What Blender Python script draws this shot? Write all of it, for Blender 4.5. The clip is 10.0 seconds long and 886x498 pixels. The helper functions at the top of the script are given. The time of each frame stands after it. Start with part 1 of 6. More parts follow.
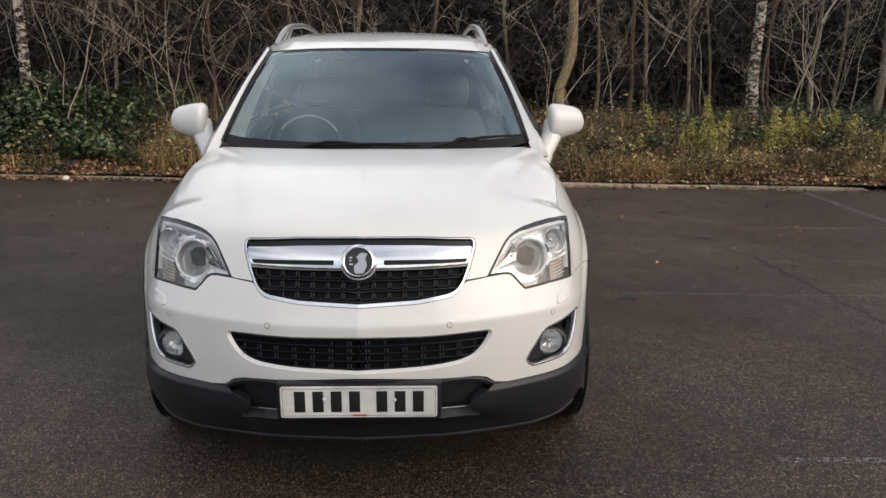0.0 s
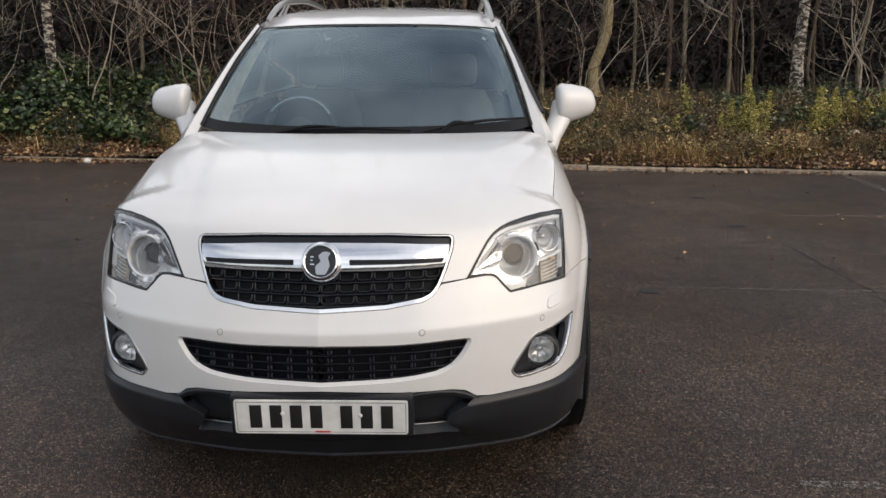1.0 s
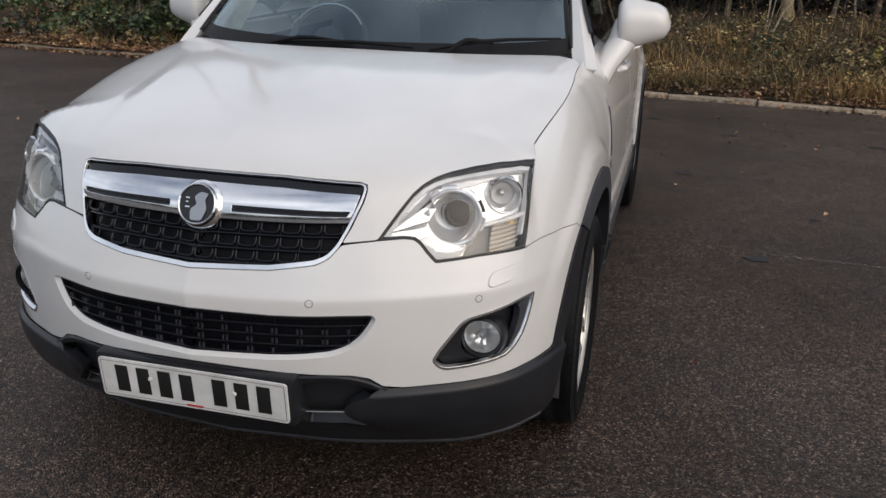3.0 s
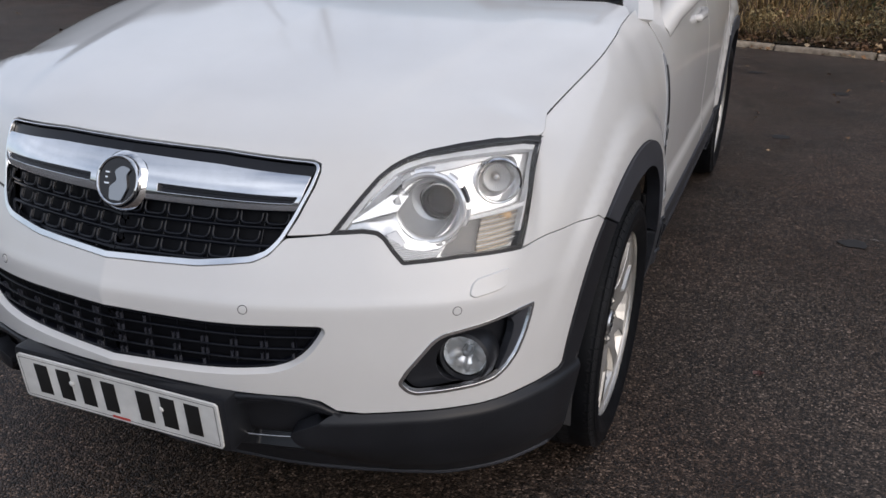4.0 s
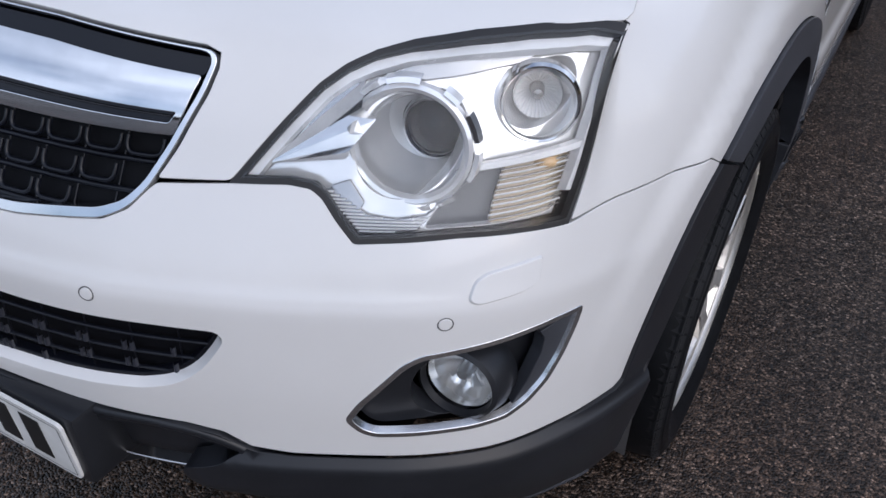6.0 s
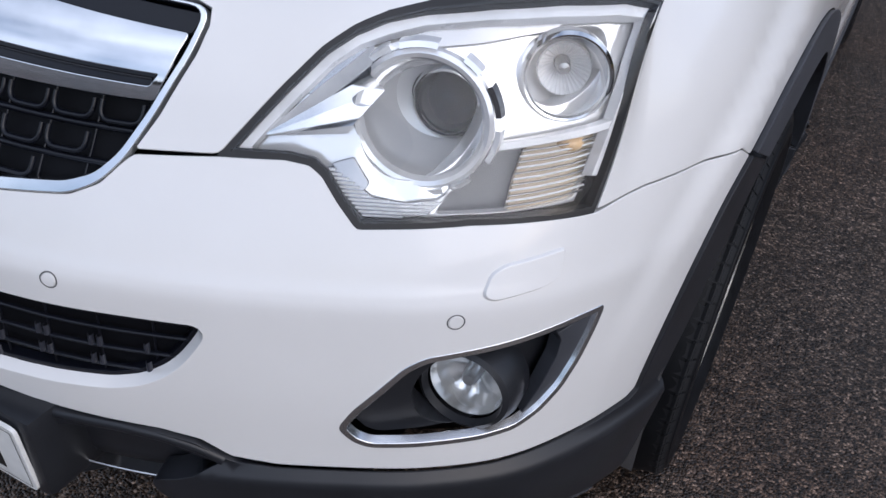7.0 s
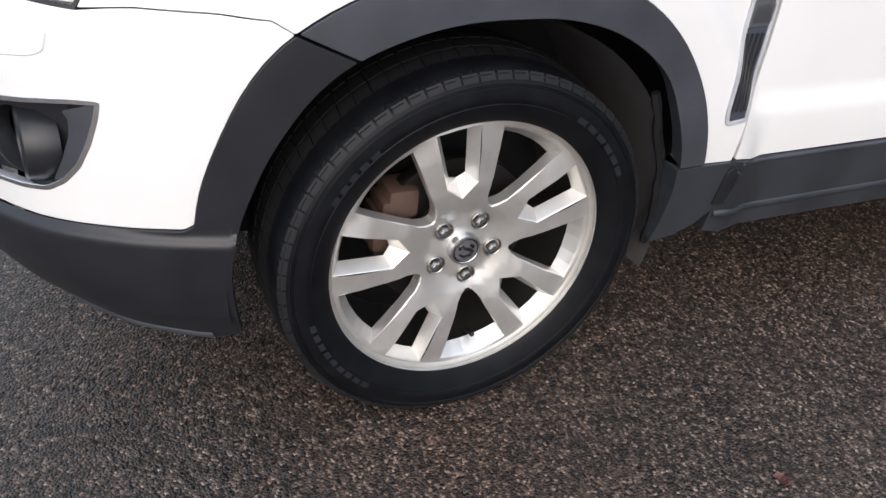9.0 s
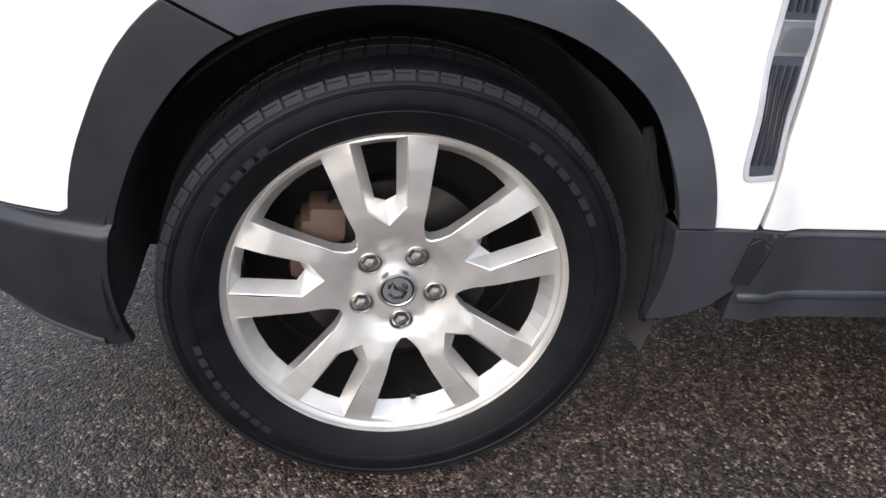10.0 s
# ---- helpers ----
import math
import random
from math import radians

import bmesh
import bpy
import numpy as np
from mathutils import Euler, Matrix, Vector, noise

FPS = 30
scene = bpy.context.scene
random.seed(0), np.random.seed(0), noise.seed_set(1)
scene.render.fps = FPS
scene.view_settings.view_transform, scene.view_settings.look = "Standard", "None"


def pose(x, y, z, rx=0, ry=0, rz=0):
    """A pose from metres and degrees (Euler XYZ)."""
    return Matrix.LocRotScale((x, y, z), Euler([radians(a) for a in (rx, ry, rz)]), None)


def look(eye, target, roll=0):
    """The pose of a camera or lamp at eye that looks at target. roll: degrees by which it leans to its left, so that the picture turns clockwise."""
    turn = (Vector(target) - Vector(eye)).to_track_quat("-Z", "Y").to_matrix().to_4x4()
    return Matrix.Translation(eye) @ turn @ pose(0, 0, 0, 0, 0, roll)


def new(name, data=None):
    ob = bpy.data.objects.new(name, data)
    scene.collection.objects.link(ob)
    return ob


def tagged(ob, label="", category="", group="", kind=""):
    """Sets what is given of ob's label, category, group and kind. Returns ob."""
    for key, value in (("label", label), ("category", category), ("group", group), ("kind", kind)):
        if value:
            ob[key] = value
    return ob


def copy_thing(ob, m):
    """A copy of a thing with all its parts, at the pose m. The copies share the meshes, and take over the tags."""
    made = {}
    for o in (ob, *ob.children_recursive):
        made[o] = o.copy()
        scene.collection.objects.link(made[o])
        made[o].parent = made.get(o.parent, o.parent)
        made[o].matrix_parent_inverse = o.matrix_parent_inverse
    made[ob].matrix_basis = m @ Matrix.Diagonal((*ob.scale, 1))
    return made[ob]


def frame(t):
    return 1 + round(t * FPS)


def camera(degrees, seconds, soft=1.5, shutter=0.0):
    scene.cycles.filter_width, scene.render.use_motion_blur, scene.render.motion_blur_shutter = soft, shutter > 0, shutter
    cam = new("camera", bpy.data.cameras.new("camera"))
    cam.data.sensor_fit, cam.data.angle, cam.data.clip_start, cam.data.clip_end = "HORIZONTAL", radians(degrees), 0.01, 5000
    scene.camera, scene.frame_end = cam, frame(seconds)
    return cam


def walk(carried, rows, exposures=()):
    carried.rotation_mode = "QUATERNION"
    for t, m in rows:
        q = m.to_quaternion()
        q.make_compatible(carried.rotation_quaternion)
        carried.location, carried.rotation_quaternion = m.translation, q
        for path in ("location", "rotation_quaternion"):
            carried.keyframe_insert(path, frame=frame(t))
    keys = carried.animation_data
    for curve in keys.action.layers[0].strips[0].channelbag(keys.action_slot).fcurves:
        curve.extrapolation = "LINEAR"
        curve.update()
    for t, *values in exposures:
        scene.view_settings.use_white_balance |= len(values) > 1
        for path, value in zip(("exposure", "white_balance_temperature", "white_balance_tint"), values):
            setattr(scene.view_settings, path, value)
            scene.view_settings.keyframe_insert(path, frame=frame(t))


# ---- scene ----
from mathutils.geometry import delaunay_2d_cdt

cam = camera(53.8, 10.0)
PATH = [
    (0, (0.199, -2.732, 1.526), (0.255, -0.778, 1.101), 0.2),
    (0.5, (0.298, -2.536, 1.51), (0.311, -0.586, 1.066), 0.1),
    (1, (0.417, -2.41, 1.511), (0.375, -0.466, 1.043), -0.1),
    (1.5, (0.709, -2.357, 1.504), (0.554, -0.426, 1.01), -0.0),
    (2, (0.868, -2.257, 1.486), (0.616, -0.343, 0.966), 0.6),
    (2.5, (0.959, -1.989, 1.469), (0.63, -0.096, 0.914), 1.4),
    (3.8, (1.238, -1.318, 1.462), (0.566, 0.399, 0.694), 0.9),
    (4, (1.209, -1.207, 1.424), (0.53, 0.51, 0.654), 1.2),
    (4.5, (1.153, -0.946, 1.425), (0.463, 0.709, 0.539), 2.0),
    (5, (1.159, -0.699, 1.391), (0.398, 0.883, 0.432), 1.8),
    (5.5, (1.105, -0.578, 1.35), (0.328, 0.934, 0.296), 2.4),
    (5.7, (1.071, -0.524, 1.333), (0.298, 0.943, 0.215), 2.5),
    (6.8, (0.938, -0.405, 1.224), (0.259, 1.063, 0.048), 5.7),
    (7, (0.946, -0.418, 1.218), (0.259, 1.088, 0.098), 6.0),
    (7.5, (1.055, -0.444, 1.221), (0.248, 1.042, 0.152), 6.0),
    (8, (1.444, -0.366, 1.248), (0.382, 0.981, 0.22), 5.5),
    (8.5, (1.722, -0.062, 1.191), (0.456, 1.08, 0.146), 7.3),
    (9, (1.969, 0.315, 1.154), (0.477, 1.087, 0.068), 6.4),
    (9.5, (2.039, 0.628, 1.109), (0.385, 1.072, 0.074), 5.5),
    (10, (1.942, 0.792, 0.999), (0.211, 1.116, 0.05), 6.0),
]
EXPOSURES = [(0.0, 0.2, 7150, 12), (1.0, 0.14, 7050, 12), (2.5, -0.04, 6900, 12), (4.0, -0.18, 6380, 13), (5.5, -0.12, 5830, 14), (7.0, 0.12, 5850, 14), (7.5, 0.04, 5850, 14), (8.0, 0.11, 5780, 14), (8.5, 0.31, 6080, 13), (9.0, 0.92, 6350, 12), (9.5, 1.22, 6320, 12), (10.0, 1.15, 6250, 12)]
walk(cam, [(t, look(eye, target, roll)) for t, eye, target, roll in PATH], EXPOSURES)

# ---- world and light ----
SUN_AZ, SUN_EL = 118.0, 30.0
world = bpy.data.worlds.new("world")
scene.world = world
world.use_nodes = True
wt = world.node_tree
wt.nodes.clear()
w_out = wt.nodes.new("ShaderNodeOutputWorld")
w_bg = wt.nodes.new("ShaderNodeBackground")
w_sky = wt.nodes.new("ShaderNodeTexSky")
w_sky.sky_type = "NISHITA"
w_sky.sun_disc = False
w_sky.sun_elevation, w_sky.sun_rotation = radians(SUN_EL), radians(SUN_AZ)
w_sky.dust_density, w_sky.air_density = 2.0, 1.0
w_co = wt.nodes.new("ShaderNodeTexCoord")
w_map = wt.nodes.new("ShaderNodeMapping")
w_map.inputs["Scale"].default_value = (1.0, 1.0, 1.6)
w_noise = wt.nodes.new("ShaderNodeTexNoise")
w_noise.inputs["Scale"].default_value, w_noise.inputs["Detail"].default_value = 1.8, 3.0
w_ramp = wt.nodes.new("ShaderNodeValToRGB")
w_ramp.color_ramp.elements[0].position, w_ramp.color_ramp.elements[1].position = 0.28, 0.74
w_mix = wt.nodes.new("ShaderNodeMix")
w_mix.data_type = "RGBA"
w_mix.inputs["B"].default_value = (8.4, 8.9, 9.7, 1)
wt.links.new(w_co.outputs["Generated"], w_map.inputs["Vector"])
wt.links.new(w_map.outputs["Vector"], w_noise.inputs["Vector"])
wt.links.new(w_noise.outputs["Fac"], w_ramp.inputs["Fac"])
wt.links.new(w_ramp.outputs["Color"], w_mix.inputs["Factor"])
wt.links.new(w_sky.outputs["Color"], w_mix.inputs["A"])
wt.links.new(w_mix.outputs["Result"], w_bg.inputs["Color"])
wt.links.new(w_bg.outputs["Background"], w_out.inputs["Surface"])
w_bg.inputs["Strength"].default_value = 0.145
sun_data = bpy.data.lights.new("sun", "SUN")
sun_data.energy, sun_data.angle, sun_data.color = 0.85, radians(60), (1.0, 0.91, 0.80)
sun = new("sun", sun_data)
sa, se = radians(SUN_AZ), radians(SUN_EL)
sun_dir = Vector((math.sin(sa) * math.cos(se), math.cos(sa) * math.cos(se), math.sin(se)))
sun.matrix_world = look(sun_dir * 60, (0, 0, 0))


# ---- materials ----
class Nodes:
    """A small helper round a node material."""

    def __init__(self, name):
        self.mat = bpy.data.materials.new(name)
        self.mat.use_nodes = True
        self.t = self.mat.node_tree
        self.b = self.t.nodes["Principled BSDF"]
        self.out = self.t.nodes["Material Output"]

    def add(self, kind, **inputs):
        n = self.t.nodes.new(kind)
        for k, v in inputs.items():
            n.inputs[k.replace("_", " ")].default_value = v
        return n

    def link(self, a, b):
        self.t.links.new(a, b)

    def set(self, **kw):
        for k, v in kw.items():
            self.b.inputs[k.replace("_", " ")].default_value = v
        return self

    def pos(self):
        return self.add("ShaderNodeTexCoord").outputs["Object"]

    def noise(self, scale, detail=4.0, rough=0.55, vec=None):
        n = self.add("ShaderNodeTexNoise", Scale=scale, Detail=detail, Roughness=rough)
        self.link(vec if vec else self.pos(), n.inputs["Vector"])
        return n.outputs["Fac"]

    def ramp(self, fac, *stops):
        n = self.add("ShaderNodeValToRGB")
        e = n.color_ramp.elements
        while len(e) < len(stops):
            e.new(0.5)
        for el, (p, c) in zip(e, stops):
            el.position = p
            el.color = (*c, 1) if len(c) == 3 else c
        self.link(fac, n.inputs["Fac"])
        return n.outputs["Color"]

    def mix(self, fac, a, b, mode="MIX"):
        n = self.add("ShaderNodeMix")
        n.data_type, n.blend_type = "RGBA", mode
        for s, v in ((n.inputs["Factor"], fac), (n.inputs["A"], a), (n.inputs["B"], b)):
            if hasattr(v, "is_linked"):
                self.link(v, s)
            elif isinstance(v, tuple):
                s.default_value = (*v, 1)
            else:
                s.default_value = v
        return n.outputs["Result"]

    def bump(self, height, strength=0.3, distance=0.002, normal=None):
        n = self.add("ShaderNodeBump", Strength=strength, Distance=distance)
        self.link(height, n.inputs["Height"])
        if normal:
            self.link(normal, n.inputs["Normal"])
        self.link(n.outputs["Normal"], self.b.inputs["Normal"])
        return n.outputs["Normal"]

    def rough(self, fac, lo, hi):
        n = self.add("ShaderNodeMapRange")
        n.inputs["To Min"].default_value, n.inputs["To Max"].default_value = lo, hi
        self.link(fac, n.inputs["Value"])
        self.link(n.outputs["Result"], self.b.inputs["Roughness"])


def g3(v):
    return (v, v, v)


def make_paint():
    m = Nodes("white_paint")
    dirt = m.noise(3.5, 6.0)
    m.link(m.ramp(dirt, (0.3, (0.655, 0.648, 0.633)), (0.75, (0.702, 0.698, 0.688))), m.b.inputs["Base Color"])
    m.set(Roughness=0.38, Coat_Weight=1.0, Coat_Roughness=0.085, Coat_IOR=1.5)
    m.bump(m.noise(900.0, 1.0), 0.015, 0.0005)
    return m.mat


def make_plastic(name, col, rough=(0.42, 0.62), grain=1200.0, strength=0.12, spec=0.5):
    m = Nodes(name)
    m.set(Specular_IOR_Level=spec)
    n = m.noise(9.0, 6.0)
    m.link(m.ramp(n, (0.3, tuple(c * 0.85 for c in col)), (0.72, tuple(c * 1.35 for c in col))), m.b.inputs["Base Color"])
    m.rough(n, *rough)
    m.bump(m.noise(grain, 2.0), strength, 0.0006)
    return m.mat


def make_metal(name, col, rough=0.08, var=0.06, bump=0.0):
    m = Nodes(name)
    n = m.noise(30.0, 5.0)
    m.link(m.ramp(n, (0.3, tuple(c * 0.92 for c in col)), (0.7, col)), m.b.inputs["Base Color"])
    m.set(Metallic=1.0)
    m.rough(n, rough, rough + var)
    if bump:
        m.bump(m.noise(400.0, 2.0), bump, 0.0005)
    return m.mat


def make_clear(name, tint, gloss_rough=0.01, ior=1.5, bump=None, coat=(1, 1, 1)):
    """A thin pane: tinted see-through, with the mirror image that its face gives."""
    m = Nodes(name)
    tr = m.add("ShaderNodeBsdfTransparent")
    tr.inputs["Color"].default_value = (*tint, 1)
    gl = m.add("ShaderNodeBsdfGlossy", Roughness=gloss_rough)
    gl.inputs["Color"].default_value = (*coat, 1)
    fr = m.add("ShaderNodeFresnel", IOR=ior)
    mx = m.add("ShaderNodeMixShader")
    m.link(fr.outputs["Fac"], mx.inputs["Fac"])
    m.link(tr.outputs["BSDF"], mx.inputs[1])
    m.link(gl.outputs["BSDF"], mx.inputs[2])
    m.link(mx.outputs["Shader"], m.out.inputs["Surface"])
    if bump:
        b = m.add("ShaderNodeBump", Strength=bump[1], Distance=0.001)
        m.link(m.noise(bump[0], 2.0), b.inputs["Height"])
        m.link(b.outputs["Normal"], gl.inputs["Normal"])
    return m.mat


def make_asphalt():
    m = Nodes("asphalt")
    p = m.pos()
    v = m.add("ShaderNodeTexVoronoi", Scale=185.0)
    m.link(p, v.inputs["Vector"])
    sep = m.add("ShaderNodeSeparateColor")
    m.link(v.outputs["Color"], sep.inputs["Color"])
    chips = m.ramp(sep.outputs["Red"], (0.0, (0.0052, 0.0040, 0.0031)), (0.40, (0.028, 0.0213, 0.0170)), (0.75, (0.082, 0.0630, 0.0510)), (0.93, (0.170, 0.134, 0.110)), (1.0, (0.33, 0.27, 0.23)))
    big = m.noise(0.55, 8.0, 0.6, p)
    mid = m.noise(6.0, 6.0, 0.6, p)
    shade = m.ramp(big, (0.34, (0.60, 0.57, 0.54)), (0.66, (1.25, 1.20, 1.14)))
    clump = m.noise(38.0, 4.0, 0.65, p)
    shade2 = m.mix(1.0, m.ramp(mid, (0.3, (0.72, 0.69, 0.67)), (0.7, (1.15, 1.13, 1.11))), m.ramp(clump, (0.36, g3(0.50)), (0.64, g3(1.45))), "MULTIPLY")
    col = m.mix(1.0, m.mix(1.0, chips, shade, "MULTIPLY"), shade2, "MULTIPLY")
    rust = m.ramp(m.noise(0.9, 5.0, 0.6, p), (0.42, g3(0.0)), (0.66, g3(0.42)))
    col = m.mix(rust, col, m.mix(1.0, col, (1.22, 0.86, 0.66), "MULTIPLY"))
    m.link(col, m.b.inputs["Base Color"])
    wet = m.ramp(m.noise(0.7, 6.0, 0.65, p), (0.38, g3(0.0)), (0.66, g3(1.0)))
    m.rough(wet, 0.30, 0.58)
    m.set(Specular_IOR_Level=0.42)
    edge = m.ramp(v.outputs["Distance"], (0.0, g3(1.0)), (0.75, g3(0.0)))
    h = m.mix(0.25, edge, m.noise(60.0, 4.0, 0.6, p))
    h2 = m.mix(0.45, h, sep.outputs["Green"])
    m.bump(h2, 0.9, 0.008)
    return m.mat


def make_island(name, stops, rough=0.7, transl=0.0):
    """Colours that differ from leaf to leaf."""
    m = Nodes(name)
    g = m.add("ShaderNodeNewGeometry")
    c = m.ramp(g.outputs["Random Per Island"], *stops)
    n = m.noise(40.0, 3.0)
    c = m.mix(1.0, c, m.ramp(n, (0.3, g3(0.7)), (0.7, g3(1.15))), "MULTIPLY")
    c = m.mix(1.0, c, m.ramp(m.noise(1.3, 4.0, 0.6), (0.36, (0.46, 0.50, 0.50)), (0.64, (1.60, 1.48, 1.34))), "MULTIPLY")
    m.link(c, m.b.inputs["Base Color"])
    m.set(Roughness=rough)
    return m.mat


def make_soil():
    m = Nodes("soil")
    p = m.pos()
    n = m.noise(14.0, 8.0, 0.65, p)
    c = m.ramp(n, (0.3, (0.022, 0.015, 0.010)), (0.5, (0.06, 0.038, 0.022)), (0.7, (0.13, 0.08, 0.042)))
    c = m.mix(m.ramp(m.noise(1.2, 5.0, 0.6, p), (0.42, g3(0)), (0.62, g3(1))), c, (0.045, 0.055, 0.018))
    m.link(c, m.b.inputs["Base Color"])
    m.set(Roughness=0.92)
    m.bump(m.noise(40.0, 6.0, 0.7, p), 1.0, 0.03)
    return m.mat


def make_concrete():
    m = Nodes("kerb_concrete")
    p = m.pos()
    o = m.add("ShaderNodeObjectInfo")
    n = m.noise(16.0, 8.0, 0.65, p)
    c = m.ramp(n, (0.3, (0.20, 0.155, 0.11)), (0.55, (0.40, 0.325, 0.245)), (0.75, (0.56, 0.47, 0.36)))
    c = m.mix(1.0, c, m.ramp(o.outputs["Random"], (0.0, g3(0.7)), (1.0, g3(1.1))), "MULTIPLY")
    moss = m.ramp(m.noise(3.0, 6.0, 0.6, p), (0.56, g3(0)), (0.72, g3(1)))
    m.link(m.mix(moss, c, (0.07, 0.065, 0.03)), m.b.inputs["Base Color"])
    m.set(Roughness=0.9)
    m.bump(n, 0.8, 0.01)
    return m.mat


def make_bark(name, lo, hi, bands=None):
    m = Nodes(name)
    p = m.pos()
    mp = m.add("ShaderNodeMapping")
    mp.inputs["Scale"].default_value = (1, 1, 0.25)
    m.link(p, mp.inputs["Vector"])
    n = m.noise(38.0, 7.0, 0.65, mp.outputs["Vector"])
    c = m.ramp(n, (0.32, lo), (0.68, hi))
    if bands:
        mb = m.add("ShaderNodeMapping")
        mb.inputs["Scale"].default_value = (3.0, 3.0, 6.0)
        m.link(p, mb.inputs["Vector"])
        c = m.mix(m.ramp(m.noise(3.0, 6.0, 0.7, mb.outputs["Vector"]), (0.46, g3(0)), (0.52, g3(1))), c, bands)
    m.link(c, m.b.inputs["Base Color"])
    m.set(Roughness=0.9)
    m.bump(n, 0.7, 0.01)
    return m.mat


def make_tyre():
    m = Nodes("tyre_rubber")
    n = m.noise(26.0, 6.0)
    m.link(m.ramp(n, (0.3, (0.0028, 0.0031, 0.0039)), (0.7, (0.0060, 0.0066, 0.0082))), m.b.inputs["Base Color"])
    m.set(Specular_IOR_Level=0.13)
    m.rough(n, 0.36, 0.60)
    m.bump(m.noise(500.0, 3.0), 0.15, 0.0006)
    return m.mat


def make_alloy():
    m = Nodes("silver_alloy_paint")
    n = m.noise(18.0, 6.0)
    m.link(m.ramp(n, (0.3, (0.58, 0.56, 0.525)), (0.7, (0.70, 0.68, 0.645))), m.b.inputs["Base Color"])
    m.set(Metallic=0.80, Coat_Weight=0.35, Coat_Roughness=0.2)
    m.rough(n, 0.36, 0.48)
    m.bump(m.noise(700.0, 2.0), 0.04, 0.0004)
    return m.mat


def make_reflector():
    m = Nodes("bright_reflector")
    m.set(Metallic=0.50, Base_Color=(0.90, 0.905, 0.915, 1))
    n = m.noise(17.0, 1.0)
    m.rough(n, 0.07, 0.20)
    m.bump(n, 0.5, 0.014)
    return m.mat


PAINT = make_paint()
BLACK = make_plastic("black_textured_plastic", (0.0125, 0.0135, 0.0165), (0.28, 0.42), spec=0.36)
# two lighter tones of the black plastic, for arches, edges and sills
ARCH_BLACK = make_plastic("lighter_black_plastic", (0.037, 0.0395, 0.047), (0.42, 0.56), spec=0.35)
SILL_BLACK = make_plastic("mid_black_sill_plastic", (0.024, 0.026, 0.031), (0.36, 0.5), spec=0.38)
GLOSS_BLACK = make_plastic("black_gloss_plastic", (0.007, 0.007, 0.009), (0.12, 0.24), 300.0, 0.02)
MESH_BLACK = make_plastic("black_grille_plastic", (0.0035, 0.0042, 0.0075), (0.24, 0.34), 400.0, 0.04, 0.35)
DARK = make_plastic("dark_underbody", (0.009, 0.009, 0.010), (0.8, 0.95), 80.0, 0.3, 0.15)
# lighter studs: light caught on the cell sides is put in the colour
MESH_STUD = make_plastic("lit_stud_plastic", (0.020, 0.022, 0.030), (0.22, 0.32), 400.0, 0.04, 0.5)
# near-black sheet: the shade behind the grille bars is put in its colour
GRILLE_SHADE = make_plastic("grille_shade_backing", (0.0022, 0.0025, 0.0040), (0.5, 0.7), 200.0, 0.05, 0.15)
LINER = make_plastic("arch_liner_felt", (0.060, 0.057, 0.057), (0.6, 0.85), 160.0, 0.5, 0.3)
RUBBER = make_plastic("rubber_seal", (0.012, 0.012, 0.013), (0.45, 0.6), 500.0, 0.08)
WIPER_BLACK = make_plastic("wiper_black", (0.005, 0.005, 0.006), (0.5, 0.65), 300.0, 0.05, 0.25)
TRIM = make_plastic("interior_grey_trim", (0.085, 0.088, 0.092), (0.55, 0.75), 600.0, 0.2)
PALE_TRIM = make_plastic("pale_grey_headlining", (0.56, 0.58, 0.54), (0.7, 0.9), 500.0, 0.15)
CHROME = make_metal("chrome", (0.80, 0.81, 0.825), 0.07, 0.07)
SATIN_GREY = make_metal("satin_grey_metal", (0.40, 0.41, 0.425), 0.26, 0.12)
SATIN = make_metal("satin_silver", (0.66, 0.67, 0.68), 0.24, 0.12)
FROST = make_plastic("frosted_lamp_plastic", (0.72, 0.73, 0.75), (0.22, 0.32), 300.0, 0.02)
REFLECTOR = make_reflector()
RAIL = make_metal("roof_rail_silver", (0.50, 0.49, 0.47), 0.3, 0.1)
STEEL = make_metal("brake_steel", (0.060, 0.056, 0.054), 0.4, 0.2, 0.3)
RUST = make_plastic("rusty_caliper", (0.060, 0.034, 0.025), (0.6, 0.8), 120.0, 0.5)
MIRROR = make_metal("mirror_glass", (0.9, 0.9, 0.9), 0.01, 0.01)
ALLOY = make_alloy()
TYRE = make_tyre()
# tread a little lighter than the sidewall, so that its lugs show
TREAD = make_plastic("lighter_tread_rubber", (0.0105, 0.0108, 0.0120), (0.45, 0.65), 300.0, 0.15, 0.2)
GLASS = make_clear("windscreen_glass", (0.70, 0.82, 0.82), 0.01, 2.3, None, (0.72, 0.90, 1.0))
SIDE_GLASS = make_clear("privacy_glass", (0.012, 0.013, 0.013), 0.01, 1.7)
DOOR_GLASS = make_clear("door_glass", (0.55, 0.60, 0.58), 0.01, 1.7)
LENS = make_clear("headlight_cover", (0.97, 0.98, 0.98), 0.01, 1.45)
BULB_LENS = make_clear("fluted_lens", (0.90, 0.92, 0.94), 0.05, 1.7, (140.0, 0.6))
WHITE_PLATE = make_plastic("white_reflective_plate", (0.62, 0.62, 0.60), (0.35, 0.45), 900.0, 0.02)
INK = make_plastic("black_ink", (0.008, 0.008, 0.008), (0.5, 0.6), 500.0, 0.02)
RED_INK = make_plastic("red_ink", (0.45, 0.05, 0.04), (0.5, 0.6), 500.0, 0.02)
ASPHALT = make_asphalt()
SOIL = make_soil()
CONCRETE = make_concrete()
BARK = make_bark("brown_bark", (0.035, 0.022, 0.016), (0.17, 0.115, 0.080))
GREY_BARK = make_bark("grey_green_bark", (0.050, 0.041, 0.028), (0.27, 0.225, 0.155))
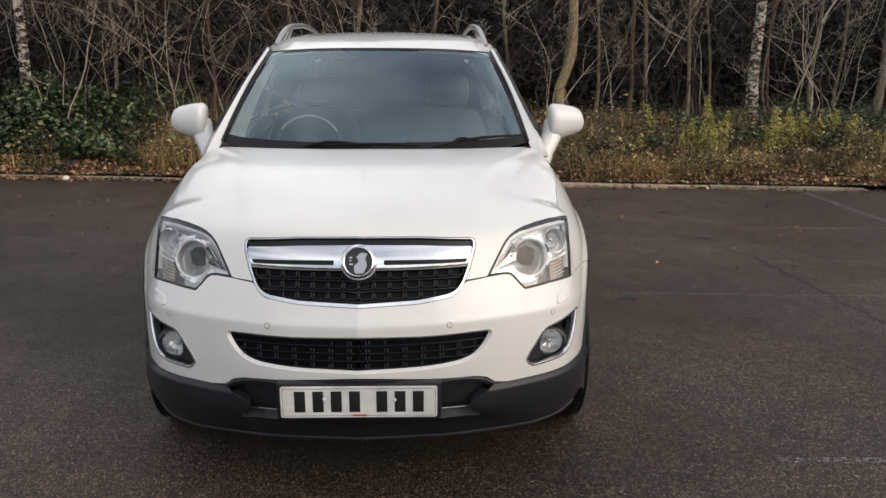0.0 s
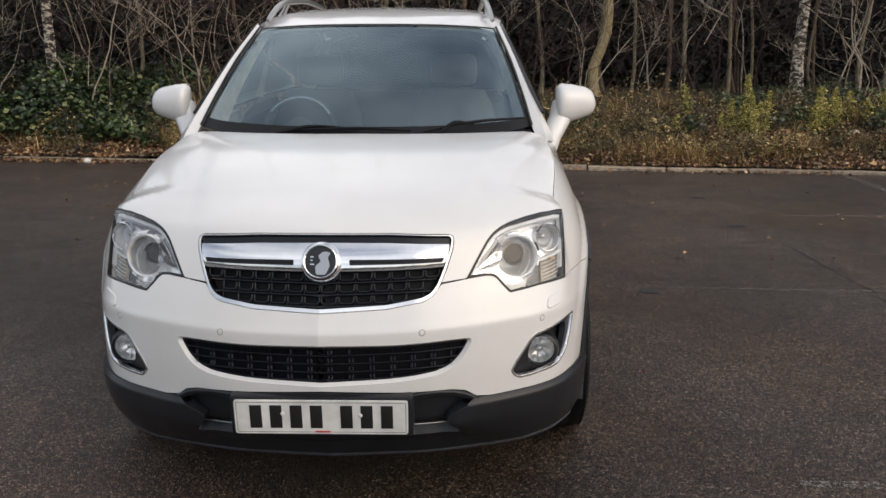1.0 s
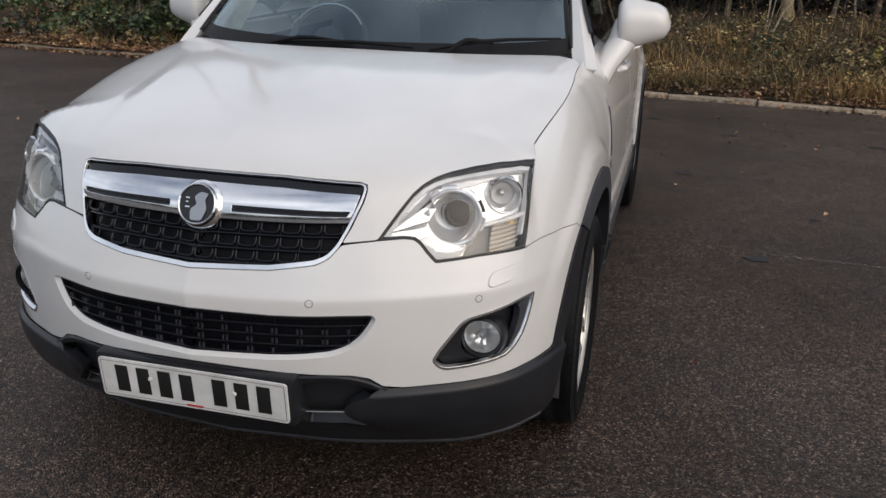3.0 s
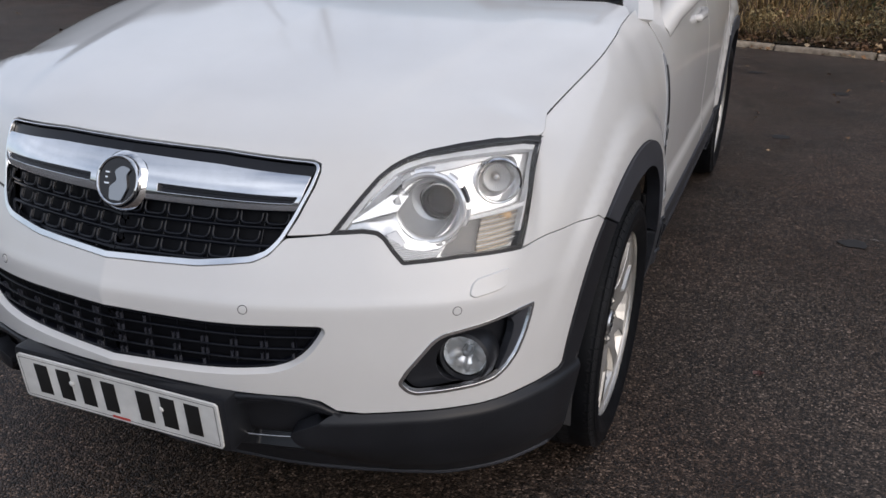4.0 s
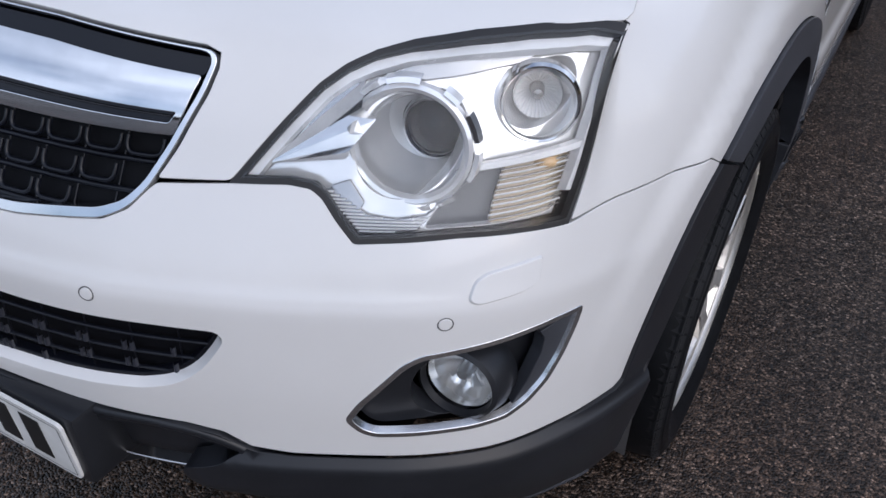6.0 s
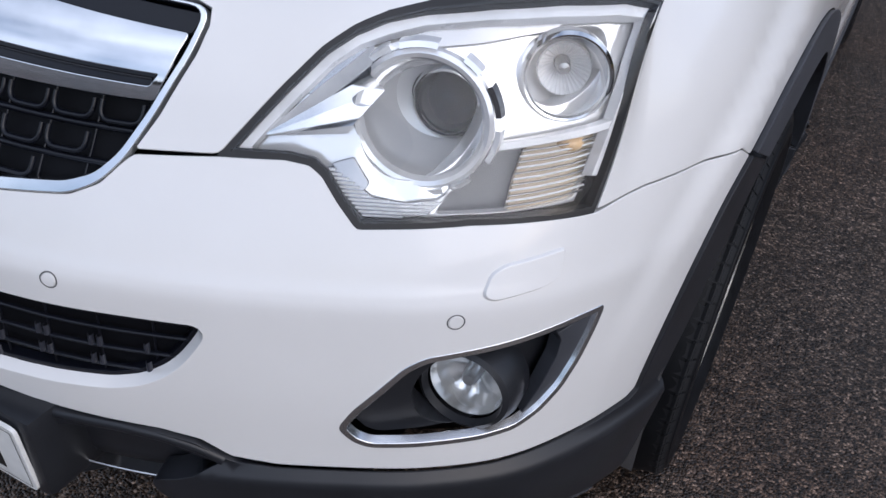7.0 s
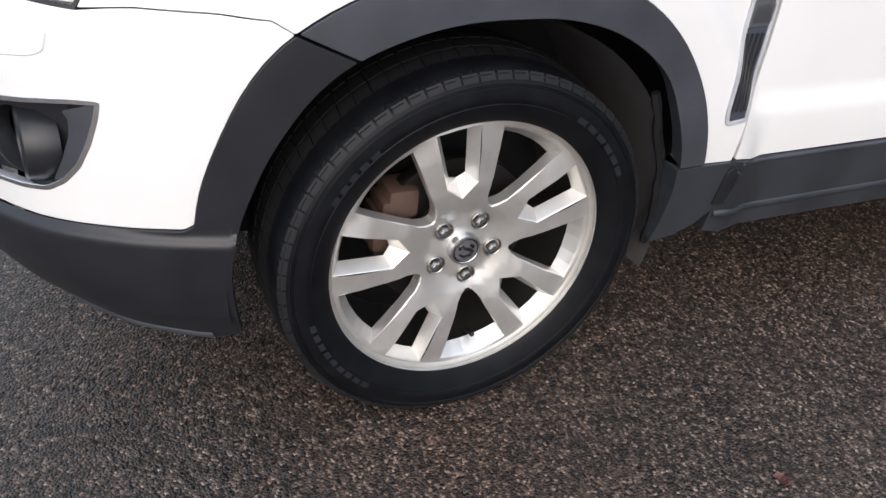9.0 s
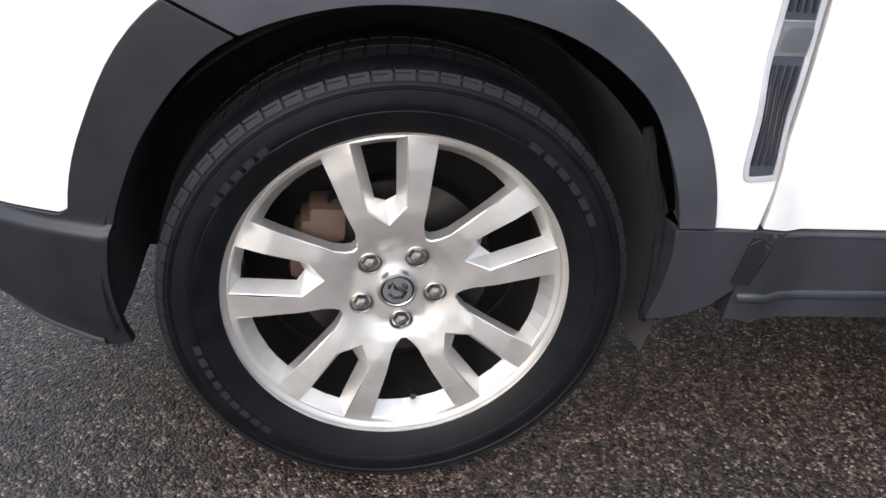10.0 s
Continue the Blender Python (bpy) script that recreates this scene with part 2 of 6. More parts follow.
# near-black bark: the wood's shade put into the colour; far trees share it
SHADE_BARK = make_bark("shade_dark_bark", (0.006, 0.004, 0.0035), (0.026, 0.017, 0.014))
BIRCH = make_bark("silver_birch_bark", (0.40, 0.34, 0.27), (0.74, 0.67, 0.57), (0.040, 0.031, 0.024))
DEAD_LEAF = make_island("dead_leaves", ((0.0, (0.024, 0.013, 0.008)), (0.40, (0.12, 0.060, 0.030)), (0.70, (0.25, 0.145, 0.075)), (0.92, (0.38, 0.25, 0.140)), (1.0, (0.60, 0.48, 0.33))))
IVY_LEAF = make_island("ivy_leaves", ((0.0, (0.006, 0.014, 0.006)), (0.40, (0.028, 0.055, 0.022)), (0.86, (0.080, 0.125, 0.050)), (1.0, (0.24, 0.26, 0.12))), 0.36)
WEED_LEAF = make_island("weed_leaves", ((0.0, (0.10, 0.12, 0.025)), (0.4, (0.36, 0.35, 0.080)), (0.8, (0.62, 0.55, 0.190)), (1.0, (0.76, 0.64, 0.34))), 0.6)
STRAW = make_island("dry_grass", ((0.0, (0.08, 0.055, 0.025)), (0.4, (0.26, 0.165, 0.075)), (0.75, (0.24, 0.19, 0.07)), (1.0, (0.62, 0.45, 0.25))), 0.75)
# evergreen leaves with the shade of the deep wood put into their colour
SHADED_LEAF = make_island("shaded_evergreen_leaves", ((0.0, (0.0012, 0.002, 0.0012)), (0.6, (0.0035, 0.0045, 0.0025)), (1.0, (0.014, 0.011, 0.006))), 0.6)


# ---- building helpers ----
def mesh_object(name, me, mat, parent=None, label=""):
    me.materials.append(mat)
    ob = new(name, me)
    ob.parent = parent
    return tagged(ob, label)


def from_lists(name, verts, faces, mat, parent=None, label="", smooth=True, normals=None):
    me = bpy.data.meshes.new(name)
    me.from_pydata([tuple(v) for v in verts], [], [tuple(f) for f in faces])
    me.update()
    if smooth:
        me.polygons.foreach_set("use_smooth", [True] * len(me.polygons))
    if normals is not None:
        me.normals_split_custom_set_from_vertices([tuple(n) for n in normals])
    return mesh_object(name, me, mat, parent, label)


def part(name, bm, mat, parent, label="", smooth=30):
    """Links a bmesh as one mesh object under a thing or a part."""
    bmesh.ops.recalc_face_normals(bm, faces=bm.faces)
    if smooth:
        for f in bm.faces:
            f.smooth = True
        for e in bm.edges:
            if len(e.link_faces) == 2 and e.calc_face_angle(0) > radians(smooth):
                e.smooth = False
    me = bpy.data.meshes.new(name)
    bm.to_mesh(me)
    bm.free()
    return mesh_object(name, me, mat, parent, label)


def empty(name, parent=None, label="", category="", group=""):
    ob = new(name)
    ob.parent = parent
    return tagged(ob, label, category, group)


def box(bm, lo, hi, bevel=0.0, m=None):
    lo, hi = Vector(lo), Vector(hi)
    made = bmesh.ops.create_cube(bm, size=1.0, matrix=(m if m else Matrix()) @ Matrix.Translation((lo + hi) / 2) @ Matrix.Diagonal((*(hi - lo), 1)))
    if bevel:
        es = {e for v in made["verts"] for e in v.link_edges}
        bmesh.ops.bevel(bm, geom=list(es), offset=bevel, segments=2, affect="EDGES", profile=0.6)
    return bm


def tube(bm, points, radii, sides=8, cap=True):
    """A round bar along a line of points."""
    pts = [Vector(p) for p in points]
    if not hasattr(radii, "__len__"):
        radii = [radii] * len(pts)
    rings, up = [], None
    for i, p in enumerate(pts):
        way = (pts[min(i + 1, len(pts) - 1)] - pts[max(i - 1, 0)]).normalized()
        if up is None:
            up = way.orthogonal().normalized()
        up = (up - way * up.dot(way)).normalized()
        cross = way.cross(up)
        rings.append([bm.verts.new(p + radii[i] * (math.cos(a) * up + math.sin(a) * cross)) for a in (2 * math.pi * k / sides for k in range(sides))])
    for a, b in zip(rings, rings[1:]):
        for k in range(sides):
            bm.faces.new((a[k], a[(k + 1) % sides], b[(k + 1) % sides], b[k]))
    if cap:
        bm.faces.new(rings[0][::-1])
        bm.faces.new(rings[-1])
    return bm


def lathe(bm, profile, sides=64, m=None, closed=False, start=0.0, sweep=2 * math.pi):
    """Turns a profile of (radius, along x) round the x axis."""
    full = abs(sweep - 2 * math.pi) < 1e-6
    n = sides if full else sides + 1
    rings = []
    for k in range(n):
        a = start + sweep * k / sides
        rings.append([bm.verts.new((m if m else Matrix()) @ Vector((x, r * math.cos(a), r * math.sin(a)))) for r, x in profile])
    count = len(profile)
    for k in range(sides):
        a, b = rings[k], rings[(k + 1) % n]
        for i in range(count if closed else count - 1):
            j = (i + 1) % count
            bm.faces.new((a[i], a[j], b[j], b[i]))
    return bm


def rounded(points, r, n=5):
    """A closed outline with its corners rounded."""
    pts = [np.array(p[:2], float) for p in points]
    out = []
    for i, p in enumerate(pts):
        rr = points[i][2] if len(points[i]) > 2 else r
        a, b = pts[i - 1], pts[(i + 1) % len(pts)]
        la, lb = np.linalg.norm(a - p), np.linalg.norm(b - p)
        if rr < 1e-4:
            out.append(p)
            continue
        s, e = p + (a - p) * min(rr / la, 0.45), p + (b - p) * min(rr / lb, 0.45)
        for k in range(n + 1):
            t = k / n
            out.append((1 - t) ** 2 * s + 2 * t * (1 - t) * p + t * t * e)
    return np.array(out)


def circle(cx, cy, r, n=32, ry=None):
    a = np.linspace(0, 2 * np.pi, n, endpoint=False)
    return np.stack([cx + r * np.cos(a), cy + (ry or r) * np.sin(a)], 1)


def dense(loop, step):
    out = []
    for a, b in zip(loop, np.roll(loop, -1, 0)):
        n = max(1, int(math.ceil(np.linalg.norm(b - a) / step)))
        out += [a + (b - a) * k / n for k in range(n)]
    return np.array(out)


def outward(loop):
    """Unit ways out of a closed outline at its points."""
    area = 0.5 * np.sum(loop[:, 0] * np.roll(loop[:, 1], -1) - np.roll(loop[:, 0], -1) * loop[:, 1])
    d = np.roll(loop, -1, 0) - loop
    d /= np.maximum(np.linalg.norm(d, axis=1, keepdims=True), 1e-9)
    n = np.stack([d[:, 1], -d[:, 0]], 1) * (1 if area > 0 else -1)
    m = n + np.roll(n, 1, 0)
    return m / np.maximum((m * m).sum(1, keepdims=True) / 2, 0.5)


def shrink(loop, d):
    return loop - outward(loop) * d


def within(loop, p):
    x, y = p[:, 0], p[:, 1]
    inside = np.zeros(len(p), bool)
    for (x0, y0), (x1, y1) in zip(loop, np.roll(loop, -1, 0)):
        if y0 != y1:
            inside ^= ((y0 > y) != (y1 > y)) & (x < (x1 - x0) * (y - y0) / (y1 - y0) + x0)
    return inside


def near_loop(loop, p, d):
    best = np.full(len(p), 9.0)
    for a, b in zip(loop, np.roll(loop, -1, 0)):
        ab = b - a
        t = np.clip(((p - a) @ ab) / max(ab @ ab, 1e-12), 0, 1)
        best = np.minimum(best, np.linalg.norm(p - a - t[:, None] * ab, axis=1))
    return best < d


def ways_out(surf, p, ref):
    e = 0.0015
    eu = np.where((np.abs(p[:, 0]) > .83) & (np.abs(p[:, 0]) < .92), .022, e)
    du = (surf(p[:, 0] + eu, p[:, 1]) - surf(p[:, 0] - eu, p[:, 1])) / eu[:, None]
    dv = surf(p[:, 0], p[:, 1] + e) - surf(p[:, 0], p[:, 1] - e)
    n = np.cross(du, dv)
    n /= np.maximum(np.linalg.norm(n, axis=1, keepdims=True), 1e-12)
    if ((surf(p[:, 0], p[:, 1]) - np.array(ref)) * n).sum() < 0:
        n = -n
    return n


def panel(name, surf, outline, mat, parent, holes=(), step=0.02, depth=0.012, lift=0.0, side=1, ref=(0, 2.3, 0.5), label="", gap=0.0015, slope=0.0, hole_depth=None, hole_slope=None):
    """A pressed panel: the part of a curved skin inside an outline, less its holes, with edges turned in."""
    loops = [dense(shrink(np.asarray(outline, float), gap), step)]
    loops += [dense(np.asarray(h, float), step) for h in holes]
    lo, hi = loops[0].min(0), loops[0].max(0)
    gx, gy = np.meshgrid(np.arange(lo[0] + step / 2, hi[0], step), np.arange(lo[1] + step / 2, hi[1], step))
    grid = np.stack([gx.ravel(), gy.ravel()], 1)
    keep = within(loops[0], grid)
    for h in loops[1:]:
        keep &= ~within(h, grid)
    grid = grid[keep]
    for lp in loops:
        grid = grid[~near_loop(lp, grid, step * 0.55)]
    pts = np.concatenate(loops + [grid])
    edges, at = [], 0
    for lp in loops:
        n = len(lp)
        edges += [(at + k, at + (k + 1) % n) for k in range(n)]
        at += n
    v2, _, tris, orig, _, _ = delaunay_2d_cdt([Vector(p) for p in pts], edges, [], 0, 1e-6)
    v2 = np.array([tuple(v) for v in v2])
    tri = np.array([t for t in tris if len(t) == 3])
    mid = v2[tri].mean(1)
    ok = within(loops[0], mid)
    for h in loops[1:]:
        ok &= ~within(h, mid)
    tri = tri[ok]
    place = {}
    for k, o in enumerate(orig):
        for i in o:
            place[i] = k
    n3 = ways_out(surf, v2, ref)
    p3 = surf(v2[:, 0], v2[:, 1]) + n3 * lift
    fn = np.cross(p3[tri[:, 1]] - p3[tri[:, 0]], p3[tri[:, 2]] - p3[tri[:, 0]])
    bad = (fn * n3[tri].mean(1)).sum(1) < 0
    tri[bad] = tri[bad][:, ::-1]
    verts, norms, faces = list(p3), list(n3), [tuple(t) for t in tri]
    at = 0
    for li, lp in enumerate(loops):
        n = len(lp)
        dp = depth if li == 0 or hole_depth is None else hole_depth
        sl = slope if li == 0 or hole_slope is None else (hole_slope[li - 1] if hasattr(hole_slope, '__len__') else hole_slope)
        if dp <= 0:
            at += n
            continue
        out = outward(lp) * (1 if li == 0 else -1)
        ids = [place[at + k] for k in range(n)]
        nn = ways_out(surf, lp, ref)
        rim = surf(*(lp + out * 0.0012).T) + nn * (lift - 0.0012)
        low = surf(*(lp + out * (0.0012 + sl)).T) + nn * (lift - dp)
        tang = np.roll(rim, -1, 0) - np.roll(rim, 1, 0)
        fl = np.cross(tang, low - rim)
        fl /= np.maximum(np.linalg.norm(fl, axis=1, keepdims=True), 1e-12)
        way = surf(*(lp + out * 0.003).T) - surf(*lp.T)
        fl[(fl * way).sum(1) < 0] *= -1
        b = len(verts)
        verts += list(rim) + list(low)
        norms += list(fl) + list(fl)
        for k in range(n):
            j = (k + 1) % n
            quads = ((ids[k], ids[j], b + j, b + k), (b + k, b + j, b + n + j, b + n + k))
            for q in quads:
                c = np.cross(np.subtract(verts[q[1]], verts[q[0]]), np.subtract(verts[q[2]], verts[q[0]]))
                faces.append(q if (c * norms[q[2]]).sum() >= 0 else q[::-1])
        at += n
    verts, norms = np.array(verts), np.array(norms)
    if side < 0:
        verts[:, 0] *= -1
        norms[:, 0] *= -1
        faces = [f[::-1] for f in faces]
    return from_lists(name, verts, faces, mat, parent, label, True, norms)


def ribbon(name, surf, loop, width, height, mat, parent, lift=0.0, side=1, ref=(0, 2.3, 0.5), label="", closed=True, step=0.012):
    """A raised bead of half-round section along a line on a skin."""
    lp = np.asarray(loop, float)
    if closed:
        lp = dense(lp, step)
        out = outward(lp)
    else:
        d = np.linalg.norm(np.diff(lp, axis=0), axis=1)
        run = np.concatenate([[0], np.cumsum(d)])
        s = np.linspace(0, run[-1], max(3, int(run[-1] / step)))
        lp = np.stack([np.interp(s, run, lp[:, k]) for k in (0, 1)], 1)
        t = np.gradient(lp, axis=0)
        t /= np.linalg.norm(t, axis=1, keepdims=True)
        out = np.stack([t[:, 1], -t[:, 0]], 1)
    nn = ways_out(surf, lp, ref)
    rows = []
    for k in range(6):
        a = math.pi * k / 5
        rows.append(surf(*(lp - out * (width / 2 * math.cos(a))).T) + nn * (lift + height * math.sin(a)))
    n = len(lp)
    verts = np.concatenate(rows)
    verts[:, 0] *= side
    faces = []
    for k in range(5):
        for i in range(n if closed else n - 1):
            j = (i + 1) % n
            faces.append((k * n + i, k * n + j, (k + 1) * n + j, (k + 1) * n + i))
    bm = bmesh.new()
    vs = [bm.verts.new(v) for v in verts]
    for f in faces:
        bm.faces.new([vs[i] for i in f])
    return part(name, bm, mat, parent, label, 60)


def patch(name, grid, mat, parent, thick=0.0, label="", side=1, up=(0, 0, 1)):
    """A smooth sheet from a grid of points, thickened inwards if wanted."""
    g = np.array(grid, float)
    g[..., 0] *= side
    a, b = g.shape[:2]
    bm = bmesh.new()
    vs = [[bm.verts.new(g[i, j]) for j in range(b)] for i in range(a)]
    for i in range(a - 1):
        for j in range(b - 1):
            bm.faces.new((vs[i][j], vs[i + 1][j], vs[i + 1][j + 1], vs[i][j + 1]))
    bm.normal_update()
    if sum((f.normal.dot(Vector(up)) for f in bm.faces)) < 0:
        bmesh.ops.reverse_faces(bm, faces=bm.faces)
    if thick:
        bmesh.ops.solidify(bm, geom=bm.faces[:], thickness=thick)
    for f in bm.faces:
        f.smooth = True
    for e in bm.edges:
        if len(e.link_faces) == 2 and e.calc_face_angle(0) > 0.7:
            e.smooth = False
    me = bpy.data.meshes.new(name)
    bm.to_mesh(me)
    bm.free()
    return mesh_object(name, me, mat, parent, label)


# ---- the car's skin ----
HUB_Z, HUBS = 0.335, (0.934, 3.641)
# plan outline of the body, right half, front centre to rear centre
PLAN = np.array([(0, 0.0), (0.15, .018), (0.30, .046), (0.44, .098), (0.56, .158), (0.66, .22), (0.735, .29), (0.785, .37), (0.82, .46), (0.848, .58), (0.868, .75), (0.878, 1.0), (.882, 1.45), (.885, 2.4), (.878, 3.4), (.85, 4.1), (.78, 4.4), (.6, 4.52), (.3, 4.58), (0, 4.6)])


def hermite(xs, ys, x):
    """Smooth curve through the knots, without overshoot."""
    xs, ys, x = np.asarray(xs, float), np.asarray(ys, float), np.asarray(x, float)
    h = np.diff(xs)
    d = np.diff(ys, axis=0) / (h if ys.ndim == 1 else h[:, None])
    hh = h if ys.ndim == 1 else h[:, None]
    m = np.concatenate([d[:1], (d[:-1] * hh[1:] + d[1:] * hh[:-1]) / (hh[1:] + hh[:-1]), d[-1:]])
    if ys.ndim == 1:
        m[1:-1] = np.where(d[:-1] * d[1:] <= 0, 0, m[1:-1])
    x = np.clip(x, xs[0], xs[-1])
    k = np.clip(np.searchsorted(xs, x, side="right") - 1, 0, len(h) - 1)
    t = (x - xs[k]) / h[k]
    hk = h[k]
    if ys.ndim == 2:
        t, hk = t[..., None], hk[..., None]
    return (2*t**3 - 3*t*t + 1)*ys[k] + (t**3 - 2*t*t + t)*hk*m[k] + (3*t*t - 2*t**3)*ys[k+1] + (t**3 - t*t)*hk*m[k+1]


RUN = np.concatenate([[0], np.cumsum(np.hypot(*np.diff(PLAN, axis=0).T))])
NOSE_Z = (.15, .18, .24, .30, .36, .46, .56, .66, .70, .75, .80, .87, .92, .945, .97, 1.0, 1.03, 1.07, 1.11, 1.15)
NOSE_D = (.145, .115, .075, .042, .018, .006, .0, .0, .015, .038, .065, .10, .132, .155, .20, .28, .40, .62, .90, 1.25)
SIDE_Z = (.15, .20, .30, .45, .55, .72)
SIDE_D = (.06, .045, .025, .004, .0, .0)
SEAM_Y = (.30, .42, .53, .64, .75, .86, .97, 1.08, 1.19, 1.30, 1.45, 2.4, 3.4, 4.6)
SEAM_X = (.715, .722, .73, .742, .755, .767, .773, .772, .765, .765, .78, .79, .78, .70)
SEAM_Z = (.91, .937, .965, .991, 1.015, 1.037, 1.058, 1.077, 1.093, 1.108, 1.12, 1.14, 1.15, 1.12)


def plan(u):
    return hermite(RUN, PLAN, np.abs(u))


def nose_y(x):
    return hermite(PLAN[:10, 0], PLAN[:10, 1], np.abs(x))


TOP_U = (.845, .88, .95, 1.05, 1.2, 1.5, 2.0, 2.2)
TOP_LAG = (.161, .136, .116, .096, .078, .038, .0, .0)


def shoulder(u):
    """Where the flank over the run u ends at the bonnet seam and the windows."""
    a, c = np.abs(u), plan(u)
    y = c[..., 1] + hermite(TOP_U, TOP_LAG, a)
    t = np.clip((.94 - a) / .095, 0, 1)
    x = hermite(SEAM_Y, SEAM_X, y) + .030 * t * t * (3 - 2 * t)
    return x, y, hermite(SEAM_Y, SEAM_Z, y)


def skin(u, z):
    """Outer skin of the body at the run u along the plan outline and the height z."""
    u, z = np.broadcast_arrays(np.asarray(u, float), np.asarray(z, float))
    a, c = np.abs(u), plan(u)
    rear = np.clip((a - 5.0) / .3, 0, 1)
    w = np.clip((a - .84) / .36, 0, 1)
    w = w * w * (3 - 2 * w)
    turn = np.clip((a - .80) / .07, 0, 1)
    turn = turn * turn * (3 - 2 * turn)
    xt, yt, zt = shoulder(u)
    nose, low = hermite(NOSE_Z, NOSE_D, z), hermite(SIDE_Z, SIDE_D, z)
    up = np.maximum(z, .66)
    lean = hermite(NOSE_Z, NOSE_D, up) / hermite(NOSE_Z, NOSE_D, zt)
    k = np.clip((z - .68) / (zt - .68), 0, 1.2)
    phi = lean * (1 - w) + k ** 3.2 * w
    flare = 0
    for hub_y in HUBS:
        r = np.clip((0.60 - np.hypot(c[..., 1] - hub_y, z - HUB_Z)) / 0.055, 0, 1)
        flare = flare + 0.016 * r * r * (3 - 2 * r)
    crease = np.clip((.592 - z) / .040, 0, 1) * np.clip((c[..., 1] - 1.462) / .012, 0, 1) * np.clip((3.1 - c[..., 1]) / .2, 0, 1)
    flare = flare + .011 * crease * crease * (3 - 2 * crease)
    tuck = np.clip((.362 - z) / (.10 + .07 * np.clip((c[..., 0] - .42) / .1, 0, 1)), 0, 1)
    nose = nose + tuck * tuck * (3 - 2 * tuck) * (.024 + .062 * np.clip(1 - (c[..., 0] / .62) ** 2, 0, 1))
    under = np.where(z < .62, nose, 0)
    sx = c[..., 0] + (xt - c[..., 0]) * phi - (low - flare) * w
    sy = c[..., 1] + (yt - c[..., 1]) * phi + under * (1 - w)
    x = c[..., 0] * (1 - turn) + sx * turn
    y = (c[..., 1] + nose) * (1 - turn) + sy * turn
    x = np.maximum(x * (1 - rear) + c[..., 0] * rear, 0)
    y = y * (1 - rear) + (c[..., 1] - .12 * k ** 2) * rear
    return np.stack([np.where(u < 0, -x, x), y, z], -1)


def nose_skin(u, z):
    """The front skin alone, run on past the corner without turning in."""
    u, z = np.broadcast_arrays(np.asarray(u, float), np.asarray(z, float))
    c = plan(u)
    x = c[..., 0] - .04 * np.clip(np.abs(u) - .82, 0, 1) * np.clip((z - .70) / .25, 0, 1)
    return np.stack([np.where(u < 0, -x, x), c[..., 1] + hermite(NOSE_Z, NOSE_D, z), z], -1)


def run_at(y):
    """The run along the plan outline where the flank passes y."""
    u = np.linspace(0.85, 5.2, 900)
    return np.interp(y, plan(u)[:, 1], u)


def seam_top(u):
    """Height of the bonnet seam over the run u."""
    return float(shoulder(np.array([u]))[2][0])


def flank(pairs):
    """Points (y, z) on the flank as (run, z)."""
    return [(float(run_at(p[0])), *p[1:]) for p in pairs]


def bonnet_profile():
    z = np.linspace(NOSE_Z[7], 1.15, 3000)
    d = hermite(NOSE_Z, NOSE_D, z)
    return z, d, np.concatenate([[0], np.cumsum(np.hypot(np.diff(z), np.diff(d)))])


PRO_Z, PRO_D, PRO_Q = bonnet_profile()


def bonnet(x, q):
    """Skin of the bonnet: x across, q the run up its profile from the bumper."""
    x, q = np.broadcast_arrays(np.asarray(x, float), np.asarray(q, float))
    d, z = np.interp(q, PRO_Q, PRO_D), np.interp(q, PRO_Q, PRO_Z)
    y = nose_y(x) + d
    crease = .40 + .21 * np.clip((y - .2) / 1.1, 0, 1)
    t = np.clip((.60 - y) / .12, 0, 1)
    xs = hermite(SEAM_Y, SEAM_X, y) + .030 * t * t * (3 - 2 * t)
    k = np.clip((np.abs(x) - crease) / (xs - crease), 0, 1.15)
    flush = np.interp(hermite(SEAM_Y, SEAM_Y, y) - nose_y(xs), PRO_D, PRO_Z) - hermite(SEAM_Y, SEAM_Z, y)
    drop = np.maximum(flush, 0) * (.2 * k + .8 * k * k)
    ledge = np.clip((np.abs(x) - crease + .03) / .065, 0, 1)
    drop = drop + .0042 * ledge * ledge * (3 - 2 * ledge) * (1 - np.clip(k, 0, 1) ** 2) * np.clip((y - .18) / .2, 0, 1) * np.clip((1.25 - y) / .5, 0, 1)
    return np.stack([x, y, z - drop], -1)


def q_at_z(z):
    return float(np.interp(z, PRO_Z, PRO_Q))


def q_at_y(x, y):
    return float(np.interp(y - nose_y(x), PRO_D, PRO_Q))


# ---- the car ----
car = empty("car", None, "white sport utility car with black lower cladding, parked on asphalt", "car")
BOTH = (1, -1)


def mirrored(points):
    """The right half of an outline, from centre to centre, made whole."""
    right = [tuple(p) for p in points]
    left = [(-p[0], *p[1:]) for p in right[::-1] if p[0] > 1e-6]
    return right + left


def deeper(surf, d, ref=(0, 2.3, 0.5)):
    """The same skin, d inside."""
    def inner(u, z):
        u, z = np.broadcast_arrays(np.asarray(u, float), np.asarray(z, float))
        flat = np.stack([u.ravel(), z.ravel()], 1)
        return (surf(flat[:, 0], flat[:, 1]) - ways_out(surf, flat, ref) * d).reshape(*u.shape, 3)
    return inner


